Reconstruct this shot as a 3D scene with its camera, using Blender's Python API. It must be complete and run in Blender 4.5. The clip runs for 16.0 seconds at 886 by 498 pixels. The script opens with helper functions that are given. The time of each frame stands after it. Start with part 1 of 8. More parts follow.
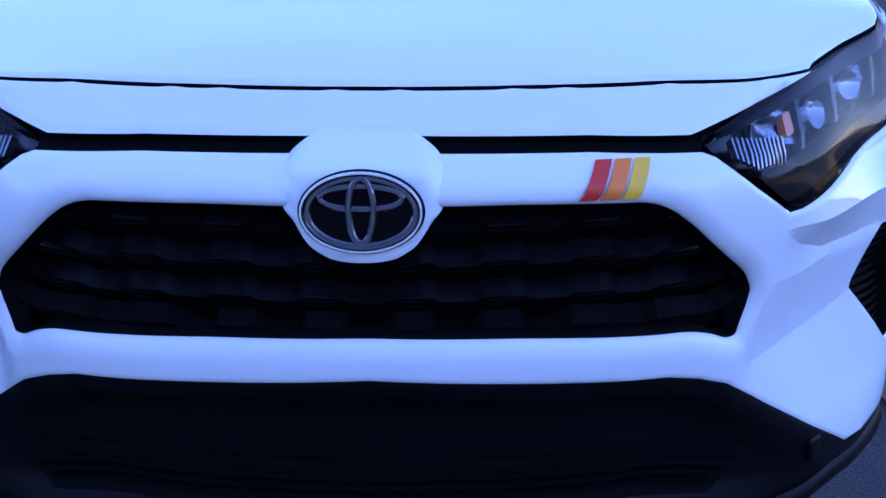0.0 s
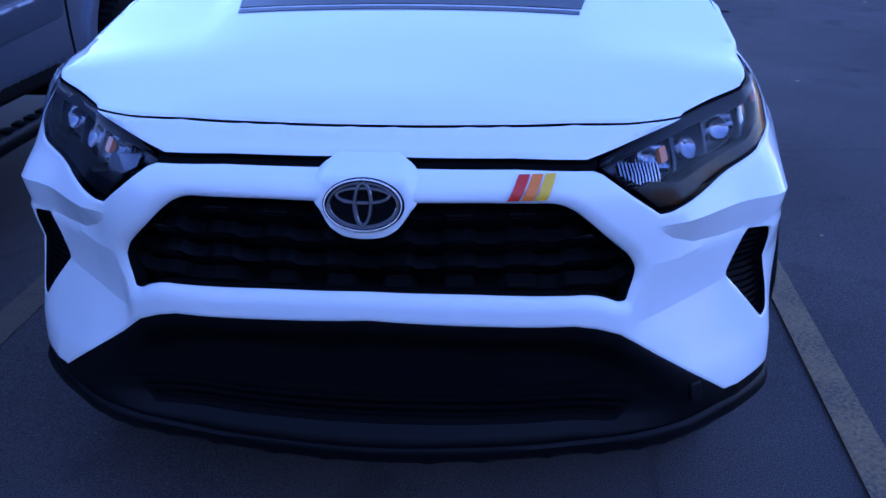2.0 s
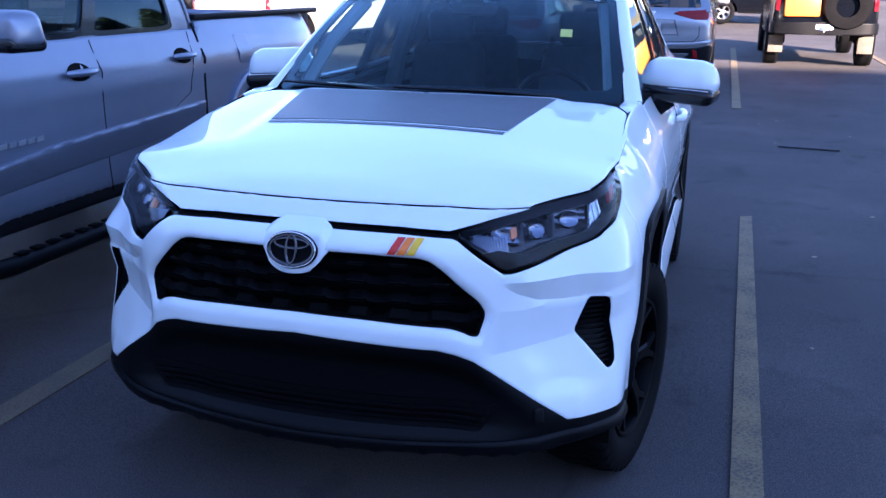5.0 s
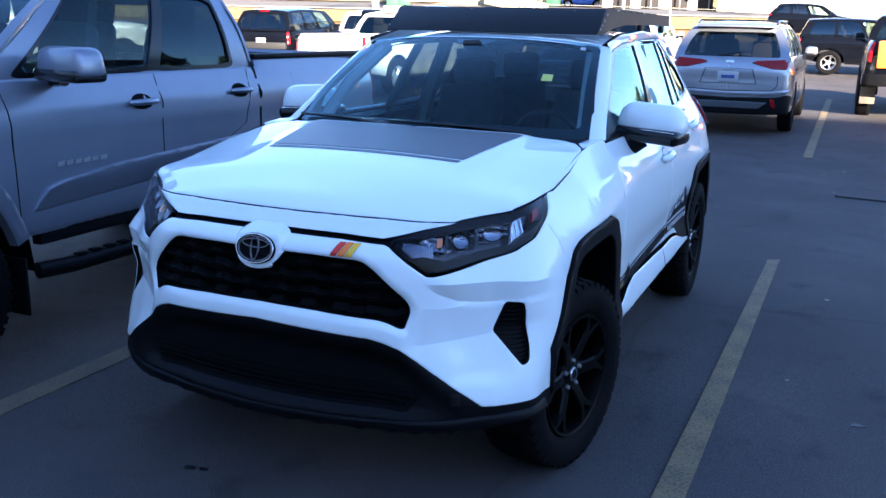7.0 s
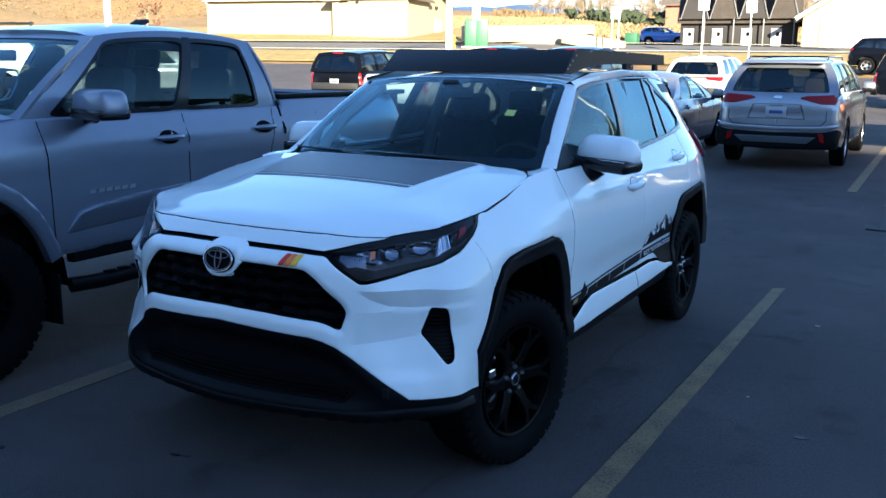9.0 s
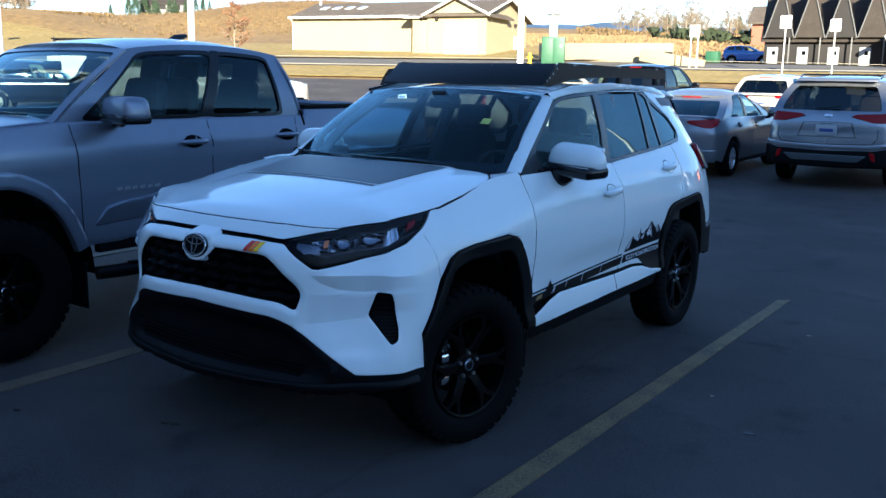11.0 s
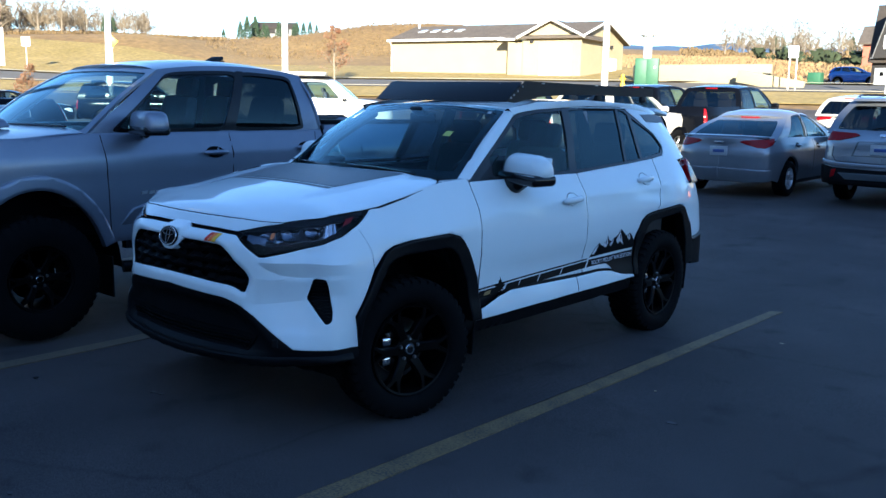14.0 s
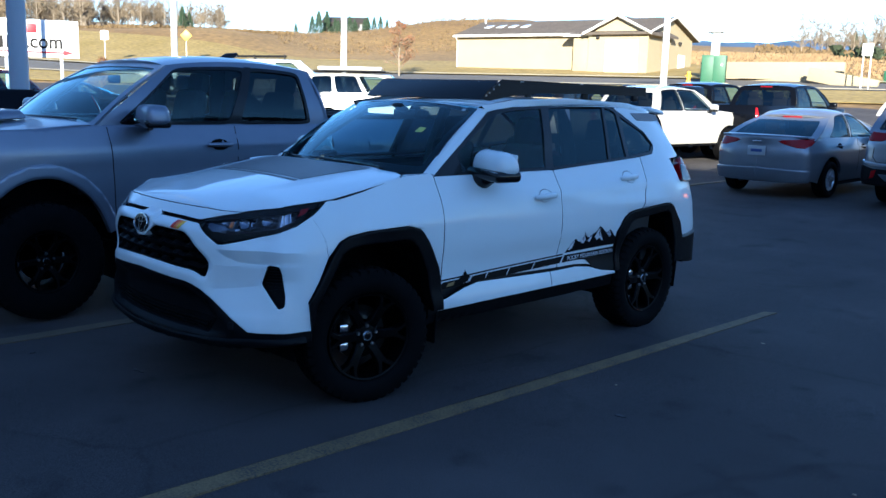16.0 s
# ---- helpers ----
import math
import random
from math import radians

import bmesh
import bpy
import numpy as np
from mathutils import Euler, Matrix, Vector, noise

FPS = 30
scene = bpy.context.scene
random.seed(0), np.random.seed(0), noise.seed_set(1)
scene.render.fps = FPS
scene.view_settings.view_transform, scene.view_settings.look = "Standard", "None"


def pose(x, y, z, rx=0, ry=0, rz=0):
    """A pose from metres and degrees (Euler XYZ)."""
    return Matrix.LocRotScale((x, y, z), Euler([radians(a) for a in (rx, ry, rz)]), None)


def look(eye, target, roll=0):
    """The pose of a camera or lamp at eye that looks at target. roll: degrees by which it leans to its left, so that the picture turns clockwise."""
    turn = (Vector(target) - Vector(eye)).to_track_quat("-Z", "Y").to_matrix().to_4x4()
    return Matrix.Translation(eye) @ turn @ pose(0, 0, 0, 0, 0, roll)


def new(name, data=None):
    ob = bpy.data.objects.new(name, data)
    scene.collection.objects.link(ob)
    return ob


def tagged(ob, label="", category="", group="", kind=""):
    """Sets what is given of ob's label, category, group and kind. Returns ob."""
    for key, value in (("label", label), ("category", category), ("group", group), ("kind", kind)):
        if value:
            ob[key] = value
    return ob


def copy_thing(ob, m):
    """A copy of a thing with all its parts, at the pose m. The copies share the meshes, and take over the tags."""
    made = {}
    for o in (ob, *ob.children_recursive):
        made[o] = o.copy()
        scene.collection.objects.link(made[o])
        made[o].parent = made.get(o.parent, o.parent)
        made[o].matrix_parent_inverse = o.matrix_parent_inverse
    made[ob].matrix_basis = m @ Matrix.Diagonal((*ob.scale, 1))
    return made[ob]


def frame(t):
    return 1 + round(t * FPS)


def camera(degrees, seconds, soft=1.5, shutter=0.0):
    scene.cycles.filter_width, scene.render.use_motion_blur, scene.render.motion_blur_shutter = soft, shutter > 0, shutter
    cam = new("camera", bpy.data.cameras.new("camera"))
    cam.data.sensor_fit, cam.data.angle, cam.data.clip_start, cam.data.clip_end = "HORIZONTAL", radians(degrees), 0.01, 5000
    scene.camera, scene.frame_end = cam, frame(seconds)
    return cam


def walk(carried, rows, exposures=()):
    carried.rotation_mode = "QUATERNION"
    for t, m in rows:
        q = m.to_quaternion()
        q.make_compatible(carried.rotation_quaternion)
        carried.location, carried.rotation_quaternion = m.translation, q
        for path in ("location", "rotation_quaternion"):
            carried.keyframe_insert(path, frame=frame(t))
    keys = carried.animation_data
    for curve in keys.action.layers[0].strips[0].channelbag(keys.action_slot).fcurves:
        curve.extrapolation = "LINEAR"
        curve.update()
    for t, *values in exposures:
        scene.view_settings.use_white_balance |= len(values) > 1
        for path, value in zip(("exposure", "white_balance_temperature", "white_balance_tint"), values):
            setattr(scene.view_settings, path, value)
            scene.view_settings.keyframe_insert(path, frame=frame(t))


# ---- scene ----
cam = camera(52.5, 16.0)
METRES, EYE, TILT, LEAN, TURN = 5.4, 1.435, -27.0, 0.0, 0.6
ROWS = [
    (0.0, 0.0, 0.0, 0.0, 0.0, 0.0, 0.0),
    (0.5, 0.002, -0.0273, -0.0019, 0.56, 0.14, 0.16),
    (1.0, 0.0034, -0.0574, -0.0082, 1.17, 0.92, 0.22),
    (1.5, 0.0124, -0.0831, -0.0136, 2.33, 1.88, -0.38),
    (2.0, 0.0319, -0.1067, -0.0208, 4.01, 2.66, -1.47),
    (2.5, 0.0519, -0.1286, -0.0265, 5.73, 3.66, -2.49),
    (3.0, 0.0689, -0.1498, -0.0341, 7.32, 4.86, -3.16),
    (3.5, 0.0893, -0.1731, -0.0407, 8.83, 6.23, -3.7),
    (4.0, 0.1145, -0.191, -0.0454, 10.56, 7.52, -4.75),
    (4.5, 0.1477, -0.2032, -0.0508, 12.62, 8.71, -6.25),
    (7.0, 0.3022, -0.262, -0.0745, 20.67, 11.14, -11.58),
    (7.5, 0.3374, -0.2654, -0.0746, 22.37, 11.6, -12.66),
    (8.0, 0.3675, -0.2721, -0.0788, 23.88, 12.05, -13.13),
    (8.5, 0.3995, -0.2803, -0.0846, 25.02, 12.35, -13.08),
    (9.0, 0.4305, -0.2884, -0.084, 25.96, 12.4, -13.17),
    (11.5, 0.5825, -0.2935, -0.0919, 31.85, 12.1, -16.25),
    (12.0, 0.6108, -0.2974, -0.0902, 32.79, 11.88, -16.67),
    (12.5, 0.6416, -0.2941, -0.0899, 33.94, 11.8, -17.37),
    (13.0, 0.6752, -0.2871, -0.0879, 35.19, 11.74, -18.04),
    (13.5, 0.704, -0.2829, -0.0856, 36.28, 11.69, -18.37),
    (14.0, 0.7323, -0.2802, -0.088, 37.09, 11.76, -18.23),
    (14.5, 0.7616, -0.2779, -0.0841, 37.84, 11.74, -18.19),
    (15.0, 0.7881, -0.2709, -0.0777, 38.58, 11.43, -18.76),
    (15.5, 0.8151, -0.2542, -0.0705, 39.85, 10.8, -19.64),
    (16.0, 0.8385, -0.2369, -0.0603, 41.35, 10.06, -20.31),
]
EXPOSURES = [(0.0, 3.58, 4920, 44), (1.5, 3.45, 4740, 46), (2.5, 3.28, 4750, 43), (3.5, 3.16, 4820, 40), (4.0, 3.52, 5060, 34), (4.7, 3.70, 5170, 33), (7.0, 3.58, 5190, 19), (9.0, 2.95, 5150, 9), (11.5, 2.54, 5020, 8), (13.0, 2.70, 5000, 8), (14.5, 2.47, 4800, 8), (16.0, 2.38, 4710, 9)]
walk(cam, [(t, pose(0.110, -1.90, EYE, TILT, LEAN, TURN) @ pose(METRES * x, METRES * y, METRES * z, 90 + pitch, roll, yaw)) for t, x, y, z, yaw, pitch, roll in ROWS],
     EXPOSURES)

# ---- light ----
SUN_AZ, SUN_EL = radians(140), radians(18)   # clockwise from +y; the sun stands behind the camera, to the right
world = bpy.data.worlds.new("world")
scene.world = world
world.use_nodes = True
wn = world.node_tree
sky = wn.nodes.new("ShaderNodeTexSky")
sky.sky_type, sky.sun_disc = "NISHITA", False
sky.sun_elevation, sky.sun_rotation = SUN_EL, SUN_AZ
sky.altitude, sky.air_density, sky.dust_density, sky.ozone_density = 1000, 1.0, 0.25, 1.2
wn.nodes["Background"].inputs[1].default_value = 0.05
wn.links.new(sky.outputs[0], wn.nodes["Background"].inputs[0])
sun_data = bpy.data.lights.new("sun", "SUN")
sun_data.energy, sun_data.angle, sun_data.color = 4.2, radians(0.5), (1.0, 0.77, 0.46)
sun = new("sun", sun_data)
SUN_WAY = Vector((math.sin(SUN_AZ) * math.cos(SUN_EL), math.cos(SUN_AZ) * math.cos(SUN_EL), math.sin(SUN_EL)))
sun.matrix_world = look(tuple(SUN_WAY * 60), (0, 0, 0))


# ---- materials ----
def material(name, colour, rough=0.5, metal=0.0, coat=0.0, vary=0.0, scale=8.0, fine=0.0, bump=0.0, bump_scale=200.0, emit=None, spec=0.5, second=None):
    """A principled material with a coarse and a fine variation of its colour and a relief."""
    m = bpy.data.materials.new(name)
    m.use_nodes = True
    nt = m.node_tree
    b = nt.nodes["Principled BSDF"]
    b.inputs["Base Color"].default_value = (*colour, 1)
    b.inputs["Roughness"].default_value, b.inputs["Metallic"].default_value = rough, metal
    b.inputs["Specular IOR Level"].default_value = spec
    if coat:
        b.inputs["Coat Weight"].default_value, b.inputs["Coat Roughness"].default_value = coat, 0.03
    if emit:
        b.inputs["Emission Color"].default_value, b.inputs["Emission Strength"].default_value = (*emit[:3], 1), emit[3]
    if vary or fine or bump:
        co = nt.nodes.new("ShaderNodeTexCoord")
    if vary or fine:
        n1 = nt.nodes.new("ShaderNodeTexNoise")
        n1.inputs["Scale"].default_value, n1.inputs["Detail"].default_value, n1.inputs["Roughness"].default_value = scale, 6, 0.6
        nt.links.new(co.outputs["Object"], n1.inputs["Vector"])
        r1 = nt.nodes.new("ShaderNodeMapRange")
        r1.inputs[1].default_value, r1.inputs[2].default_value = 0.3, 0.7
        nt.links.new(n1.outputs[0], r1.inputs[0])
        mx = nt.nodes.new("ShaderNodeMix")
        mx.data_type = "RGBA"
        hi = second or tuple(min(1, c * (1 + vary)) for c in colour)
        mx.inputs[6].default_value = (*(tuple(c * (1 - vary) for c in colour) if not second else colour), 1)
        mx.inputs[7].default_value = (*hi, 1)
        nt.links.new(r1.outputs[0], mx.inputs[0])
        last = mx.outputs[2]
        if fine:
            n2 = nt.nodes.new("ShaderNodeTexNoise")
            n2.inputs["Scale"].default_value, n2.inputs["Detail"].default_value = bump_scale, 3
            nt.links.new(co.outputs["Object"], n2.inputs["Vector"])
            r2 = nt.nodes.new("ShaderNodeMapRange")
            r2.inputs[1].default_value, r2.inputs[2].default_value = 0.3, 0.7
            r2.inputs[3].default_value, r2.inputs[4].default_value = 1 - fine, 1 + fine
            nt.links.new(n2.outputs[0], r2.inputs[0])
            hs = nt.nodes.new("ShaderNodeHueSaturation")
            nt.links.new(r2.outputs[0], hs.inputs["Value"])
            nt.links.new(last, hs.inputs["Color"])
            last = hs.outputs[0]
        nt.links.new(last, b.inputs["Base Color"])
    if bump:
        n3 = nt.nodes.new("ShaderNodeTexNoise")
        n3.inputs["Scale"].default_value, n3.inputs["Detail"].default_value = bump_scale, 4
        nt.links.new(co.outputs["Object"], n3.inputs["Vector"])
        bp = nt.nodes.new("ShaderNodeBump")
        bp.inputs["Strength"].default_value, bp.inputs["Distance"].default_value = bump, 0.004
        nt.links.new(n3.outputs[0], bp.inputs["Height"])
        nt.links.new(bp.outputs[0], b.inputs["Normal"])
    return m


def pane_material(name, tint, gloss=1.5, sheen=(1, 1, 1)):
    """Clear or tinted pane: see-through, with a mirror gloss that grows at grazing angles."""
    m = bpy.data.materials.new(name)
    m.use_nodes = True
    nt = m.node_tree
    nt.nodes.remove(nt.nodes["Principled BSDF"])
    tr, gl, mix, lw, pw, ma = (nt.nodes.new("ShaderNode" + k) for k in ("BsdfTransparent", "BsdfGlossy", "MixShader", "LayerWeight", "Math", "Math"))
    tr.inputs[0].default_value = (*tint, 1)
    gl.inputs["Roughness"].default_value = 0.01
    gl.inputs["Color"].default_value = (*sheen, 1)
    lw.inputs["Blend"].default_value = .5
    head_on = ((gloss - 1) / (gloss + 1)) ** 2
    pw.operation, ma.operation = "POWER", "MULTIPLY_ADD"
    pw.inputs[1].default_value, ma.inputs[1].default_value, ma.inputs[2].default_value = 5, 1 - head_on, head_on
    nt.links.new(lw.outputs["Facing"], pw.inputs[0])
    nt.links.new(pw.outputs[0], ma.inputs[0])
    nt.links.new(ma.outputs[0], mix.inputs[0])
    nt.links.new(tr.outputs[0], mix.inputs[1])
    nt.links.new(gl.outputs[0], mix.inputs[2])
    nt.links.new(mix.outputs[0], nt.nodes["Material Output"].inputs[0])
    return m


WHITE = material("white_paint", (.80, .84, .83), .5, coat=1.0, vary=.012, scale=3, spec=.25)
BLACK_PLASTIC = material("textured_black_plastic", (.0032, .0034, .0044), .45, vary=.15, scale=6, bump=.12, bump_scale=900, spec=.12)
LAMP_BOWL = material("smoked_lamp_housing", (.006, .007, .011), .22, metal=.3, vary=.2, scale=30)
LOUVRE = material("black_grille_plastic", (.0022, .0022, .0028), .34, vary=.15, scale=6, spec=.10)
GLOSS_BLACK = material("gloss_black_plastic", (.006, .006, .007), .16, vary=.1, scale=9, spec=.4)
# near-black that stands for shade in joints and recesses; also for plain black parts
DARK = material("recess_shade_and_black", (.002, .002, .0025), .85, vary=.2, scale=5, spec=.1)
RUBBER = material("tyre_rubber", (.0034, .0034, .004), .75, spec=.07, vary=.25, scale=14, bump=.15, bump_scale=300)
RIM_BLACK = material("satin_black_alloy", (.0014, .0014, .0018), .38, metal=0, spec=.09, vary=.15, scale=8)
CHROME = material("chrome", (.75, .76, .78), .09, metal=1.0, vary=.02, scale=5)
BADGE_DARK = material("black_chrome", (.11, .11, .12), .13, metal=1.0, vary=.05, scale=5)
LAMP_CHROME = material("faceted_lamp_chrome", (.26, .28, .32), .12, metal=1.0, vary=.3, scale=55, bump=1.0, bump_scale=70)
DARK_CHROME = material("smoked_chrome", (.25, .26, .29), .14, metal=1.0, vary=.05, scale=5)
STEEL = material("bare_steel", (.42, .42, .42), .38, metal=1.0, vary=.2, scale=40)
VINYL_BLACK = material("matte_black_vinyl", (.004, .0042, .005), .4, spec=.12, vary=.1, scale=20)
VINYL_GREY = material("matte_charcoal_vinyl", (.055, .058, .066), .42, vary=.12, scale=25, bump=.05, bump_scale=700)
VINYL_PALE = material("pale_vinyl", (.72, .73, .75), .4, vary=.03, scale=9)
RED = material("red_vinyl", (.62, .030, .014), .35, vary=.05, scale=20)
ORANGE = material("orange_vinyl", (.85, .20, .018), .35, vary=.05, scale=20)
YELLOW = material("yellow_vinyl", (.85, .50, .022), .35, vary=.05, scale=20)
GOLD = material("gold_vinyl", (.30, .20, .07), .4, vary=.08, scale=20)
STICKER = material("yellow_green_sticker", (.52, .55, .12), .5, vary=.06, scale=60)
AMBER = material("amber_plastic", (.75, .20, .03), .2, coat=.5, vary=.05, scale=30)
TAIL_RED = material("tail_lamp_red", (.22, .003, .006), .22, spec=.25, vary=.1, scale=30)
TAIL_CLEAR = material("tail_lamp_clear", (.55, .50, .50), .15, coat=1.0, vary=.1, scale=30)
CLOTH = material("dark_seat_cloth", (.035, .035, .038), .9, vary=.2, scale=20, bump=.2, bump_scale=600)
DASH = material("dark_dashboard", (.016, .016, .017), .6, vary=.15, scale=12)
TRIM_GREY = material("grey_cabin_trim", (.26, .26, .26), .8, vary=.08, scale=6)
GLASS = pane_material("clear_glass", (.70, .88, .92), 1.48, (.72, .93, 1))
TINT = pane_material("tinted_glass", (.09, .115, .13), 1.55, (.66, .90, 1))
PRIVACY = pane_material("privacy_glass", (.10, .11, .115), 1.7, (.75, .93, 1))
LENS = pane_material("lamp_lens", (.86, .88, .93), 1.25)
SCREEN = pane_material("windscreen_glass", (.60, .76, .82), 1.44, (.70, .92, 1))
RACK = material("black_powder_coat", (.008, .008, .009), .42, spec=.3, vary=.12, scale=18, bump=.08, bump_scale=500)
PALE_PLATE = material("plate_white", (.42, .43, .44), .4, vary=.05, scale=50)
PLATE_INK = material("plate_ink", (.05, .08, .25), .5, vary=.1, scale=50)

from mathutils.geometry import delaunay_2d_cdt as cdt


# ---- building helpers ----
def thing(name, label, category, group="", at=(0, 0, 0), turn=0.0, kind=""):
    """An Empty at a thing's base, that carries its parts."""
    ob = new(name)
    ob.empty_display_size = 0.2
    ob.matrix_basis = pose(*at, 0, 0, turn)
    return tagged(ob, label, category, group, kind)


def solid(name, verts, faces, mat, parent=None, label="", smooth=True, sharp=None, m=None):
    """A mesh object from points and faces; edges that bend by more than sharp degrees stay crisp."""
    me = bpy.data.meshes.new(name)
    me.from_pydata([tuple(v) for v in verts], [], [tuple(f) for f in faces])
    if smooth or sharp:
        bm = bmesh.new()
        bm.from_mesh(me)
        bmesh.ops.remove_doubles(bm, verts=bm.verts, dist=1e-5)
        lim = radians(sharp or 38)
        for f in bm.faces:
            f.smooth = True
        for e in bm.edges:
            if len(e.link_faces) == 2 and e.calc_face_angle(0) > lim:
                e.smooth = False
        bm.to_mesh(me)
        bm.free()
    me.materials.append(mat)
    ob = new(name, me)
    if m is not None:
        ob.matrix_basis = m
    if parent:
        ob.parent = parent
    return tagged(ob, label) if label else ob


def part(name, bm, mat, parent=None, label="", sharp=38, m=None):
    """Links a bmesh as one mesh object."""
    lim = radians(sharp)
    for f in bm.faces:
        f.smooth = True
    for e in bm.edges:
        if len(e.link_faces) == 2 and e.calc_face_angle(0) > lim:
            e.smooth = False
    me = bpy.data.meshes.new(name)
    bm.to_mesh(me)
    bm.free()
    me.materials.append(mat)
    ob = new(name, me)
    if m is not None:
        ob.matrix_basis = m
    if parent:
        ob.parent = parent
    return tagged(ob, label) if label else ob


def block_bm(size, at=(0, 0, 0), bevel=0.01, turn=(0, 0, 0), taper=(1, 1), steps=2, bm=None):
    """A bevelled block; taper narrows its top in x and y."""
    bm = bm or bmesh.new()
    made = bmesh.ops.create_cube(bm, size=1)["verts"]
    for v in made:
        k = (taper[0], taper[1]) if v.co.z > 0 else (1, 1)
        v.co = Vector((v.co.x * size[0] * k[0], v.co.y * size[1] * k[1], v.co.z * size[2]))
    if bevel:
        edges = list({e for v in made for e in v.link_edges})
        r = bmesh.ops.bevel(bm, geom=edges, offset=min(bevel, min(size) * .45), segments=steps, profile=.5, affect="EDGES")
        made = list({v for f in r["faces"] for v in f.verts} | {v for v in made if v.is_valid})
    bmesh.ops.transform(bm, matrix=pose(*at, *turn), verts=made)
    return bm


def block(name, size, at, mat, parent=None, bevel=0.01, turn=(0, 0, 0), taper=(1, 1), label="", steps=2):
    return part(name, block_bm(size, (0, 0, 0), bevel, (0, 0, 0), taper, steps), mat, parent, label, m=pose(*at, *turn))


def lathe(profile, n=40, axis="x"):
    """Points and faces of a profile of (radius, along) turned round an axis."""
    verts, faces = [], []
    k = len(profile)
    for i in range(n):
        a = 2 * math.pi * i / n
        for r, s in profile:
            c, d = r * math.cos(a), r * math.sin(a)
            verts.append((s, c, d) if axis == "x" else (c, d, s) if axis == "z" else (c, s, d))
    for i in range(n):
        for j in range(k - 1):
            a, b = i * k + j, ((i + 1) % n) * k + j
            faces.append((a, b, b + 1, a + 1) if axis != "y" else (a, a + 1, b + 1, b))
    return verts, faces


def tube(path, radius, n=8):
    """Points and faces of a round bar along a path, with closed ends; radius may be a list."""
    path = [Vector(p) for p in path]
    rad = radius if isinstance(radius, (list, tuple)) else [radius] * len(path)
    verts, faces = [], []
    side = None
    for i, p in enumerate(path):
        way = (path[min(i + 1, len(path) - 1)] - path[max(i - 1, 0)]).normalized()
        ref = side if side is not None else (Vector((0, 0, 1)) if abs(way.z) < .9 else Vector((1, 0, 0)))
        a = way.cross(ref).normalized()
        b = a.cross(way).normalized()
        side = b
        for j in range(n):
            t = 2 * math.pi * j / n
            verts.append(p + (a * math.cos(t) + b * math.sin(t)) * rad[i])
    for i in range(len(path) - 1):
        for j in range(n):
            a, b = i * n + j, i * n + (j + 1) % n
            faces.append((a, b, b + n, a + n))
    faces.append(tuple(range(n))[::-1])
    faces.append(tuple(range((len(path) - 1) * n, len(path) * n)))
    return verts, faces


def rounded(poly, r=0.02, n=4, closed=True):
    """A polygon with its corners rounded off."""
    out = []
    k = len(poly)
    for i in range(k):
        p, q, s = (Vector(poly[(i + d) % k][:2]) for d in (-1, 0, 1))
        if not closed and i in (0, k - 1):
            out.append(tuple(q))
            continue
        a, b = (p - q), (s - q)
        d = min(r, a.length * .45, b.length * .45)
        a, b = q + a.normalized() * d, q + b.normalized() * d
        for j in range(n + 1):
            t = j / n
            out.append(tuple(a * (1 - t) ** 2 + q * 2 * t * (1 - t) + b * t * t))
    return out


def dense(poly, step):
    """A closed polygon with points no further apart than step."""
    out = []
    for i, p in enumerate(poly):
        q = poly[(i + 1) % len(poly)]
        n = max(1, math.ceil(math.dist(p, q) / step))
        out += [(p[0] + (q[0] - p[0]) * j / n, p[1] + (q[1] - p[1]) * j / n) for j in range(n)]
    return np.array(out)


def inside(pts, poly):
    x, y = pts[:, 0], pts[:, 1]
    r = np.zeros(len(pts), bool)
    for (ax, ay), (bx, by) in zip(poly, np.roll(poly, -1, axis=0)):
        if ay != by:
            r ^= ((ay > y) != (by > y)) & (x < (bx - ax) * (y - ay) / (by - ay) + ax)
    return r


def line_distance(u, v, line):
    """Distance of points (u, v) from an open polyline."""
    best = np.full(np.shape(u), 9.0)
    for (ax, ay), (bx, by) in zip(line[:-1], line[1:]):
        t = np.clip(((u - ax) * (bx - ax) + (v - ay) * (by - ay)) / ((bx - ax) ** 2 + (by - ay) ** 2), 0, 1)
        best = np.minimum(best, np.hypot(u - ax - t * (bx - ax), v - ay - t * (by - ay)))
    return best


def smoothstep(a, b, x):
    t = np.clip((x - a) / (b - a), 0, 1)
    return t * t * (3 - 2 * t)


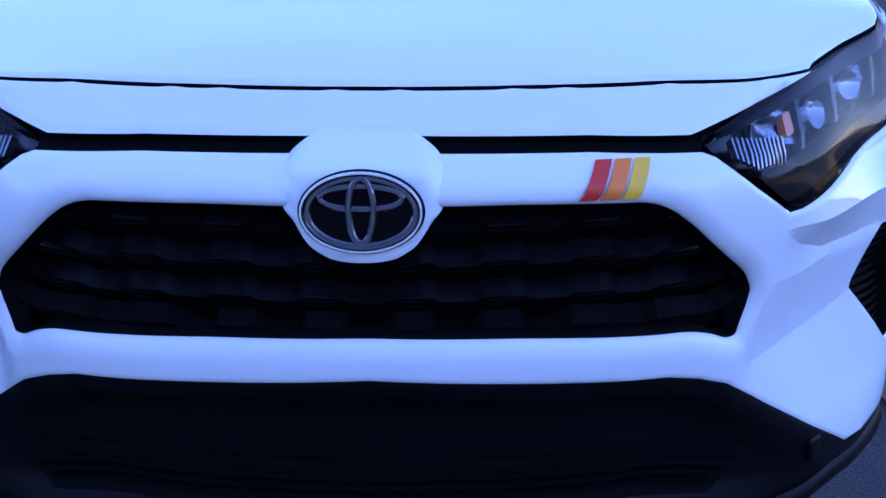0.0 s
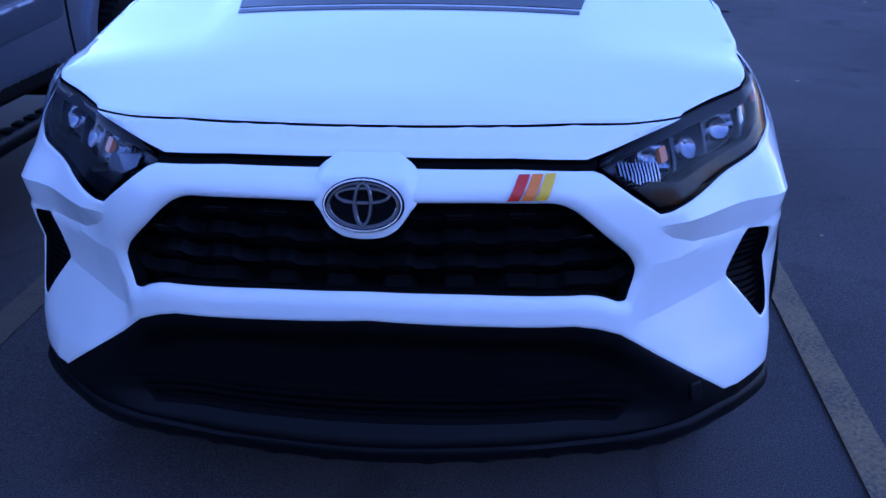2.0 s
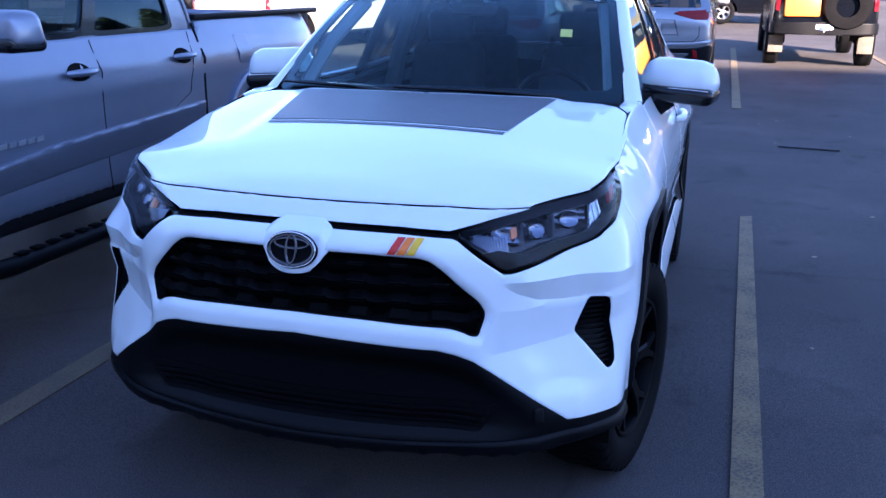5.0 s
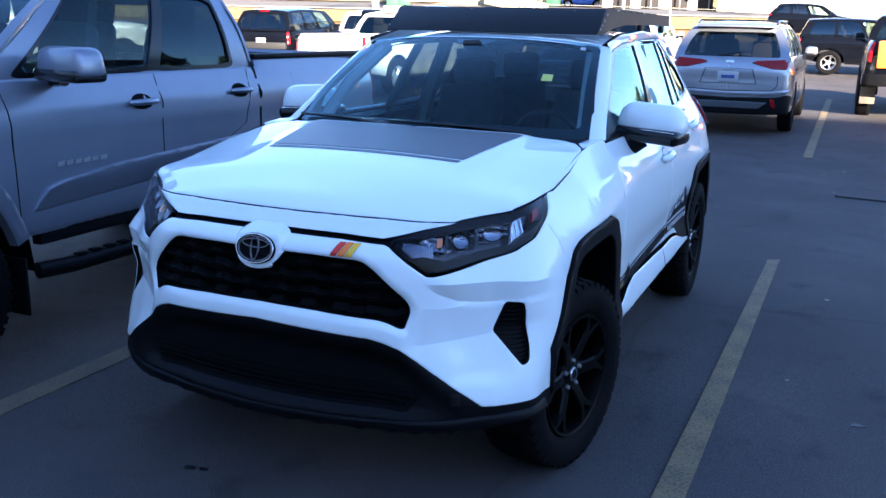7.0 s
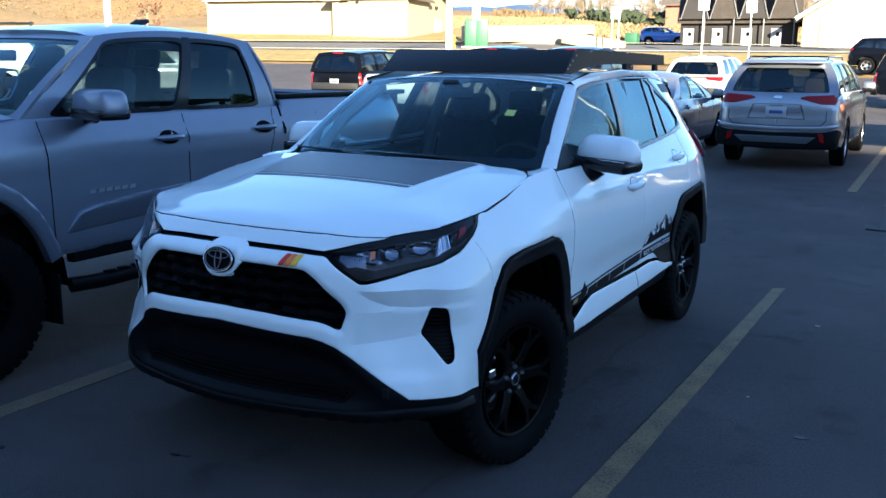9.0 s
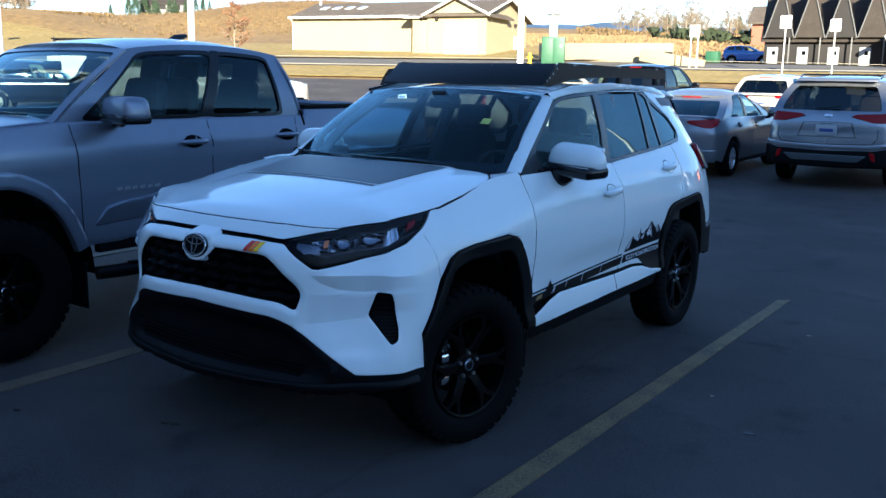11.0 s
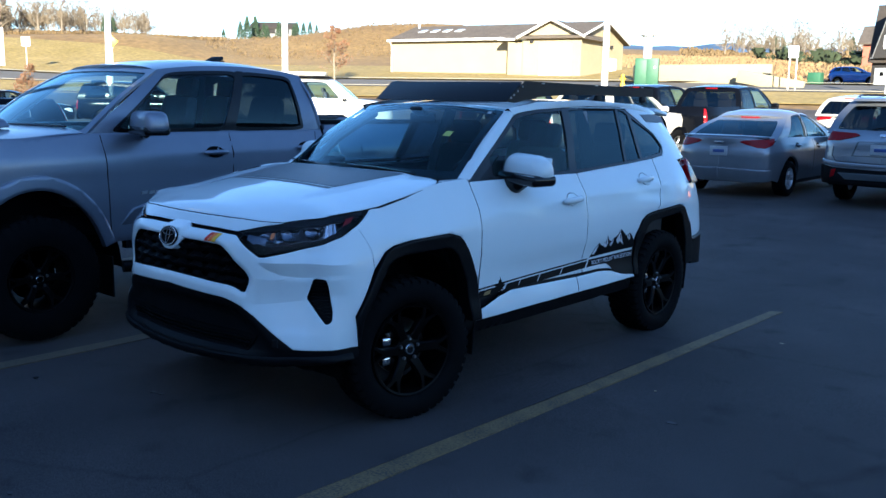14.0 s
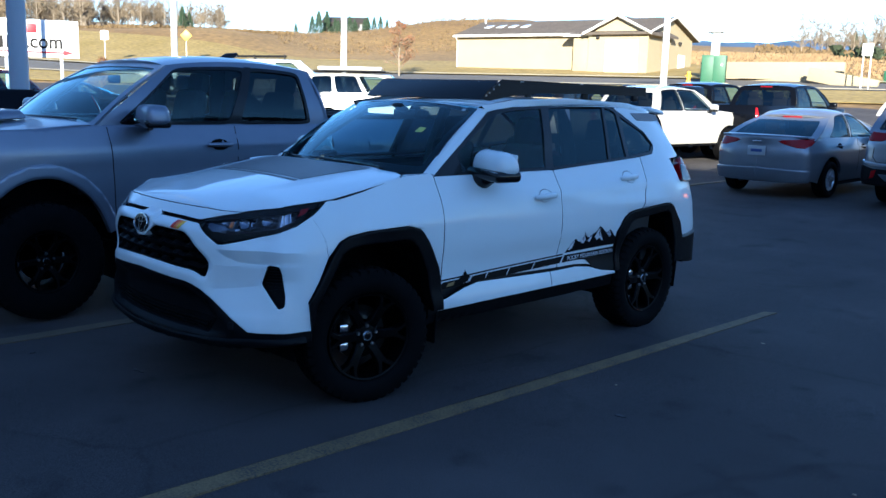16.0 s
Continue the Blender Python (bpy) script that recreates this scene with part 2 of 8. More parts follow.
def panel(name, outline, mat, parent, surface, holes=(), step=.04, depth=.014, edge=.004, label="", out=0.0, closed_back=False, creases=()):
    """A sheet cut to an outline (with holes) in a surface's own two coordinates, with a rounded edge turned inwards all round."""
    rings = [dense(outline, step)] + [dense(h, step) for h in holes]
    coords, edges, ring_ids = [], [], []
    for r in rings:
        k = len(coords)
        coords += [Vector(p) for p in r]
        edges += [(k + i, k + (i + 1) % len(r)) for i in range(len(r))]
    soft = edge if edge >= .003 and depth > edge * 1.5 else 0.0
    if soft:
        # two rings of points just inside every outline hold the rounded edge
        more = []
        for n, r in enumerate(rings):
            ways = np.roll(r, -1, axis=0) - np.roll(r, 1, axis=0)
            ways = ways / np.maximum(np.linalg.norm(ways, axis=1, keepdims=True), 1e-9)
            area = np.sum(r[:, 0] * np.roll(r[:, 1], -1) - r[:, 1] * np.roll(r[:, 0], -1))
            side = np.stack([-ways[:, 1], ways[:, 0]], -1) * (1 if area > 0 else -1) * (1 if n == 0 else -1)
            for k in (1.0, 2.2):
                q = r + side * soft * k
                near = np.min([line_distance(q[:, 0], q[:, 1], np.vstack([o, o[:1]])) for o in rings], axis=0)
                good = inside(q, rings[0]) & (near > soft * k * .8)
                for o in rings[1:]:
                    good &= ~inside(q, o)
                more.append(q[good])
        coords += [Vector(q) for m in more for q in m]
    folds = []
    for c in creases:
        c = np.array(c, float)
        n = max(2, math.ceil(np.hypot(*np.diff(c, axis=0).T).sum() / step))
        at = np.concatenate([[0], np.cumsum(np.hypot(*np.diff(c, axis=0).T))])
        f = np.linspace(0, at[-1], n)
        c = np.stack([np.interp(f, at, c[:, 0]), np.interp(f, at, c[:, 1])], -1)
        k = len(coords)
        coords += [Vector(p) for p in c]
        edges += [(k + i, k + i + 1) for i in range(n - 1)]
        folds.append(c)
    lo, hi = rings[0].min(0), rings[0].max(0)
    gx, gy = np.meshgrid(np.arange(lo[0] + step / 2, hi[0], step), np.arange(lo[1] + step / 2, hi[1], step))
    grid = np.stack([gx.ravel(), gy.ravel()], -1)
    if len(grid):
        keep = inside(grid, rings[0])
        for r in rings[1:]:
            keep &= ~inside(grid, r)
        for r in rings:
            d = line_distance(grid[:, 0], grid[:, 1], np.vstack([r, r[:1]]))
            keep &= d > max(step * .45, soft * 3)
        for c in folds:
            keep &= line_distance(grid[:, 0], grid[:, 1], c) > step * .5
        coords += [Vector(p) for p in grid[keep]]
    vs, _, fs, *_ = cdt(coords, edges, [], 0, 1e-6)
    flat = np.array([tuple(v) for v in vs])
    mid = np.array([flat[list(f)].mean(0) for f in fs])
    ok = inside(mid, rings[0])
    for r in rings[1:]:
        ok &= ~inside(mid, r)
    faces = []
    for f, k in zip(fs, ok):
        if k:
            a, b, c = (flat[i] for i in f[:3])
            area = (b[0] - a[0]) * (c[1] - a[1]) - (b[1] - a[1]) * (c[0] - a[0])
            faces.append(tuple(f) if area > 0 else tuple(f)[::-1])
    u, v = flat[:, 0], flat[:, 1]
    p = surface(u, v)
    h = .012 if soft else 1e-3
    nrm = np.cross(surface(u + h, v) - surface(u - h, v), surface(u, v + h) - surface(u, v - h))
    nrm /= np.maximum(np.linalg.norm(nrm, axis=1, keepdims=True), 1e-12)
    p = p + nrm * out
    count = {}
    for f in faces:
        for a, b in zip(f, f[1:] + f[:1]):
            count[(a, b)] = count.get((a, b), 0) + 1
    rim = [(a, b) for (a, b) in count if (b, a) not in count]
    if soft:
        brim = sorted({i for e in rim for i in e})
        p[brim] = p[brim] - nrm[brim] * soft * .7
    verts = [tuple(q) for q in p]
    low, deep = {}, {}
    for a, b in rim:
        for i in (a, b):
            if i not in low:
                low[i] = len(verts)
                verts.append(tuple(p[i] - nrm[i] * depth))
    faces2 = list(faces)
    for a, b in rim:
        faces2.append((b, a, low[a], low[b]))
    if closed_back:
        k = len(verts)
        back = {}
        for f in faces:
            for i in f:
                if i not in low and i not in back:
                    back[i] = len(verts)
                    verts.append(tuple(p[i] - nrm[i] * depth))
        faces2 += [tuple((low.get(i, back.get(i)) for i in f[::-1])) for f in faces]
    me = bpy.data.meshes.new(name)
    me.from_pydata(verts, [], faces2)
    # turned-in edges of white panels are coloured near-black, as shade in the joints
    if mat is WHITE and depth < .045:
        me.materials.append(mat)
        me.materials.append(DARK)
        me.polygons.foreach_set("material_index", [1 if len(faces) <= i < len(faces) + len(rim) else 0 for i in range(len(faces2))])
    bm = bmesh.new()
    bm.from_mesh(me)
    if folds:
        bm.verts.ensure_lookup_table()
        near = np.stack([line_distance(u, v, c) < 2e-4 for c in folds])
        for e in bm.edges:
            i, j = (w.index for w in e.verts)
            if max(i, j) < len(u) and (near[:, i] & near[:, j]).any():
                e.smooth = False
    loose = [w for w in bm.verts if not w.link_faces]
    bmesh.ops.delete(bm, geom=loose, context="VERTS")
    for f in bm.faces:
        f.smooth = True
    for e in bm.edges:
        if len(e.link_faces) == 2 and e.calc_face_angle(0) > radians(50):
            e.smooth = False
    bm.to_mesh(me)
    bm.free()
    if not me.materials:
        me.materials.append(mat)
    ob = new(name, me)
    ob.parent = parent
    return tagged(ob, label) if label else ob


def ruled(name, a, b, mat, parent, n=12, k=3, bulge=0.0, toward=(0, 0, 1), depth=0.0, label=""):
    """A strip between two curves a(t) and b(t), bulged a little in a direction."""
    verts, faces = [], []
    for i in range(n + 1):
        p, q = Vector(a(i / n)), Vector(b(i / n))
        for j in range(k + 1):
            s = j / k
            verts.append(p.lerp(q, s) + Vector(toward) * bulge * 4 * s * (1 - s))
    for i in range(n):
        for j in range(k):
            c = i * (k + 1) + j
            faces.append((c, c + 1, c + k + 2, c + k + 1))
    return solid(name, verts, faces, mat, parent, label)


def mirrored(poly):
    return [(-p[0], *p[1:]) for p in poly][::-1]


def hermite(xs, ys, q):
    """Monotone-ish cubic through (xs, ys), evaluated at q; ys may have columns."""
    xs, ys, q = np.asarray(xs, float), np.asarray(ys, float), np.asarray(q, float)
    d = np.diff(ys, axis=0) / (np.diff(xs) if ys.ndim == 1 else np.diff(xs)[:, None])
    m = np.concatenate([d[:1], (d[:-1] + d[1:]) / 2, d[-1:]])
    if ys.ndim == 1:
        flat = np.concatenate([[False], d[:-1] * d[1:] <= 0, [False]])
        m = np.where(flat, 0, m)
    i = np.clip(np.searchsorted(xs, q) - 1, 0, len(xs) - 2)
    h = xs[i + 1] - xs[i]
    s = np.clip((q - xs[i]) / h, 0, 1)
    if ys.ndim > 1:
        s, h = s[..., None], h[..., None]
    return (ys[i] * (2 * s**3 - 3 * s**2 + 1) + h * m[i] * (s**3 - 2 * s**2 + s)
            + ys[i + 1] * (3 * s**2 - 2 * s**3) + h * m[i + 1] * (s**3 - s**2))


class Skin:
    """The skin of a vehicle: a plan curve from the middle of its front round its left side to the middle of its rear, with heights z;
    profiles at some of the plan's points tell how far the skin stands in at each level."""

    def __init__(self, plan, levels, insets, relief=None, shorten=None):
        a = np.array(plan, float)
        us = np.concatenate([[0], np.cumsum(np.hypot(*np.diff(a, axis=0).T))])
        if shorten:
            us = us - shorten[2] * np.clip((us - shorten[0]) / (shorten[1] - shorten[0]), 0, 1)
        self.u = us
        self.plan, self.at_u = np.concatenate([a[:0:-1] * (-1, 1), a]), np.concatenate([-us[:0:-1], us])
        self.levels, self.rows, self.stations = levels, list(insets.values()), np.array([us[k] for k in insets])
        self.relief = relief

    def __call__(self, u, z, out=0.0):
        """Points at arc length u round the plan (u < 0: the vehicle's right side) and height z, moved outwards by out."""
        u, z = np.asarray(u, float), np.asarray(z, float)
        p = hermite(self.at_u, self.plan, u)
        c = np.clip(u, self.at_u[0] + .004, self.at_u[-1] - .004)
        q = hermite(self.at_u, self.plan, c + .004) - hermite(self.at_u, self.plan, c - .004)
        n = np.stack([q[..., 1], -q[..., 0]], -1)
        n /= np.linalg.norm(n, axis=-1, keepdims=True)
        rows = np.stack([hermite(self.levels, v, z) for v in self.rows])
        a = np.abs(u)
        i = np.clip(np.searchsorted(self.stations, a) - 1, 0, len(self.stations) - 2)
        s = np.clip((a - self.stations[i]) / (self.stations[i + 1] - self.stations[i]), 0, 1)
        s = s * s * (3 - 2 * s) * .5 + s * .5
        flat, j = rows.reshape(len(rows), -1), np.arange(a.size).reshape(a.shape)
        ins = flat[i, j] * (1 - s) + flat[i + 1, j] * s
        if self.relief:
            out = out + self.relief(a, z)
        xy = p + n * (out - ins)[..., None]
        return np.concatenate([xy, z[..., None]], -1)

    def one(self, u, z, out=0.0):
        return Vector(self(np.array([u]), np.array([z]), out)[0])




# ---- the white crossover: skin ----
X_PLAN = [(0, -.925), (.20, -.912), (.41, -.875), (.54, -.822), (.655, -.738), (.762, -.648), (.866, -.566), (.908, -.45),
        (.918, -.20), (.922, .10), (.924, .55), (.925, 1.5), (.93, 2.3), (.93, 2.9), (.905, 3.25), (.855, 3.46),
        (.74, 3.58), (.5, 3.64), (0, 3.66)]
X_LEVELS = [.30, .38, .47, .60, .72, .82, .92, 1.00, 1.04, 1.10, 1.14, 1.20, 1.26, 1.45, 1.66]
X_INSETS = {
    0: [.10, .04, .03, .02, .005, .01, .01, .04, .10, .155, .19, .24, .30, .6, .9],
    2: [.10, .04, .02, .01, .0, .005, .01, .035, .085, .15, .19, .24, .30, .6, .9],
    4: [.05, -.02, -.05, -.02, .012, .02, .022, .04, .065, .10, .13, .18, .24, .4, .6],
    5: [.05, -.02, -.055, -.02, .004, .018, .03, .05, .07, .10, .13, .18, .23, .3, .4],
    6: [.05, .0, -.02, -.01, .0, .004, .025, .065, .080, .105, .13, .17, .21, .3, .4],
    7: [.04, .01, .01, .005, .0, .005, .018, .05, .068, .095, .125, .16, .20, .3, .4],
    8: [.02, .0, .0, .0, .0, .0, .003, .018, .038, .075, .112, .145, .175, .25, .35],
    9: [.02, .0, .0, .0, .0, .0, .0, .005, .018, .05, .08, .12, .15, .20, .30],
    10: [.03, .0, -.01, .012, .008, -.004, -.005, .0, .01, .03, .05, .085, .115, .19, .27],
    11: [.03, .0, -.012, .015, .008, -.01, -.01, .0, .01, .025, .045, .08, .115, .18, .27],
    12: [.03, .0, -.01, .012, .004, -.008, -.008, .002, .012, .028, .048, .085, .125, .21, .31],
    13: [.03, .0, .0, .0, .0, .0, .0, .008, .018, .034, .055, .095, .14, .24, .34],
    15: [.05, .0, .0, .0, .0, .01, .02, .04, .05, .07, .09, .12, .16, .28, .42],
    18: [.05, .0, .0, .02, .04, .05, .06, .06, .06, .07, .08, .10, .13, .3, .5],
}
GRILLE = [(.37, .971), (.40, .961), (.435, .936), (.485, .890), (.54, .844), (.558, .814), (.554, .79), (.536, .746), (.515, .747),
          (.485, .763), (.445, .775)]
GRILLE_RING = [(0, .979), (.2, .977)] + GRILLE + [(.2, .789), (0, .794)]
VENT = [(.880, .826), (.945, .823), (.958, .79), (.980, .665), (.976, .614), (.946, .598), (.843, .722)]


def front_relief(u, z):
    """A chamfer round the grille; below the headlight a ledge, a hollow and a second hollow, with creases between them."""
    chamfer = np.interp(line_distance(u, z, GRILLE_RING), [0, .020], [-.011, 0])
    low, mid, high, top = (np.interp(u, *q) for q in (([.58, .65, .74, .84, .95], [.685, .69, .70, .715, .74]), ([.60, .67, .745, .87, .97], [.815, .81, .818, .819, .825]),
                                                      ([.60, .655, .72, .815, .96], [.893, .858, .833, .825, .832]), ([.60, .9, 1.1], [.897, .900, .890])))
    bend = lambda z0, z1, v: v * np.clip((z - z0) / np.maximum(z1 - z0, .004), 0, 1)
    f1, f2 = smoothstep(.595, .69, u), smoothstep(.525, .60, u)
    ridge = (bend(.55, low, -.020) + bend(low, mid, .020)) * f2 + (bend(mid, high, -.005) + bend(high, top, .025) + bend(top, .955, -.020)) * f1
    ridge = ridge * (1 - smoothstep(.97, 1.12, u)) * (1 - smoothstep(.955, 1.0, z))
    side = -.010 * np.exp(-((z - .66) / .07) ** 2) * smoothstep(2.1, 2.5, u) * (1 - smoothstep(3.5, 3.9, u))
    crease = .008 * np.exp(-((z - 1.075 - .035 * smoothstep(2.0, 4.2, u)) / .03) ** 2) * smoothstep(1.9, 2.3, u) * (1 - smoothstep(4.5, 4.8, u))
    arch = .012 * np.exp(-((z - .985) / .035) ** 2) * np.exp(-((u - 1.56) / .30) ** 2) + .014 * np.exp(-((z - .96) / .04) ** 2) * np.exp(-((u - 4.2) / .40) ** 2)
    return chamfer + ridge + side + crease + arch


XS = Skin(X_PLAN, X_LEVELS, X_INSETS, front_relief, shorten=(.969, 1.342, .031))
XO = thing("crossover", "lifted white crossover with black cladding and mountain decals on asphalt", "car")


def both(poly):
    """A right-hand half outline, from the middle, closed with its mirror image."""
    return poly + [(-p[0], p[1]) for p in poly[::-1] if p[0] > 1e-6]


# body in white, front
BUMPER = [(0, 1.031), (.30, 1.0285), (.46, 1.021), (.478, 1.015), (.54, .968), (.610, .921), (.634, .921), (.765, .949), (.90, .983), (1.00, 1.006),
          (1.05, 1.021), (1.10, 1.045), (1.149, 1.068), (1.192, .95), (1.205, .85), (1.150, .73), (1.092, .625), (1.110, .55), (1.116, .468),
          (.79, .482), (.62, .604), (.52, .677), (.466, .700), (.415, .714), (0, .737)]
CREASES = [[(.60, .897), (.75, .8985), (.9, .900), (1.06, .892)], [(.61, .887), (.655, .858), (.72, .833), (.815, .825), (.872, .8275)], [(.60, .815), (.67, .81), (.745, .818)], [(.545, .728), (.58, .685), (.65, .69), (.74, .70), (.835, .714)],
           [(.545, .728), (.565, .768), (.60, .815)]]
panel("front_bumper", both(BUMPER)[::-1], WHITE, XO, XS, [rounded(both(GRILLE_RING), .02, 5), rounded(VENT, .014), rounded(mirrored(VENT), .014)],
      step=.0125, depth=.03, edge=.004, creases=CREASES + [mirrored(c) for c in CREASES], label="glossy white front bumper with a wide grille opening")
NOSE = [(0, 1.047), (.30, 1.0445), (.455, 1.038), (.60, 1.064), (.725, 1.084), (.47, 1.090), (.23, 1.092), (0, 1.0925)]
panel("nose_panel", both(NOSE)[::-1], WHITE, XO, XS, step=.025, depth=.03, edge=.005, label="white nose panel under the bonnet edge")
SLIT = [(0, 1.000), (.47, .998), (.50, 1.045), (.47, 1.052), (0, 1.056)]
# near-black sheet behind the slot: its shade is put into the colour
panel("slot_shade", both(SLIT)[::-1], DARK, XO, lambda u, z: XS(u, z, -.034), step=.05, depth=.01, edge=0, label="near-black sheet for the shade in the thin slot above the grille")

# grille: louvres with a row of hexagonal notches each, before a dark backing that stands for the shade behind them
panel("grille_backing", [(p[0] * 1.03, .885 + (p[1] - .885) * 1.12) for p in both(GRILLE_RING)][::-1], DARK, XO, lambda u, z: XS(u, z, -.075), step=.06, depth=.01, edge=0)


def half_width(z):
    """Half the grille's width at a height."""
    pts = sorted([(p[1], p[0]) for p in GRILLE[:8]])
    return float(np.interp(z, [p[0] for p in pts], [p[1] for p in pts])) if z > .79 else float(np.interp(z, [.745, .76, .775, .79], [.53, .545, .55, .555]))


PITCH = .122


def notch_line(z0, depth, w):
    """A line across the grille at height z0 that steps by depth at each hexagonal opening; the openings stand in columns."""
    pts = [(-w, z0)]
    for k in range(-5, 6):
        c = k * PITCH
        pts += [(c - .036, z0), (c - .024, z0 + depth), (c + .024, z0 + depth), (c + .036, z0)]
    return [p for p in pts if -w <= p[0] <= w] + [(w, z0)]


# louvres between rows of hexagonal openings; their upper and lower edges step round the openings
for row in range(5):
    zt, zb = (1.000, .9615) if row == 0 else (1.0095 - row * .052, .9615 - row * .052)
    w = half_width(min(max(zb + .012, .75), .97)) + .03
    top = [(-w, zt), (w, zt)] if row == 0 else notch_line(zt - .006, -.0105, w)
    low = notch_line(zb, .0105, w) if row < 4 else notch_line(zb - .02, .004, w)
    # the bottom louvre is near-black, to hide light bounced up from the bumper
    louvre = panel("grille_slat", (top[::-1] + low), LOUVRE if row < 4 else DARK, XO,
                   lambda u, z, zt=zt, zb=zb: XS(u, z, -.020 - .034 * np.clip((zt - z) / (zt - zb), 0, 1)), step=.02, depth=.028, edge=.001 if row < 4 else 0, label="black grille louvre with hexagonal notches")
    if 0 < row < 4:
        # a narrow bright edge along the step, and a thin second lip under it
        for k in range(-4, 5):
            c = (k + .5) * PITCH
            if abs(c) + .03 < w:
                panel("louvre_lip", [(c - .024, zt - .0075), (c + .024, zt - .0075), (c + .024, zt - .0045), (c - .024, zt - .0045)], LOUVRE, louvre, lambda u, z: XS(u, z, -.016), step=.05, depth=.005, edge=0)
                panel("louvre_lip", [(c - .022, zt - .0155), (c + .022, zt - .0155), (c + .022, zt - .0135), (c - .022, zt - .0135)], LOUVRE, louvre, lambda u, z: XS(u, z, -.020), step=.05, depth=.004, edge=0)


# lower bumper in black plastic: a deep recess over a shelf and a lip
def lower_surface(u, z):
    a = np.abs(u)
    top = np.interp(a, [0, .415, .51, .62, .80, 1.2], [.737, .714, .678, .604, .482, .47])
    deep = smoothstep(.015, .10, top - z) * smoothstep(.425, .47, z)
    mid = 1 - smoothstep(.46, .74, a)
    return XS(u, z, .000 - .060 * deep * (.15 + .85 * mid) * (1 - smoothstep(.62, .80, a)))


LOWER = [(0, .741), (.415, .718), (.466, .704), (.52, .681), (.62, .608), (.79, .486), (1.118, .472), (1.112, .415), (.95, .408), (.75, .40), (.5, .395), (0, .388)]
panel("lower_bumper", both(LOWER)[::-1], BLACK_PLASTIC, XO, lambda u, z: lower_surface(u, z) + np.stack([0 * u, .003 + 0 * u, 0 * u], -1), step=.02, depth=.05, edge=.004, label="textured black lower bumper with a deep recess")
LIP = [(0, .420), (.42, .424), (.60, .438), (.80, .45), (1.08, .452), (1.085, .412), (.80, .395), (.55, .382), (0, .372)]
panel("bumper_lip", both(LIP)[::-1], BLACK_PLASTIC, XO, lambda u, z: XS(u, z, .016 - .5 * (z - .42).clip(0, 1)), step=.03, depth=.08, edge=.008, label="black bumper lip with a rounded edge")
# no real opening: a near-black sheet paints the shade of the intake
panel("intake_slot", rounded([(-.55, .452), (.55, .452), (.61, .536), (-.61, .536)], .02), DARK, XO, lambda u, z: lower_surface(u, z) - np.stack([0 * u, .003 + 0 * u, 0 * u], -1), step=.03, depth=.004, edge=0, label="near-black sheet for the shade in the lower intake slot")
for z0, w0 in ((.512, .575), (.492, .56), (.472, .545)):
    panel("intake_bar", [(-w0, z0 - .003), (w0, z0 - .003), (w0, z0 + .004), (-w0, z0 + .004)], BLACK_PLASTIC, XO, lambda u, z: lower_surface(u, z) - np.stack([0 * u, .016 + 0 * u, 0 * u], -1), step=.03, depth=.012, edge=.001)
panel("tow_cover", rounded([(.685, .487), (.715, .487), (.715, .530), (.685, .530)], .008), BLACK_PLASTIC, XO, lambda u, z: XS(u, z, .003), step=.02, depth=.02, edge=.003, label="small tow hook cover")
for s in (1, -1):
    v = VENT if s > 0 else mirrored(VENT)
    panel("side_vent", [(p[0], p[1]) for p in v][::1], BLACK_PLASTIC, XO, lambda u, z: XS(u, z, -.034), step=.04, depth=.01, edge=0, label="black side vent insert")
    for k in range(14):
        z0 = .60 + k * .0155
        a = float(np.interp(z0, [.586, .715, .817], [.940, .850, .885])) + .005
        b = float(np.interp(z0, [.60, .65, .78, .812], [.975, .984, .970, .95])) - .004
        q = [(a, z0 - .003), (b, z0 - .003), (b, z0 + .004), (a, z0 + .004)]
        panel("vent_rib", q if s > 0 else mirrored(q), BLACK_PLASTIC, XO, lambda u, z: XS(u, z, -.022), step=.06, depth=.015, edge=.001)

# badge pod and badge: a white surround that grows out of the nose panel and runs round the badge
POD = pose(0, -.901, .977, -14, 0, 0)


def pod_surface(x, z):
    """Slanted face round the badge, that flows back into the nose panel above and into the bar at its sides."""
    face = -.8985 + (z - .977) * .25
    half = np.interp(z, [.905, .93, .96, .985, 1.02, 1.034, 1.05, 1.062], [.048, .078, .0905, .106, .106, .094, .070, .054])
    rim = np.clip(np.abs(x) / half, 0, 1.2)
    skin = XS(x, z)[..., 1]
    g = smoothstep(.72, 1.0, rim) * smoothstep(.955, .985, z)
    y = (face + .016 * smoothstep(.84, 1.05, rim) + .03 * np.clip(.925 - z, 0, 1)) * (1 - g) + (skin + .004) * g
    back = XS(x, np.maximum(z, 1.02))[..., 1] + .010 * smoothstep(1.046, 1.058, z) - .005
    f = smoothstep(1.016, 1.052, z)
    return np.stack([x, y * (1 - f) + back * f, z], -1)


POD_OUT = [(0, 1.062), (.052, 1.061), (.066, 1.051), (.088, 1.038), (.102, 1.025), (.106, 1.010), (.106, .988), (.100, .974), (.091, .962), (.0845, .952), (.0745, .938), (.0600, .9255), (.041, .9165), (.020, .9125), (0, .9115)]
panel("badge_pod", rounded(both(POD_OUT), .02, 3), WHITE, XO, pod_surface, step=.007, depth=.05, edge=.004, label="white pod that carries the badge")


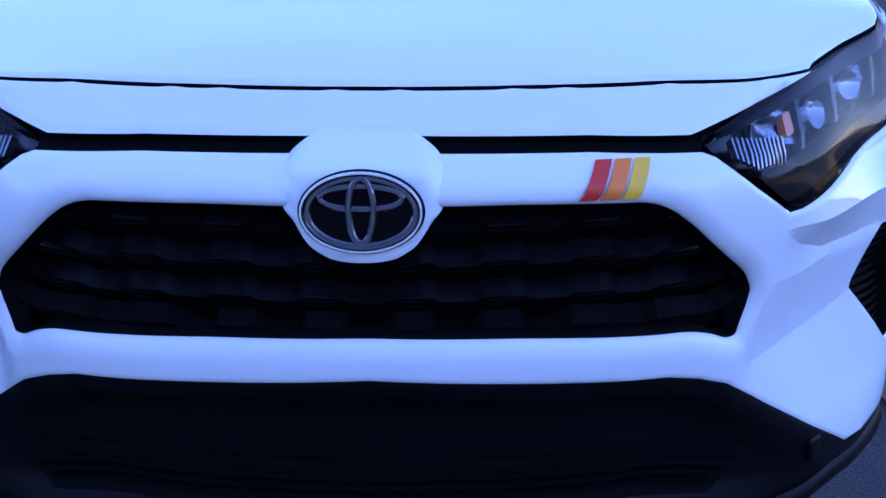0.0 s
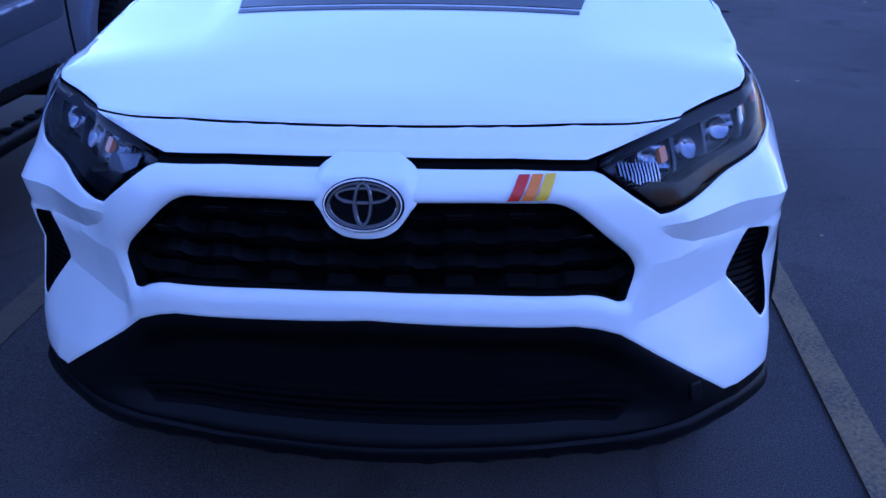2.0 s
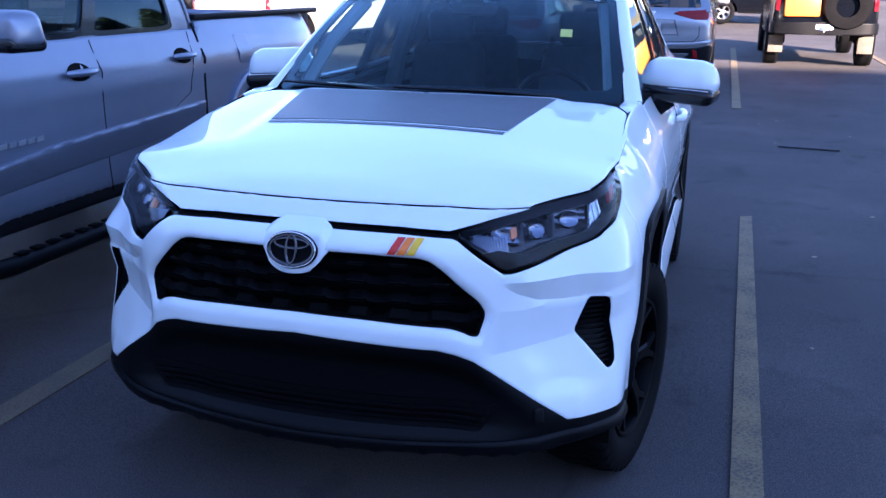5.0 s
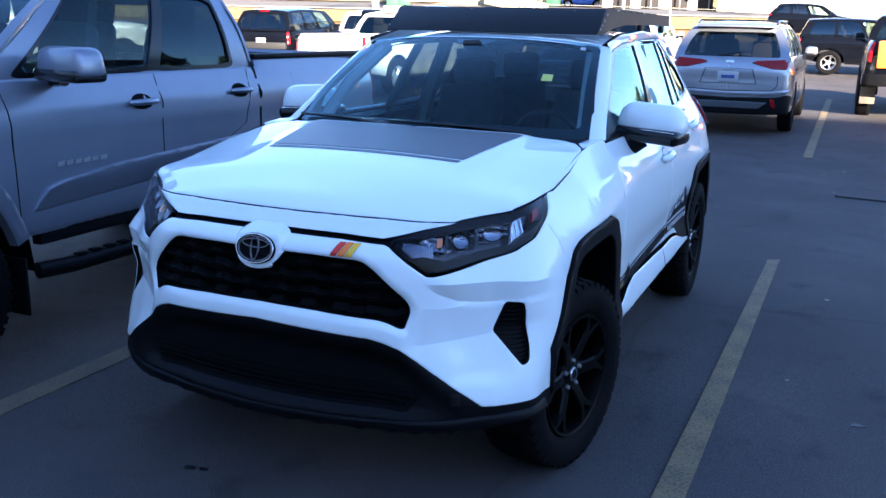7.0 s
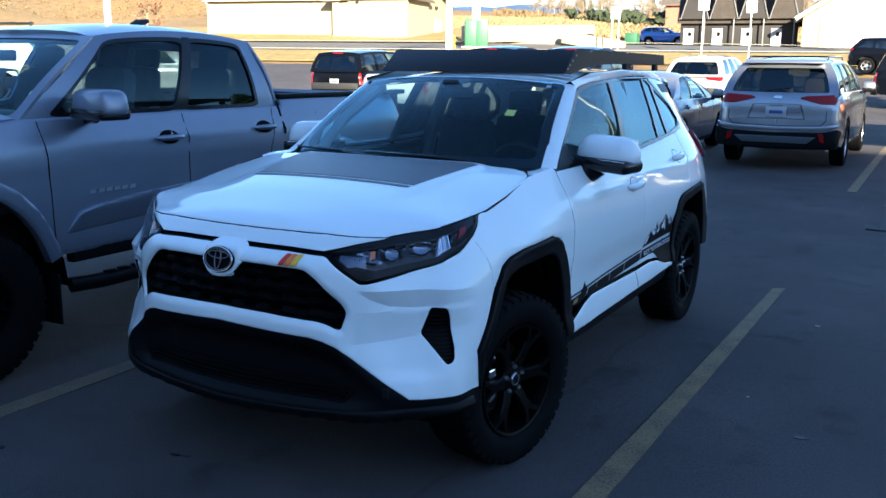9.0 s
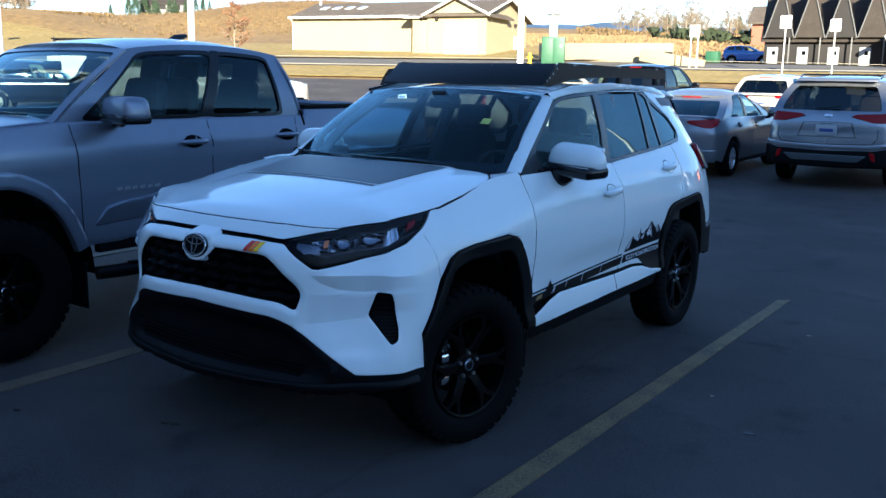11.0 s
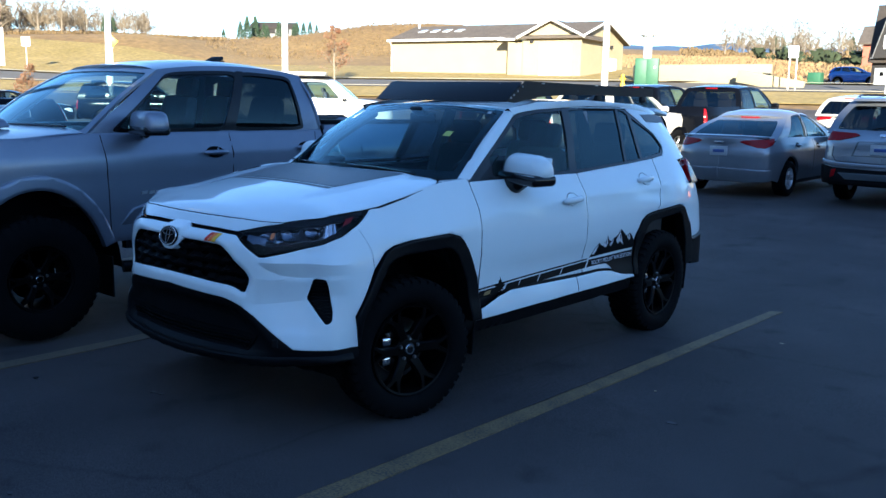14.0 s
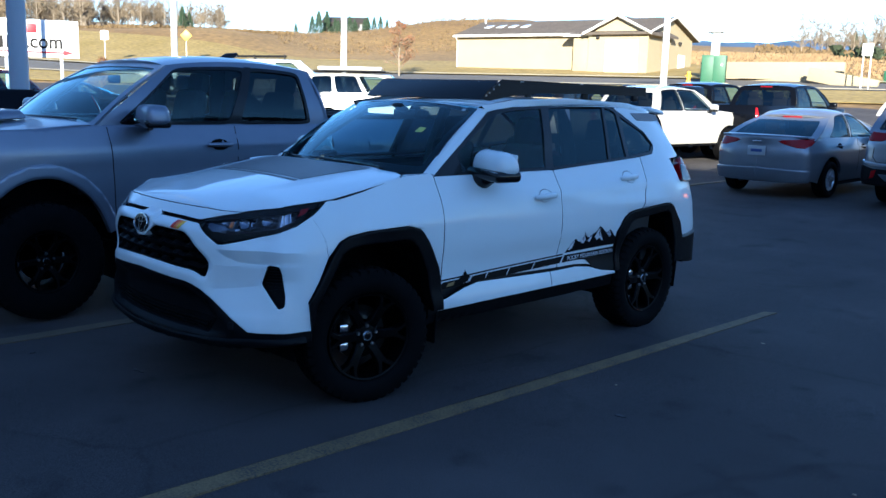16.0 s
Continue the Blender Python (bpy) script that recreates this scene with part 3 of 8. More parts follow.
def oval_ring(name, a, b, w, y0, h, mat, parent, cx=0, cz=0, label="", n=64, flat=False):
    """An oval band of half axes a and b and width w, proud by h."""
    verts, faces = [], []
    prof = [(-w / 2, 0), (-w / 2, -h * .7), (-w / 4, -h), (w / 4, -h), (w / 2, -h * .7), (w / 2, 0)]
    if flat:
        prof = [(-min(a, b), -h), (-w, -h), (-w / 3, -h), (0, -h * .6), (0, 0)]
    for i in range(n):
        t = 2 * math.pi * i / n
        for d, y in prof:
            k = (max(0, a + d), max(0, b + d))
            verts.append((cx + k[0] * math.cos(t), y0 + y, cz + k[1] * math.sin(t)))
    q = len(prof)
    for i in range(n):
        for j in range(q - 1):
            c, d = i * q + j, ((i + 1) % n) * q + j
            faces.append((c, d, d + 1, c + 1))
    return solid(name, verts, faces, mat, parent, label, sharp=30)


badge = oval_ring("badge", .078, .0525, .004, -.002, .006, DARK, XO, label="black oval badge with dark chrome rings", flat=True)
badge.matrix_basis = POD
oval_ring("badge_ring", .0735, .0485, .004, -.007, .006, CHROME, badge)
oval_ring("badge_ring", .066, .042, .008, -.0065, .004, BADGE_DARK, badge)
oval_ring("badge_oval", .015, .040, .009, -.007, .006, BADGE_DARK, badge, cz=.002)
oval_ring("badge_oval", .050, .014, .008, -.007, .005, BADGE_DARK, badge, cz=.018)

# headlights
HEAD = [(.476, 1.031), (.60, 1.060), (.745, 1.088), (.90, 1.110), (1.08, 1.126), (1.252, 1.136), (1.160, 1.078), (1.05, 1.028), (1.00, 1.013), (.90, .990),
        (.765, .956), (.634, .928), (.613, .928), (.542, .979)]


def rails(a, b, f):
    return [(p[0] + (q[0] - p[0]) * f, p[1] + (q[1] - p[1]) * f) for p, q in zip(a, b)]


for s in (1, -1):
    flip = (lambda q: q) if s > 0 else mirrored
    bowl = panel("headlight", flip(HEAD)[::1], LAMP_BOWL, XO, lambda u, z: XS(u, z, -.07), step=.05, depth=.012, edge=0, label="clear headlight with dark housing and bright reflectors")
    panel("lens", rounded(flip(HEAD), .012), LENS, bowl, lambda u, z: XS(u, z, .004), step=.035, depth=.03, edge=.003).visible_shadow = False
    # dark brow and lower band, reflector blocks, side marker
    panel("brow", flip([(.49, 1.032), (.60, 1.058), (.745, 1.083), (.90, 1.104), (1.10, 1.120), (1.23, 1.131), (1.19, 1.106), (1.08, 1.096), (.90, 1.076), (.745, 1.060), (.60, 1.040)]), LOUVRE, bowl, lambda u, z: XS(u, z, -.012), step=.05, depth=.03, edge=.002)
    panel("lower_band", flip([(.55, .978), (.613, .932), (.634, .932), (.755, .953), (.90, .985), (1.0, 1.008), (1.06, 1.029), (1.14, 1.068), (1.06, 1.046), (.90, 1.008), (.77, .986), (.67, .968), (.60, .985)]), LOUVRE, bowl, lambda u, z: XS(u, z, -.012), step=.04, depth=.04, edge=.002)
    strip = [(.590, 1.002), (.66, .980), (.77, .998), (.90, 1.020), (1.02, 1.050), (1.05, 1.082), (.90, 1.070), (.77, 1.053), (.66, 1.037), (.605, 1.024)]
    panel("reflector", flip(strip), LAMP_CHROME, bowl, lambda u, z: XS(u, z, -.050 + .010 * np.sin(np.abs(u) * 75 + z * 20) + .006 * np.sin(z * 160)), step=.008, depth=.008, edge=0, label="faceted chrome reflector")
    for c in (.685, .795, .905):
        zc = float(np.interp(c, [.6, .77, 1.02], [1.006, 1.026, 1.062]))
        panel("lamp_divider", flip([(c - .006, zc - .032), (c + .002, zc - .031), (c + .016, zc + .030), (c + .008, zc + .030)]), GLOSS_BLACK, bowl, lambda u, z: XS(u, z, -.026), step=.03, depth=.03, edge=.001)
    for c, rad in ((.742, .021), (.850, .019)):
        zc = float(np.interp(c, [.6, .77, 1.02], [1.004, 1.024, 1.060]))
        ring = [(c + rad * 1.25 * math.cos(q), zc + rad * math.sin(q)) for q in np.linspace(0, 2 * math.pi, 21)[:-1]]
        panel("lamp_bowl", flip(ring), DARK_CHROME, bowl, lambda u, z, c=c, zc=zc, rad=rad: XS(u, z, -.040 + .5 * ((np.abs(u) - c) ** 2 / 1.5 + (z - zc) ** 2) / rad), step=.007, depth=.008, edge=0, label="bright projector bowl")
    for k in range(11):
        u0 = .905 + k * .0125
        panel("reflector_rib", flip([(u0, 1.004 + k * .0025), (u0 + .006, 1.005 + k * .0025), (u0 + .012, 1.062 + k * .0022), (u0 + .006, 1.060 + k * .0022)]), CHROME if k % 3 else DARK_CHROME, bowl, lambda u, z: XS(u, z, -.036), step=.03, depth=.010, edge=0)
    for k in range(12):
        panel("reflector_rib", flip([(.528 + k * .0095, 1.000 - k * .0045), (.532 + k * .0095, 1.000 - k * .0045), (.535 + k * .0095, 1.022 - k * .001), (.531 + k * .0095, 1.022 - k * .001)]), DARK_CHROME, bowl, lambda u, z: XS(u, z, -.025), step=.03, depth=.012, edge=.002)
    panel("amber_reflector", flip(rounded([(.655, 1.004), (.675, 1.008), (.68, 1.034), (.662, 1.032)], .005)), AMBER, bowl, lambda u, z: XS(u, z, -.03), step=.02, depth=.012, edge=.002, label="amber reflector")
    panel("side_marker", flip([(1.07, 1.068), (1.12, 1.082), (1.16, 1.110), (1.10, 1.102)]), TAIL_RED, bowl, lambda u, z: XS(u, z, -.012), step=.03, depth=.012, edge=.002, label="amber red side marker")

# three slanted stripes on the upper bar
for k, (c, mat) in enumerate([(.303, RED), (.330, ORANGE), (.357, YELLOW)]):
    w = .0225
    panel("bumper_stripe", [(c - .026, .985), (c - .026 + w, .985), (c - .016 + w, 1.003), (c - .002 + w, 1.0225), (c - .002, 1.0225), (c - .016, 1.003)], mat, XO, lambda u, z: XS(u, z, .0055), step=.01, depth=.002, edge=0, label=["red", "orange", "yellow"][k] + " vinyl stripe")
    panel("bumper_stripe", [(c - .030, .9805), (c - .030 + w, .9805), (c - .026 + w, .985), (c - .026, .985)], mat, XO, lambda u, z: XS(u, z, .0055), step=.01, depth=.002, edge=0)

# ---- bonnet ----
MID_Y, MID_Z = [-.80, -.765, -.70, -.60, -.40, -.18, .10, .36, .5], [1.076, 1.097, 1.127, 1.150, 1.186, 1.215, 1.252, 1.280, 1.29]
EDGE_Y = [-.80, -.765, -.725, -.70, -.67, -.63, -.58, -.523, -.476, -.423, -.299, 0, .36]
EDGE_X = [.30, .40, .50, .54, .585, .626, .673, .733, .768, .781, .794, .812, .770]
EDGE_D = [.008, .012, .026, .036, .045, .050, .050, .052, .049, .051, .058, .052, .032]


def bonnet_raw(x, y):
    a = np.abs(x)
    xe, d = hermite(EDGE_Y, EDGE_X, y), hermite(EDGE_Y, EDGE_D, y)
    z = hermite(MID_Y, MID_Z, y) - d * (.6 * np.minimum(a / xe, 1.2) ** 2 + .4 * np.minimum(a / xe, 1.2) ** 4)
    raised = .010 * (1 - smoothstep(.44 + .10 * (y + .2), .52 + .10 * (y + .2), a)) * smoothstep(-.55, -.10, y)
    return z + raised


# the bonnet's front edge follows the nose panel and the tops of the headlights, a narrow joint behind them
edge_u = np.concatenate([np.linspace(0, .725, 36), np.linspace(.745, 1.22, 22)])
edge_z = np.interp(edge_u, [0, .23, .47, .725, .745, .90, 1.08, 1.252], [1.0925, 1.092, 1.090, 1.084, 1.088, 1.110, 1.126, 1.136])
brink = XS(edge_u, edge_z)
way = np.gradient(brink[:, :2], axis=0)
way /= np.linalg.norm(way, axis=1, keepdims=True)
brink[:, :2] += np.stack([-way[:, 1], way[:, 0]], -1) * np.where(edge_u < .73, .0055, .009)[:, None]
brink[:, 2] += .0050
brink_gap = brink[:, 2] - bonnet_raw(brink[:, 0], brink[:, 1])


def bonnet(x, y):
    a = np.abs(x)
    fade = 1 - smoothstep(.0, .24, y - np.interp(a, brink[:, 0], brink[:, 1]))
    return np.stack([x, y, bonnet_raw(x, y) + np.interp(a, brink[:, 0], brink_gap) * fade], -1)


HOOD = [(float(q[0]), float(q[1])) for q in brink] + [(.812, -.2), (.812, 0), (.797, .2), (.772, .295), (.738, .340), (.66, .350), (.55, .335), (.30, .295), (0, .28)]
panel("bonnet", both(HOOD), WHITE, XO, bonnet, step=.03, depth=.03, edge=.005, label="white bonnet with a raised middle")
panel("bonnet_decal", both([(0, -.155), (.435, -.155), (.515, .300), (.3, .270), (0, .255)]), VINYL_GREY, XO, bonnet, step=.03, depth=.001, edge=0, out=.0025, label="matte charcoal bonnet decal")
panel("bonnet_decal", both([(0, -.196), (.428, -.196), (.431, -.172), (0, -.172)]), VINYL_GREY, XO, bonnet, step=.03, depth=.001, edge=0, out=.0025)

# dark inner body, so that the joints between the panels read as dark lines
INNER = [(0, .40), (1.12, .42), (1.16, .70), (1.26, .88), (1.38, .93), (1.73, .93), (1.85, .85), (1.96, .60), (1.98, .45), (3.78, .47), (3.86, .70), (3.96, .87), (4.2, .91), (4.44, .91), (4.58, .7), (4.62, .45),
         (5.85, .45), (5.85, 1.15), (4.4, 1.22), (2.05, 1.20), (1.9, 1.19), (1.25, 1.10), (.9, 1.075), (.72, 1.06), (.4, 1.06), (0, 1.06)]
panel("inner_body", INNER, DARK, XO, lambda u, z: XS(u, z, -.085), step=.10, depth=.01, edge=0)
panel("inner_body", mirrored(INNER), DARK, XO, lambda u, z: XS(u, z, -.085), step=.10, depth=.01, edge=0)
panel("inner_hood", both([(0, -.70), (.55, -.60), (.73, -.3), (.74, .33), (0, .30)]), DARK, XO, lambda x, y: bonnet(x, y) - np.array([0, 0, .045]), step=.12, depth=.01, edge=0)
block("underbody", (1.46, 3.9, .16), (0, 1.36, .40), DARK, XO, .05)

# ---- the crossover: sides ----
ARCH_F = [(1.095, .615), (1.222, .85), (1.277, .925), (1.332, .950), (1.45, .966), (1.75, .974), (1.842, .948), (1.902, .88), (2.003, .70), (2.028, .545), (2.03, .455)]
ARCH_F_IN = [(1.112, .458), (1.135, .60), (1.29, .866), (1.335, .888), (1.405, .900), (1.725, .904), (1.775, .888), (1.815, .852), (1.905, .693), (1.932, .56), (1.95, .455)]
ARCH_R = [(3.762, .485), (3.772, .62), (3.786, .765), (3.862, .865), (3.92, .897), (4.0, .910), (4.425, .934), (4.49, .925), (4.532, .903), (4.65, .77), (4.70, .62), (4.72, .46)]
ARCH_R_IN = [(3.815, .485), (3.835, .635), (3.93, .813), (3.97, .838), (4.025, .850), (4.43, .878), (4.48, .85), (4.565, .64), (4.58, .46)]
FENDER = [(1.150, 1.067), (1.193, .949), (1.2065, .8515), (1.274, .930), (1.330, .955), (1.45, .971), (1.75, .979), (1.846, .953), (1.907, .883), (2.008, .702), (2.028, .59),
          (2.034, 1.238), (2.02, 1.256), (1.84, 1.246), (1.70, 1.226), (1.50, 1.190), (1.34, 1.155), (1.262, 1.135)]
DOOR_F = [(2.039, 1.236), (2.034, .59), (2.22, .580), (2.335, .594), (3.13, .577), (3.142, 1.232)]
DOOR_R = [(3.147, 1.232), (3.135, .577), (3.32, .578), (3.46, .564), (3.60, .525), (3.735, .50), (3.762, .62), (3.778, .766), (3.858, .868), (3.918, .901), (4.0, .915), (4.072, .919), (4.104, .965), (4.138, 1.037), (4.185, 1.14), (4.230, 1.250), (4.240, 1.286), (3.87, 1.266)]
QUARTER = [(4.247, 1.287), (4.237, 1.249), (4.191, 1.139), (4.144, 1.035), (4.110, .963), (4.080, .921), (4.425, .939), (4.492, .930), (4.537, .907), (4.656, .772), (4.70, .66),
           (4.80, .66), (4.96, .68), (4.95, .90), (4.93, 1.08), (4.70, 1.095), (4.70, 1.26), (5.02, 1.275), (5.02, 1.42), (4.95, 1.585), (4.78, 1.60), (4.12, 1.655), (4.095, 1.645), (4.44, 1.468), (4.512, 1.372), (4.49, 1.338), (4.44, 1.302)]
ROCKER = [(1.985, .452), (3.765, .468), (3.76, .486), (3.60, .508), (3.46, .548), (3.32, .563), (3.065, .560), (2.335, .578), (2.22, .560), (2.05, .515), (1.985, .505)]
SILL = [(1.95, .36), (3.80, .37), (3.80, .478), (1.95, .462)]
REAR_LOW = [(4.70, .64), (4.80, .645), (4.98, .66), (5.89, .66), (5.89, .42), (4.95, .42), (4.72, .44)]
WIN_F = [(2.275, 1.252), (2.285, 1.360), (2.655, 1.583), (2.73, 1.603), (2.90, 1.622), (3.19, 1.636), (3.085, 1.252)]
WIN_R = [(3.17, 1.252), (3.275, 1.638), (3.55, 1.648), (3.938, 1.647), (3.826, 1.281)]
WIN_S = [(3.858, 1.284), (3.972, 1.644), (4.05, 1.634), (4.104, 1.606), (4.062, 1.289)]
WIN_Q = [(4.104, 1.293), (4.150, 1.585), (4.425, 1.462), (4.488, 1.385), (4.495, 1.366), (4.475, 1.350), (4.43, 1.322)]
FRAME = [(2.06, 1.238), (2.08, 1.262), (2.636, 1.602), (2.72, 1.622), (2.90, 1.640), (3.22, 1.652), (3.55, 1.662), (4.0, 1.660), (4.085, 1.648), (4.452, 1.470), (4.522, 1.378), (4.505, 1.340), (4.44, 1.300),
         (3.87, 1.266), (3.14, 1.234)]
RAIL = [(2.64, 1.612), (2.72, 1.627), (2.90, 1.645), (3.22, 1.657), (3.55, 1.667), (4.0, 1.665), (4.10, 1.655), (4.72, 1.606), (4.70, 1.632), (4.3, 1.685), (3.5, 1.71), (2.9, 1.69), (2.60, 1.65)]

for s in (1, -1):
    flip = (lambda q: q) if s > 0 else mirrored
    panel("front_fender", flip(FENDER), WHITE, XO, XS, step=.035, depth=.02, edge=.004, label="white front wing")
    for name, poly in (("front_door", DOOR_F), ("rear_door", DOOR_R)):
        door = panel(name, flip(rounded(poly, .012, 3)), WHITE, XO, XS, step=.045, depth=.02, edge=.004, label="white " + name.replace("_", " "))
        u0, u1, z0 = (2.835, 3.095, 1.068) if name == "front_door" else (3.83, 4.09, 1.145)
        um, zm = (u0 + u1) / 2, z0 + .008
        cup = [(um + .005 + .062 * math.cos(q), zm + .040 * math.sin(q)) for q in np.linspace(0, 2 * math.pi, 25)[:-1]]
        panel("handle_recess", flip(cup), WHITE, door, lambda u, z, um=um, zm=zm: XS(u, z, .0025 - .016 * np.clip(1 - ((np.abs(u) - um - .005) / .062) ** 2 - ((z - zm) / .040) ** 2, 0, 1) ** .5 + .0), step=.009, depth=.005, edge=0, label="white scooped recess behind the handle")
        bar = [XS.one(s * (u0 + .025 + (u1 - u0 - .05) * f), z0 + .010 * f + .004, .004 + .030 * (1 - (2 * f - 1) ** 4)) for f in (0, .05, .15, .3, .5, .7, .85, .95, 1)]
        hv, hf = tube(bar, [.008, .014, .0165, .0165, .0165, .0165, .0165, .014, .008], 12)
        solid("door_handle", [Vector((p.x, p.y, bar[i // 12].z + (p.z - bar[i // 12].z) * 1.25)) for i, p in enumerate(hv)], hf, WHITE, door, "white body-coloured door handle")
    panel("quarter_panel", flip(rounded(QUARTER, .008, 2)), WHITE, XO, XS, step=.05, depth=.02, edge=.004, label="white rear quarter with its pillar")
    panel("wheel_arch_cladding", flip(ARCH_F + ARCH_F_IN[::-1])[::-1], BLACK_PLASTIC, XO, lambda u, z: XS(u, z, .016), step=.03, depth=.07, edge=.006, label="black wheel arch cladding")
    panel("wheel_arch_cladding", flip(ARCH_R + ARCH_R_IN[::-1])[::-1], BLACK_PLASTIC, XO, lambda u, z: XS(u, z, .016), step=.03, depth=.07, edge=.006, label="black wheel arch cladding")
    panel("rocker_garnish", flip(ROCKER), WHITE, XO, lambda u, z: XS(u, z, .010), step=.04, depth=.025, edge=.004, label="white rocker garnish")
    panel("sill", flip(SILL), BLACK_PLASTIC, XO, lambda u, z: XS(u, z, -.035), step=.08, depth=.1, edge=.01, label="black sill")
    panel("rear_bumper", flip(REAR_LOW[::-1]), BLACK_PLASTIC, XO, lambda u, z: XS(u, z, .012), step=.05, depth=.05, edge=.006, label="black rear bumper")
    panel("rocker_seam", flip([(3.038, .47), (3.042, .47), (3.042, .560), (3.038, .560)]), DARK, XO, lambda u, z: XS(u, z, .0112), step=.03, depth=.002, edge=0)
    frame_ob = panel("window_frame", flip(FRAME)[::-1], GLOSS_BLACK, XO, lambda u, z: XS(u, z, -.006), [flip(WIN_F), flip(WIN_R), flip(WIN_S), flip(WIN_Q)], step=.04, depth=.02, edge=.002, label="gloss black window frame and door pillar")
    for poly, mat in ((WIN_F, GLASS), (WIN_R, TINT), (WIN_S, TINT), (WIN_Q, TINT)):
        panel("side_window", flip(poly)[::-1], mat, XO, lambda u, z: XS(u, z, -.014), step=.06, depth=.004, edge=0, label="side window pane").visible_shadow = False
    panel("belt_moulding", flip([(2.25, 1.236), (3.14, 1.234), (3.87, 1.266), (4.44, 1.302), (4.44, 1.318), (3.87, 1.282), (3.14, 1.250), (2.25, 1.252)]), GLOSS_BLACK, XO, lambda u, z: XS(u, z, .002), step=.05, depth=.01, edge=.002)
    panel("roof_side", flip(RAIL), WHITE, XO, XS, step=.06, depth=.03, edge=.005, label="white roof side rail")
    panel("door_lining", flip([(2.06, .50), (4.30, .50), (4.30, 1.24), (2.06, 1.20)]), DASH, XO, lambda u, z: XS(u, z, -.075), step=.15, depth=.02, edge=0)
    # tail lamp
    lamp = panel("tail_lamp", flip(rounded([(4.705, 1.10), (4.93, 1.085), (5.30, 1.10), (5.30, 1.20), (5.02, 1.262), (4.94, 1.27), (4.80, 1.225)], .02)), TAIL_RED, XO, lambda u, z: XS(u, z, .022), step=.04, depth=.05, edge=.008, label="red and clear tail lamp")
    panel("lamp_housing", flip(rounded([(4.70, 1.09), (4.90, 1.078), (4.90, 1.20), (4.80, 1.215)], .01)), GLOSS_BLACK, lamp, lambda u, z: XS(u, z, .026), step=.04, depth=.02, edge=.003)
    # mirror
    bm = block_bm((.345, .185, .150), (0, 0, 0), .066, taper=(.84, .74), steps=6)
    for v in bm.verts:
        v.co.y += .10 * v.co.x * s * (v.co.x * s > 0) - .05 * max(0, v.co.z)
    mir = part("door_mirror", bm, WHITE, XO, "white door mirror on a black foot", m=pose(s * .935, .930, 1.312, 0, s * 3, s * -10))
    part("mirror_base", block_bm((.330, .196, .070), (-s * .006, .0, -.070), .030, taper=(1.02, 1.0), steps=4), GLOSS_BLACK, mir, "gloss black lower shell")
    part("turn_signal", block_bm((.17, .012, .012), (s * .055, -.082, -.046), .004), CHROME, mir, "clear turn signal strip")
    solid("mirror_foot", *tube([(-s * .060, -.01, -.070), (-s * .100, -.03, -.110), (-s * .125, -.04, -.150), (-s * .145, -.04, -.185)], [.078, .076, .066, .05], 12), GLOSS_BLACK, mir)
    part("mirror_glass", block_bm((.24, .006, .11), (0, .080, .005), .003), CHROME, mir)
    # A-pillar
    ruled("windscreen_pillar", lambda t: (s * (.748 - .125 * t), .505 + .60 * t, 1.250 + .392 * t + .015 * math.sin(math.pi * t)),
          lambda t: XS.one(s * (2.045 + .60 * t), 1.245 + .375 * t - .002 * math.sin(math.pi * t), 0), WHITE, XO, 14, 5, .012, (s * .6, -.6, .4), label="white windscreen pillar")
    # corner of the wing between the bonnet and the pillar
    edge_a = [(.784, .285), (.746, .347), (.742, .42), (.748, .510)]
    edge_z = [float(bonnet(np.array([x]), np.array([y]))[0, 2]) - .001 for x, y in edge_a[:2]] + [1.246, 1.250]
    edge_b = [XS.one(s * u, z) for u, z in ((1.79, 1.241), (1.861, 1.248), (1.931, 1.252), (2.040, 1.250))]
    at = lambda q, t: Vector([np.interp(t, [0, .33, .66, 1], [p[i] for p in q]) for i in range(3)])
    ruled("wing_corner", lambda t: at([(s * x, y, z) for (x, y), z in zip(edge_a, edge_z)], t), lambda t: at(edge_b, t), WHITE, XO, 12, 3, .003, (0, 0, 1), label="white corner of the wing")
    # mirror triangle
    panel("mirror_sail", flip([(2.09, 1.25), (2.28, 1.25), (2.28, 1.38)]), GLOSS_BLACK, XO, lambda u, z: XS(u, z, -.004), step=.05, depth=.01, edge=.001)
    # mud flaps behind the wheels
    block("mud_flap", (.22, .012, .24), (s * .79, .50, .36), BLACK_PLASTIC, XO, .004, (-6, 0, 0), label="black mud flap")
    block("mud_flap", (.22, .012, .24), (s * .79, 3.16, .36), BLACK_PLASTIC, XO, .004, (-6, 0, 0), label="black mud flap")
    for y in (0, 2.69):
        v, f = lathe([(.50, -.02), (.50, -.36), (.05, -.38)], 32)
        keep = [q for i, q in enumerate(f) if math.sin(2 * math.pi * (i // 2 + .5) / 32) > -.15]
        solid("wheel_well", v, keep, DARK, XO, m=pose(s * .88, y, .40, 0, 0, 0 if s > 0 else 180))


# ---- windscreen, roof ----
def windscreen(a, t):
    """a: -1 to 1 across, t: 0 to 1 upwards."""
    x = a * (.742 - .125 * t)
    y = (.30 + .215 * a ** 2) * (1 - t) + (1.045 + .065 * a ** 2) * t - .035 * np.sin(np.pi * t)
    z = (1.262 - .015 * a ** 2) * (1 - t) + (1.672 - .032 * a ** 2) * t + .020 * np.sin(np.pi * t)
    return np.stack([x, y, z], -1)


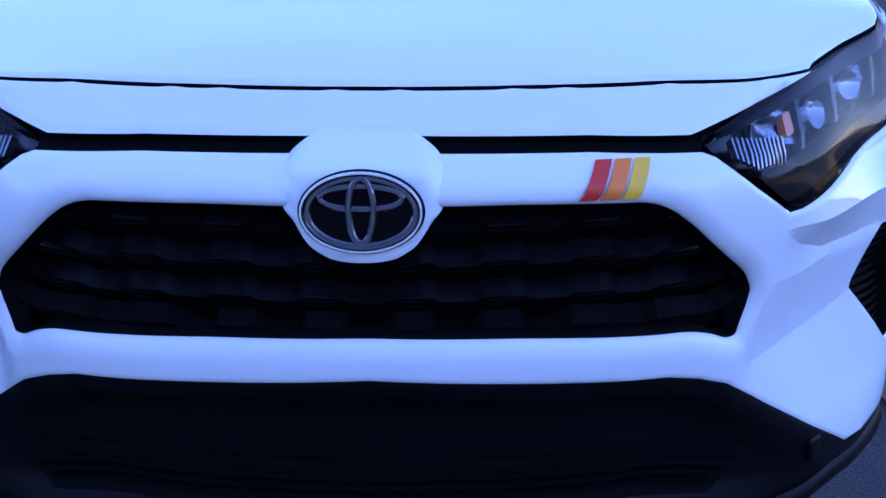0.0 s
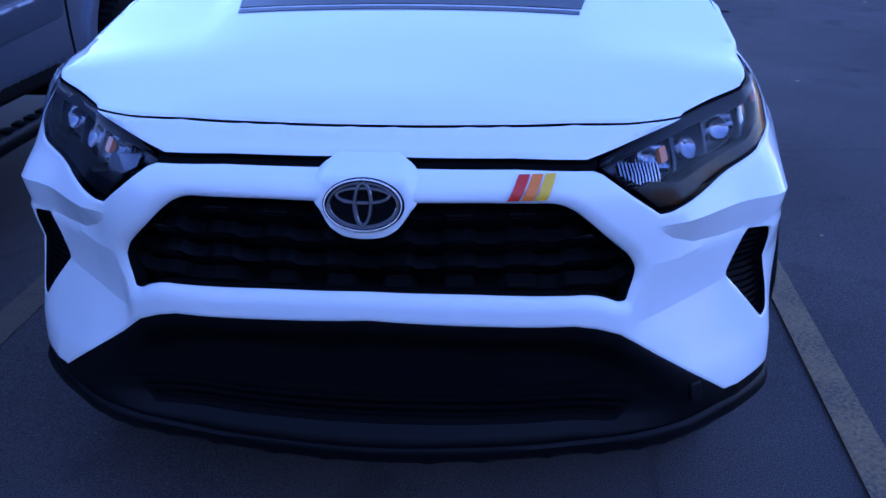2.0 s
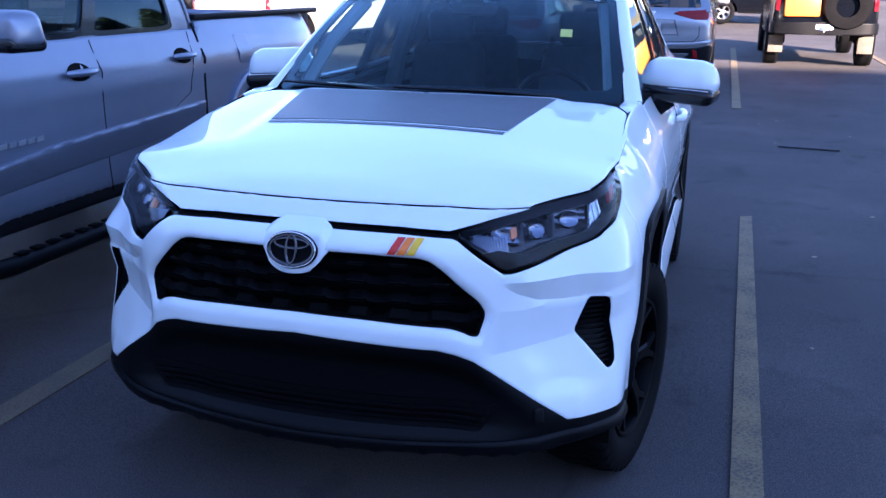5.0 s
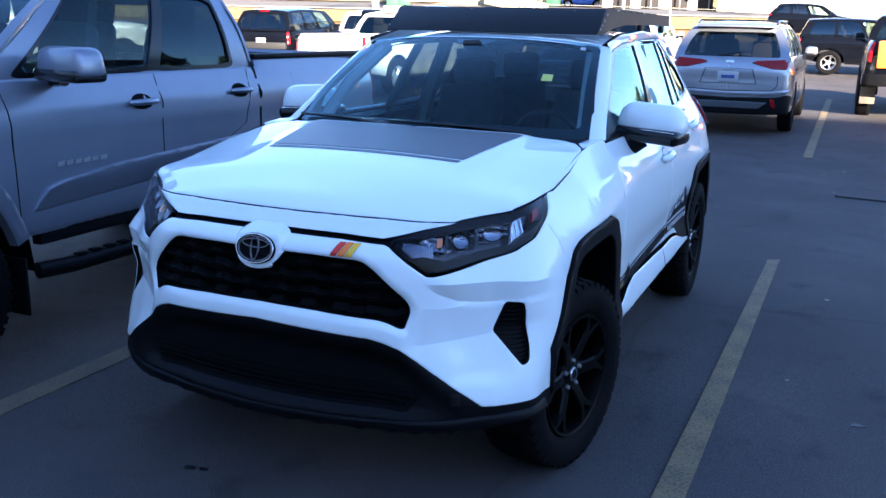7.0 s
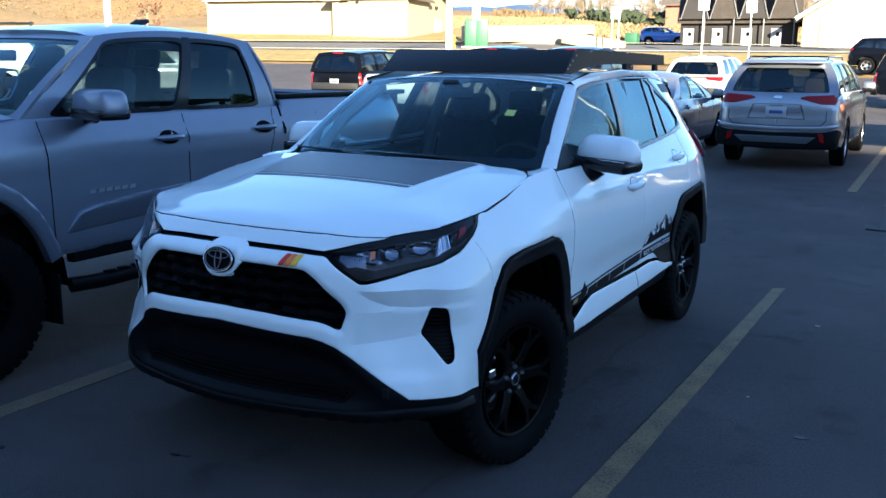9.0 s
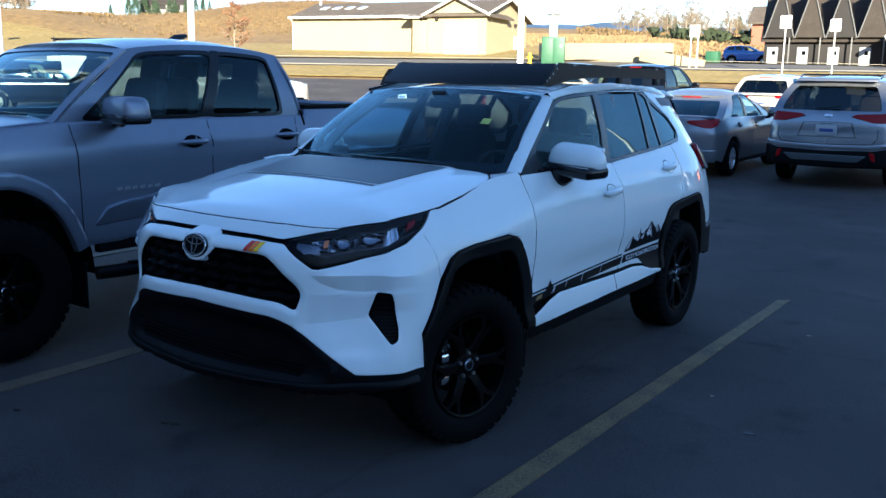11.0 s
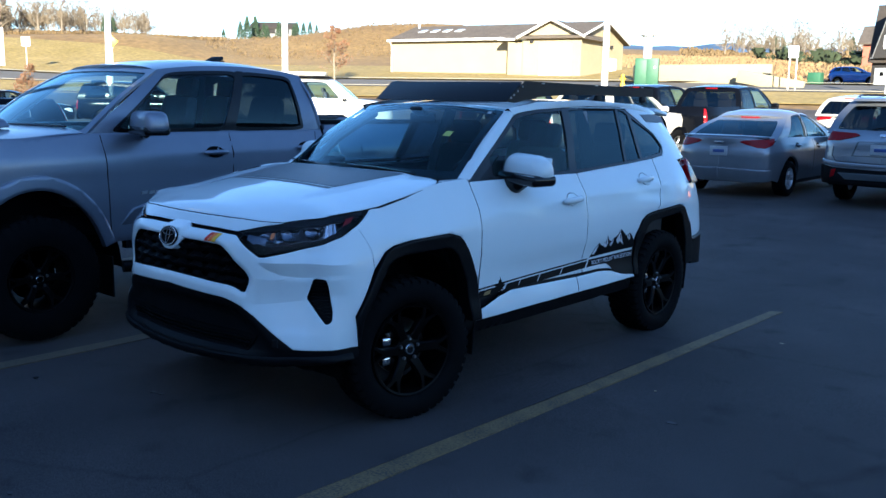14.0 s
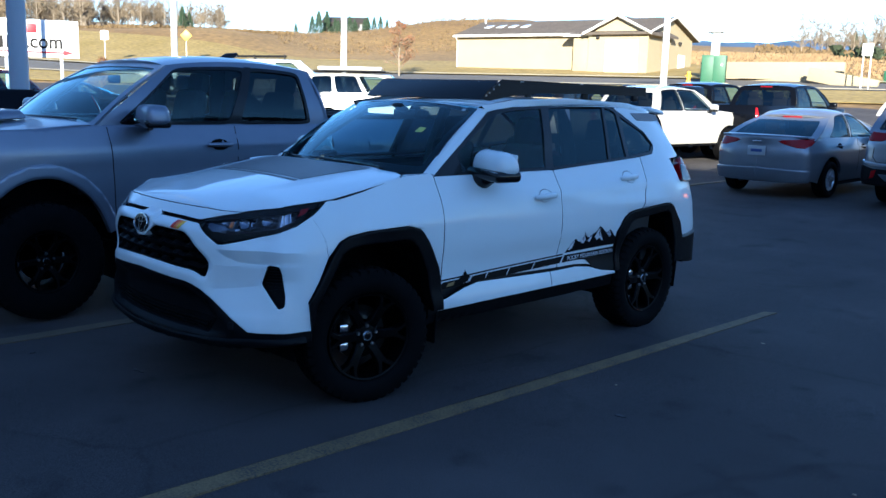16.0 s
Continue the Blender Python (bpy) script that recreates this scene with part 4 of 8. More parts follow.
panel("windscreen", rounded([(-1, 0), (1, 0), (1, 1), (-1, 1)], .04), SCREEN, XO, windscreen, step=.08, depth=.005, edge=0, label="clear curved windscreen").visible_shadow = False
band = [(-1, 0), (1, 0), (1, 1), (-1, 1)]
panel("windscreen_surround", rounded([(-1.03, -.06), (1.03, -.06), (1.0, .985), (-1.0, .985)], .05), GLOSS_BLACK, XO, lambda a, t: windscreen(a, t) + np.array([0, .004, -.004]), [rounded([(-.955, .085), (.955, .085), (.955, .955), (.16, .955), (.14, .90), (-.14, .90), (-.16, .955), (-.955, .955)], .06)], step=.06, depth=.006, edge=0, label="black printed border of the windscreen")
panel("cowl", [(-1.02, -.14), (1.02, -.14), (1.02, .01), (-1.02, .01)], BLACK_PLASTIC, XO, lambda a, t: windscreen(a, t) + np.stack([0 * a, -.01 + 0 * a, -.010 + .12 * np.minimum(t, 0)], -1), step=.07, depth=.03, edge=.003, label="black cowl under the windscreen")
for s, x0, x1 in ((1, .52, -.12), (-1, -.06, -.70)):
    wa = [tuple(windscreen(np.array(f), np.array(t)) + np.array([0, -.012, .012])) for f, t in ((x0 / .742, .0), ((x0 * .6 + x1 * .4) / .742, .028), (x1 / .742, .042))]
    wiper = solid("wiper", *tube(wa, [.010, .008, .005], 6), GLOSS_BLACK, XO, "black windscreen wiper")
    solid("wiper_blade", *tube([Vector(wa[1]) + Vector((.28, 0.005, -.008)), Vector(wa[1]) + Vector((0, -.004, .004)), Vector(wa[2]) + Vector((-.02, 0, 0))], .007, 6), GLOSS_BLACK, wiper)
block("inside_mirror", (.22, .03, .065), (0, 1.02, 1.575), GLOSS_BLACK, XO, .015, label="black inside mirror")
block("camera_housing", (.10, .10, .030), (0, .985, 1.615), DASH, XO, .012, (-32, 0, 0))
panel("window_sticker", [(.665, .505), (.735, .505), (.735, .575), (.665, .575)], STICKER, XO, windscreen, step=.05, depth=.001, edge=0, out=.002, label="yellow green windscreen sticker")
panel("window_sticker", [(.86, .90), (.90, .90), (.90, .935), (.86, .935)], PALE_PLATE, XO, windscreen, step=.05, depth=.001, edge=0, out=.002, label="small pale windscreen sticker")


def roof(x, y):
    w = np.interp(y, [1.0, 1.6, 2.1, 2.6, 3.0, 3.3], [.625, .648, .632, .612, .580, .52])
    z = hermite([1.0, 1.3, 1.8, 2.5, 3.0, 3.35], [1.664, 1.690, 1.712, 1.712, 1.690, 1.655], y) - .035 * (x / w) ** 2 - .02 * (np.abs(x) / w) ** 6
    return np.stack([x, y, z], -1)


panel("roof", both([(0, 1.020), (.40, 1.040), (.628, 1.100), (.648, 1.5), (.634, 2.0), (.612, 2.6), (.572, 3.05), (.51, 3.33), (0, 3.36)]), WHITE, XO, roof, step=.08, depth=.02, edge=.004, label="white roof")
panel("headliner", both([(0, 1.08), (.60, 1.14), (.60, 2.0), (.51, 3.25), (0, 3.28)])[::-1], TRIM_GREY, XO, lambda x, y: roof(x, y) - np.array([0, 0, .035]), step=.15, depth=.005, edge=0)
part("spoiler", block_bm((1.05, .24, .035), (0, 0, 0), .015, taper=(.98, .9)), WHITE, XO, "white rear roof spoiler", m=pose(0, 3.33, 1.628, -9, 0, 0))
for s in (1, -1):
    fin = [(4.31, 1.610), (4.38, 1.556), (4.62, 1.548), (4.91, 1.553), (4.89, 1.592), (4.60, 1.610)]
    panel("spoiler_end", fin if s > 0 else mirrored(fin), TRIM_GREY, XO, lambda u, z: XS(u, z, .005), step=.04, depth=.01, edge=.002, label="grey spoiler side fin")
XR = 5.89
panel("tailgate", both([(0, .70), (.55, .70), (.60, 1.0), (.60, 1.28), (0, 1.28)])[::1], WHITE, XO, lambda x, z: np.stack([-x, 3.60 - .25 * np.maximum(z - 1.0, 0) - .10 * x ** 2, z], -1), step=.1, depth=.03, edge=.008, label="white tailgate")
panel("rear_window", both([(0, 1.29), (.60, 1.29), (.54, 1.62), (0, 1.64)])[::1], TINT, XO, lambda x, z: XS(XR - np.abs(x), z, -.006) * np.stack([-np.sign(x + 1e-9), 1 + 0 * x, 1 + 0 * x], -1), step=.06, depth=.006, edge=0, label="tinted rear window").visible_shadow = False

# ---- cabin ----
part("dashboard", block_bm((1.36, .52, .30), (0, .80, 1.08), .10, steps=4), DASH, XO, "dark dashboard")
part("floor_pan", block_bm((1.5, 2.9, .05), (0, 1.9, .50), .01), DASH, XO)
solid("steering_wheel", *tube([(.37 + .175 * math.cos(a), 1.11 - .05 * math.sin(a), 1.14 + .165 * math.sin(a)) for a in np.linspace(0, 2 * math.pi, 25)], .015, 8), GLOSS_BLACK, XO, "black steering wheel")
part("wheel_hub", block_bm((.17, .06, .12), (.37, 1.10, 1.13), .025), DASH, XO)
for x, y in ((.37, 1.75), (-.37, 1.75), (.37, 2.62), (-.37, 2.62)):
    seat = part("seat", block_bm((.50, .50, .16), (x, y - .22, .80), .05, steps=3), CLOTH, XO, "dark cloth seat")
    part("seat_back", block_bm((.48, .14, .60), (x, y + .06, 1.08), .06, (-14, 0, 0), (.85, .8), 3), CLOTH, seat)
    part("headrest", block_bm((.26, .09, .18), (x, y + .16, 1.455), .04, (-10, 0, 0), steps=3), CLOTH, seat)

for s in (1, -1):
    solid("pillar_trim", *tube([(s * .685, .62, 1.22), (s * .64, .84, 1.42), (s * .575, 1.14, 1.60)], [.03, .032, .035], 8), TRIM_GREY, XO, "grey inner windscreen pillar trim")
    solid("pillar_trim", *tube([(s * .76, 1.93, 1.0), (s * .70, 1.96, 1.3), (s * .60, 2.0, 1.62)], [.05, .05, .045], 8), TRIM_GREY, XO, "grey inner door pillar trim")

# ---- roof rack ----
RK = thing("roof_rack", "black powder-coated roof rack with slanted fairing on white roof", "roof rack")
part("fairing", block_bm((1.17, .205, .006), (0, 1.238, 1.753), .002, (38, 0, 0)), RACK, RK, "black slanted wind fairing")
for s in (1, -1):
    side = [(1.165, 1.690), (1.35, 1.823), (1.9, 1.820), (3.05, 1.808), (3.06, 1.742), (2.2, 1.745), (1.75, 1.738), (1.50, 1.722), (1.24, 1.682)]
    panel("side_rail", side if s > 0 else side[::1], RACK, RK, lambda y, z, s=s: np.stack([s * .585 + 0 * y, y, z], -1), step=.3, depth=.006 * s, edge=0, closed_back=True, label="black side rail")
    for k in range(9):
        block("slot_edge", (.004, .035, .007), (s * .589, 1.55 + k * .165, 1.812), STEEL if k % 4 == 0 else RACK, RK, .001)
    for y in (2.30, 2.95):
        block("rack_foot", (.03, .07, .05), (s * .55, y, 1.722), RACK, RK, .01, label="black rack foot")
    for y in (1.18, 1.21, 1.25, 1.30):
        solid("bolt", *lathe([(.0, .004), (.006, .004), (.007, 0)], 10), STEEL, RK, m=pose(s * .589, y + .02, 1.715 + (y - 1.18) * .6, 0, 0 if s > 0 else 180, 0))
for x in (-.42, -.15, .15, .42):
    solid("bolt", *lathe([(.0, -.004), (.007, -.004), (.008, 0)], 10, "z"), STEEL, RK, m=pose(x, 1.30, 1.800, 128, 0, 0))
for k in range(11):
    block("cross_slat", (1.16, .07 if k % 2 == 0 else .04, .025), (0, 1.42 + k * .158, 1.792), RACK, RK, .006, label="black cross slat")
solid("antenna_fin", *tube([(0, 3.02, 1.69), (0, 3.08, 1.72), (0, 3.16, 1.75)], [.03, .02, .008], 8), GLOSS_BLACK, XO, "black antenna fin")

# ---- side decals ----
def decal(poly, s, mat=VINYL_BLACK, out=.0035, label="", step=.03):
    return panel("side_decal", poly if s > 0 else mirrored(poly), mat, XO, lambda u, z: XS(u, z, out), step=step, depth=.001, edge=0, label=label)


def band_top(u):
    return .627 + .0315 * (u - 2.01)


def band_low(u):
    return .570 + .0275 * (u - 1.98)


MTN = [(3.212, .667), (3.24, .698), (3.265, .726), (3.304, .760), (3.322, .746), (3.34, .736), (3.368, .745), (3.389, .769), (3.394, .802), (3.410, .778), (3.429, .763), (3.458, .756), (3.488, .780),
       (3.512, .785), (3.534, .801), (3.562, .830), (3.593, .813), (3.635, .782), (3.66, .775), (3.688, .795), (3.723, .770), (3.765, .733), (3.779, .681), (3.5, .675)]
SNOW = [[(3.240, .682), (3.258, .715), (3.298, .748), (3.289, .722), (3.284, .702), (3.262, .684)],
        [(3.342, .735), (3.382, .757), (3.394, .788), (3.402, .766), (3.416, .746), (3.402, .718), (3.378, .722), (3.366, .734)],
        [(3.436, .728), (3.456, .750), (3.480, .768), (3.479, .742), (3.463, .718), (3.452, .730)],
        [(3.515, .757), (3.536, .790), (3.560, .818), (3.572, .785), (3.600, .745), (3.632, .712), (3.598, .728), (3.580, .742), (3.566, .742), (3.550, .728)],
        [(3.655, .765), (3.685, .785), (3.706, .752), (3.693, .740), (3.680, .752)]]
RIDGES = [[(3.560, .812), (3.566, .780), (3.580, .755), (3.570, .760), (3.556, .785)], [(3.392, .780), (3.393, .752), (3.400, .735), (3.386, .750)], [(3.680, .780), (3.683, .762), (3.690, .748), (3.676, .762)]]
for s in (1, -1):
    band = [2.0, 2.45, 2.9, 3.19]
    decal([(u, band_top(u) - .009) for u in band] + [(u, band_top(u)) for u in band[::-1]], s, label="thin black line above the stripe")
    cuts = [2.0, 2.218, 2.262, 2.408, 2.616, 2.868, 3.166]
    for a, b in zip(cuts[:-1], cuts[1:]):
        if b - a < .06:
            continue
        lo, hi = band_low, (lambda u: band_top(u) - .0175)
        g, lean = .006, .034
        decal([(a + g, lo(a)), (b - g, lo(b)), (b - g + lean, hi(b + lean)), (a + g + lean, hi(a + lean))], s, label="black stripe block")
    decal([(3.180, .603), (3.345, .606), (3.427, .601), (3.468, .577), (3.499, .546), (3.545, .522), (3.61, .504), (3.70, .495), (3.757, .493), (3.772, .55), (3.772, .663), (3.6, .658), (3.40, .654), (3.212, .652)], s, label="black lettering panel")
    decal(MTN, s, label="black mountain range decal")
    for q in SNOW:
        decal(q, s, VINYL_PALE, .0046, "white snow field of the decal")
    for q in RIDGES:
        decal(q, s, VINYL_BLACK, .0056, "black rock ridge of the decal")
    leaf = [(2.236, .578), (2.240, .594), (2.262, .591), (2.258, .602), (2.282, .618), (2.270, .622), (2.274, .636), (2.256, .632), (2.250, .640), (2.246, .628), (2.244, .652), (2.238, .648), (2.230, .668),
            (2.222, .648), (2.216, .652), (2.214, .628), (2.210, .640), (2.204, .632), (2.186, .636), (2.190, .622), (2.178, .618), (2.202, .602), (2.198, .591), (2.220, .594), (2.224, .578)]
    decal(leaf, s, out=.0055, label="black leaf decal")
    decal([(2.070, .581), (2.130, .583), (2.142, .606), (2.086, .600)], s, GOLD, .0052, "small gold decal")


def lettering(name, text, size, u0, z0, slope, s, mat, parent, squeeze=1.0):
    """Letters laid on the crossover's side; slope: rise per metre."""
    cu = bpy.data.curves.new(name, "FONT")
    cu.body, cu.size, cu.extrude = text, size, .0004
    ob = new(name, cu)
    deps = bpy.context.evaluated_depsgraph_get()
    me = bpy.data.meshes.new_from_object(ob.evaluated_get(deps))
    bpy.data.objects.remove(ob)
    co = np.array([v.co[:] for v in me.vertices])
    wide = co[:, 0].max() * squeeze
    f = co[:, 0] * squeeze if s > 0 else wide - co[:, 0] * squeeze
    u = u0 + f
    z = z0 + co[:, 1] + slope * f
    p = XS(s * u, z, .0052)
    p[:, 0] += s * co[:, 2]
    for v, q in zip(me.vertices, p):
        v.co = q
    me.materials.clear()
    me.materials.append(mat)
    ob = new(name, me)
    ob.parent = parent
    return ob


for s in (1, -1):
    tagged(lettering("lettering", "ROCKY MOUNTAIN EDITION", .041, 3.240, .613, .016, s, VINYL_PALE, XO, .94), "pale capital letters on the black decal")
    tagged(lettering("lettering", "LE", .034, 3.375, .494, .0, s, VINYL_GREY, XO), "small grey trim letters")


# ---- wheels ----
def tyre_part(r, rim, w, lugs, parent, m, name="wheel", label=""):
    """A tyre with a rounded side wall and blocks of tread; its middle lies at the origin, its outer face towards +x."""
    h = w / 2
    prof = [(rim, -h * .80), (rim + .012, -h * .92), (rim + (r - rim) * .35, -h * 1.04), (rim + (r - rim) * .7, -h * 1.02), (r - .022, -h * .93), (r - .008, -h * .80), (r - .006, 0),
            (r - .008, h * .80), (r - .022, h * .93), (rim + (r - rim) * .7, h * 1.02), (rim + (r - rim) * .35, h * 1.04), (rim + .012, h * .92), (rim, h * .80)]
    v, f = lathe(prof, 56)
    f = [q[::-1] for q in f]
    n = 44 if lugs else 0
    for i in range(n):
        for row, (x0, x1, off) in enumerate(((-h * .95, -h * .50, 0), (-h * .42, -h * .03, .5), (h * .03, h * .42, 0), (h * .50, h * .95, .5))):
            a0 = 2 * math.pi * (i + off) / n
            a1 = a0 + 2 * math.pi / n * .66
            k = len(v)
            sh = row in (0, 3)
            for a in (a0, a1):
                for x in (x0, x1):
                    out = abs(x) > h * .9
                    for rr in (r - .016 - (.012 if out else 0), r - (.010 if out else 0)):
                        v.append((x, rr * math.cos(a), rr * math.sin(a)))
            f += [(k + 1, k + 3, k + 7, k + 5), (k, k + 1, k + 5, k + 4), (k + 2, k + 6, k + 7, k + 3), (k, k + 2, k + 3, k + 1), (k + 4, k + 5, k + 7, k + 6)]
            if sh:
                b = len(v)
                xs = -h * 1.01 if row == 0 else h * 1.01
                for a in (a0, a1):
                    v.append((xs, (r - .042) * math.cos(a), (r - .042) * math.sin(a)))
                i0, i1 = (k + 1, k + 5) if row == 0 else (k + 3, k + 7)
                f.append((i0, i1, b + 1, b) if row == 0 else (i0, b, b + 1, i1))
    return solid(name, v, f, RUBBER, parent, label, sharp=35, m=m)


def rim_parts(wheel, rim, w, spokes, mat, bright=None, cap=.033):
    """Barrel, split spokes, hub, centre cap, wheel nuts and the brake disc behind them."""
    h = w / 2
    v, f = lathe([(rim + .004, h * .80), (rim - .004, h * .93), (rim - .014, h * .90), (rim - .022, h * .70), (rim - .030, -h * .2), (rim - .02, -h * .8)], 48)
    solid("rim", v, f, mat, wheel, "black alloy rim" if mat is RIM_BLACK else "")
    bm = bmesh.new()
    g = rim / .252
    face_x = lambda r: h * np.interp(r, [.04, .10, .19, .25], [.60, .74, .84, .90])

    def arm(points, turn):
        """A bar of the wheel along (radius, across, half width) points, with slanted shoulders."""
        rows = []
        for r, c, hw in points:
            x = face_x(r)
            rows.append([bm.verts.new(turn @ Vector((x + dx, r * g, (c + e * hw) * g))) for e, dx in ((-1, -.045), (-1, -.008), (-.72, 0), (.72, 0), (1, -.008), (1, -.045))])
        for p, q in zip(rows[:-1], rows[1:]):
            for i in range(5):
                bm.faces.new((p[i], p[i + 1], q[i + 1], q[i]))

    for k in range(spokes):
        turn = pose(0, 0, 0, 360 * k / spokes, 0, 0)
        arm([(.045, 0, .034), (.10, 0, .026), (.15, 0, .027), (.185, 0, .030)], turn)
        for d in (-1, 1):
            arm([(.165, d * .010, .016), (.20, d * .022, .015), (.225, d * .040, .015), (.246, d * .050, .018)], turn)
    bmesh.ops.recalc_face_normals(bm, faces=bm.faces)
    part("spokes", bm, mat, wheel, "black split spokes" if mat is RIM_BLACK else "")
    v, f = lathe([(.0, h * .66), (.055, h * .66), (.078, h * .60), (.085, h * .45), (.085, h * .2)], 30)
    solid("hub", v, f, mat, wheel)
    v, f = lathe([(0, h * .74), (cap * .8, h * .74), (cap, h * .70), (cap, h * .6)], 24)
    solid("centre_cap", v, f, bright or mat, wheel, "dark centre cap")
    v, f = lathe([(cap * .62, h * .755), (cap * .80, h * .76), (cap * .86, h * .74)], 24)
    solid("cap_ring", v, f, CHROME, wheel)
    for k in range(5):
        a = 2 * math.pi * (k + .25) / 5
        v, f = lathe([(0, .012), (.007, .012), (.010, .006), (.011, 0), (.011, -.02)], 8)
        solid("wheel_nut", v, f, STEEL, wheel, m=pose(h * .66, .058 * math.cos(a), .058 * math.sin(a)))
    v, f = lathe([(.06, -.01), (.155, -.01), (.155, -.03), (.06, -.03)], 36)
    solid("brake_disc", v, [q[::-1] for q in f] + f, STEEL, wheel, "steel brake disc")


def wheel(parent, x, y, r, rim, w, side, lugs=True, caliper=False, spokes=6, mat=None, steer=0.0):
    m = pose(x, y, r - .018, 0, 0, steer + (0 if side > 0 else 180))
    t = tyre_part(r, rim, w, lugs, parent, m, label="chunky black all-terrain tyre on a black alloy rim" if lugs else "")
    rim_parts(t, rim, w, spokes, mat or RIM_BLACK, GLOSS_BLACK)
    if caliper:
        for dz in (.052, -.052):
            part("brake_caliper", block_bm((.05, .055, .05), (.046, -.135, dz), .012), CHROME, t, "bright brake caliper")
    return t


for s in (1, -1):
    wheel(XO, s * .792, .005, .387, .252, .245, s, caliper=True, steer=-12)
    wheel(XO, s * .815, 2.69, .387, .252, .245, s, caliper=True)


# ---- ground ----
def ground_height(x, y):
    """The lot lies level by the crossover and rises towards the road and the fields; an unseen ridge is added behind
    the camera.
    """
    s = np.maximum(0, -.34 * x + .94 * y)
    z = -.012 + hermite([0, 4, 11, 18, 25, 30, 38, 46, 56, 66, 160], [0, .02, .15, .22, .32, .5, 1.05, 1.75, 2.75, 3.7, 10.6], np.minimum(s, 160))
    far = np.hypot(x, y)
    bearing = np.degrees(np.arctan2(-x, y))
    near = hermite([50, 53, 55.8, 57.8, 60.5, 65, 70, 80], [0, .2, 1.5, 2.3, 3.0, 2.9, 2.8, 2.5], np.clip(bearing, 50, 80)) * np.exp(-((far - 120) / 20) ** 2)
    back = hermite([0, 20, 26, 31, 36, 40, 43.6, 45.2, 47.3, 49, 50.3, 52, 55, 59, 64, 80], [-.6, -.6, .3, .6, 2.6, 5.0, 5.1, 5.2, 4.5, 3.8, 3.2, 2.7, 2.6, 3.0, 3.6, 3.6], np.clip(bearing, 0, 80))
    hill = near + back * np.where(far < 155, np.exp(-((far - 155) / 26) ** 2), np.exp(-((far - 155) / 60) ** 2))
    hill = hill - 1.5 * smoothstep(-22, -16, -bearing) * smoothstep(58, 76, far) * (1 - smoothstep(92, 125, far))
    # unseen ridge on the sun's side, added to keep horizon glow out of reflections
    rear = (x * .64 - y * .77) / np.maximum(far, 1)
    hill = hill + 34 * smoothstep(.35, .75, rear) * smoothstep(80, 260, far)
    return z + hill + .22 * smoothstep(60, 120, far) * (np.sin(x * .071 + 1.3) * np.sin(y * .053) + .5 * np.sin(x * .19 + y * .13)) + 14 * smoothstep(200, 380, far) * np.exp(-((bearing - 67) / 10) ** 2)


def on_ground(x, y):
    return float(ground_height(np.array(float(x)), np.array(float(y))))


def sheet(outline, name, mat, step, lift=0.0, label=""):
    """A piece of paving laid on the ground."""
    ob = panel(name, outline, mat, None, lambda x, y: np.stack([x, y, ground_height(x, y) + lift], -1), step=step, depth=.02, edge=0)
    return tagged(ob, label, "ground", kind="structure")


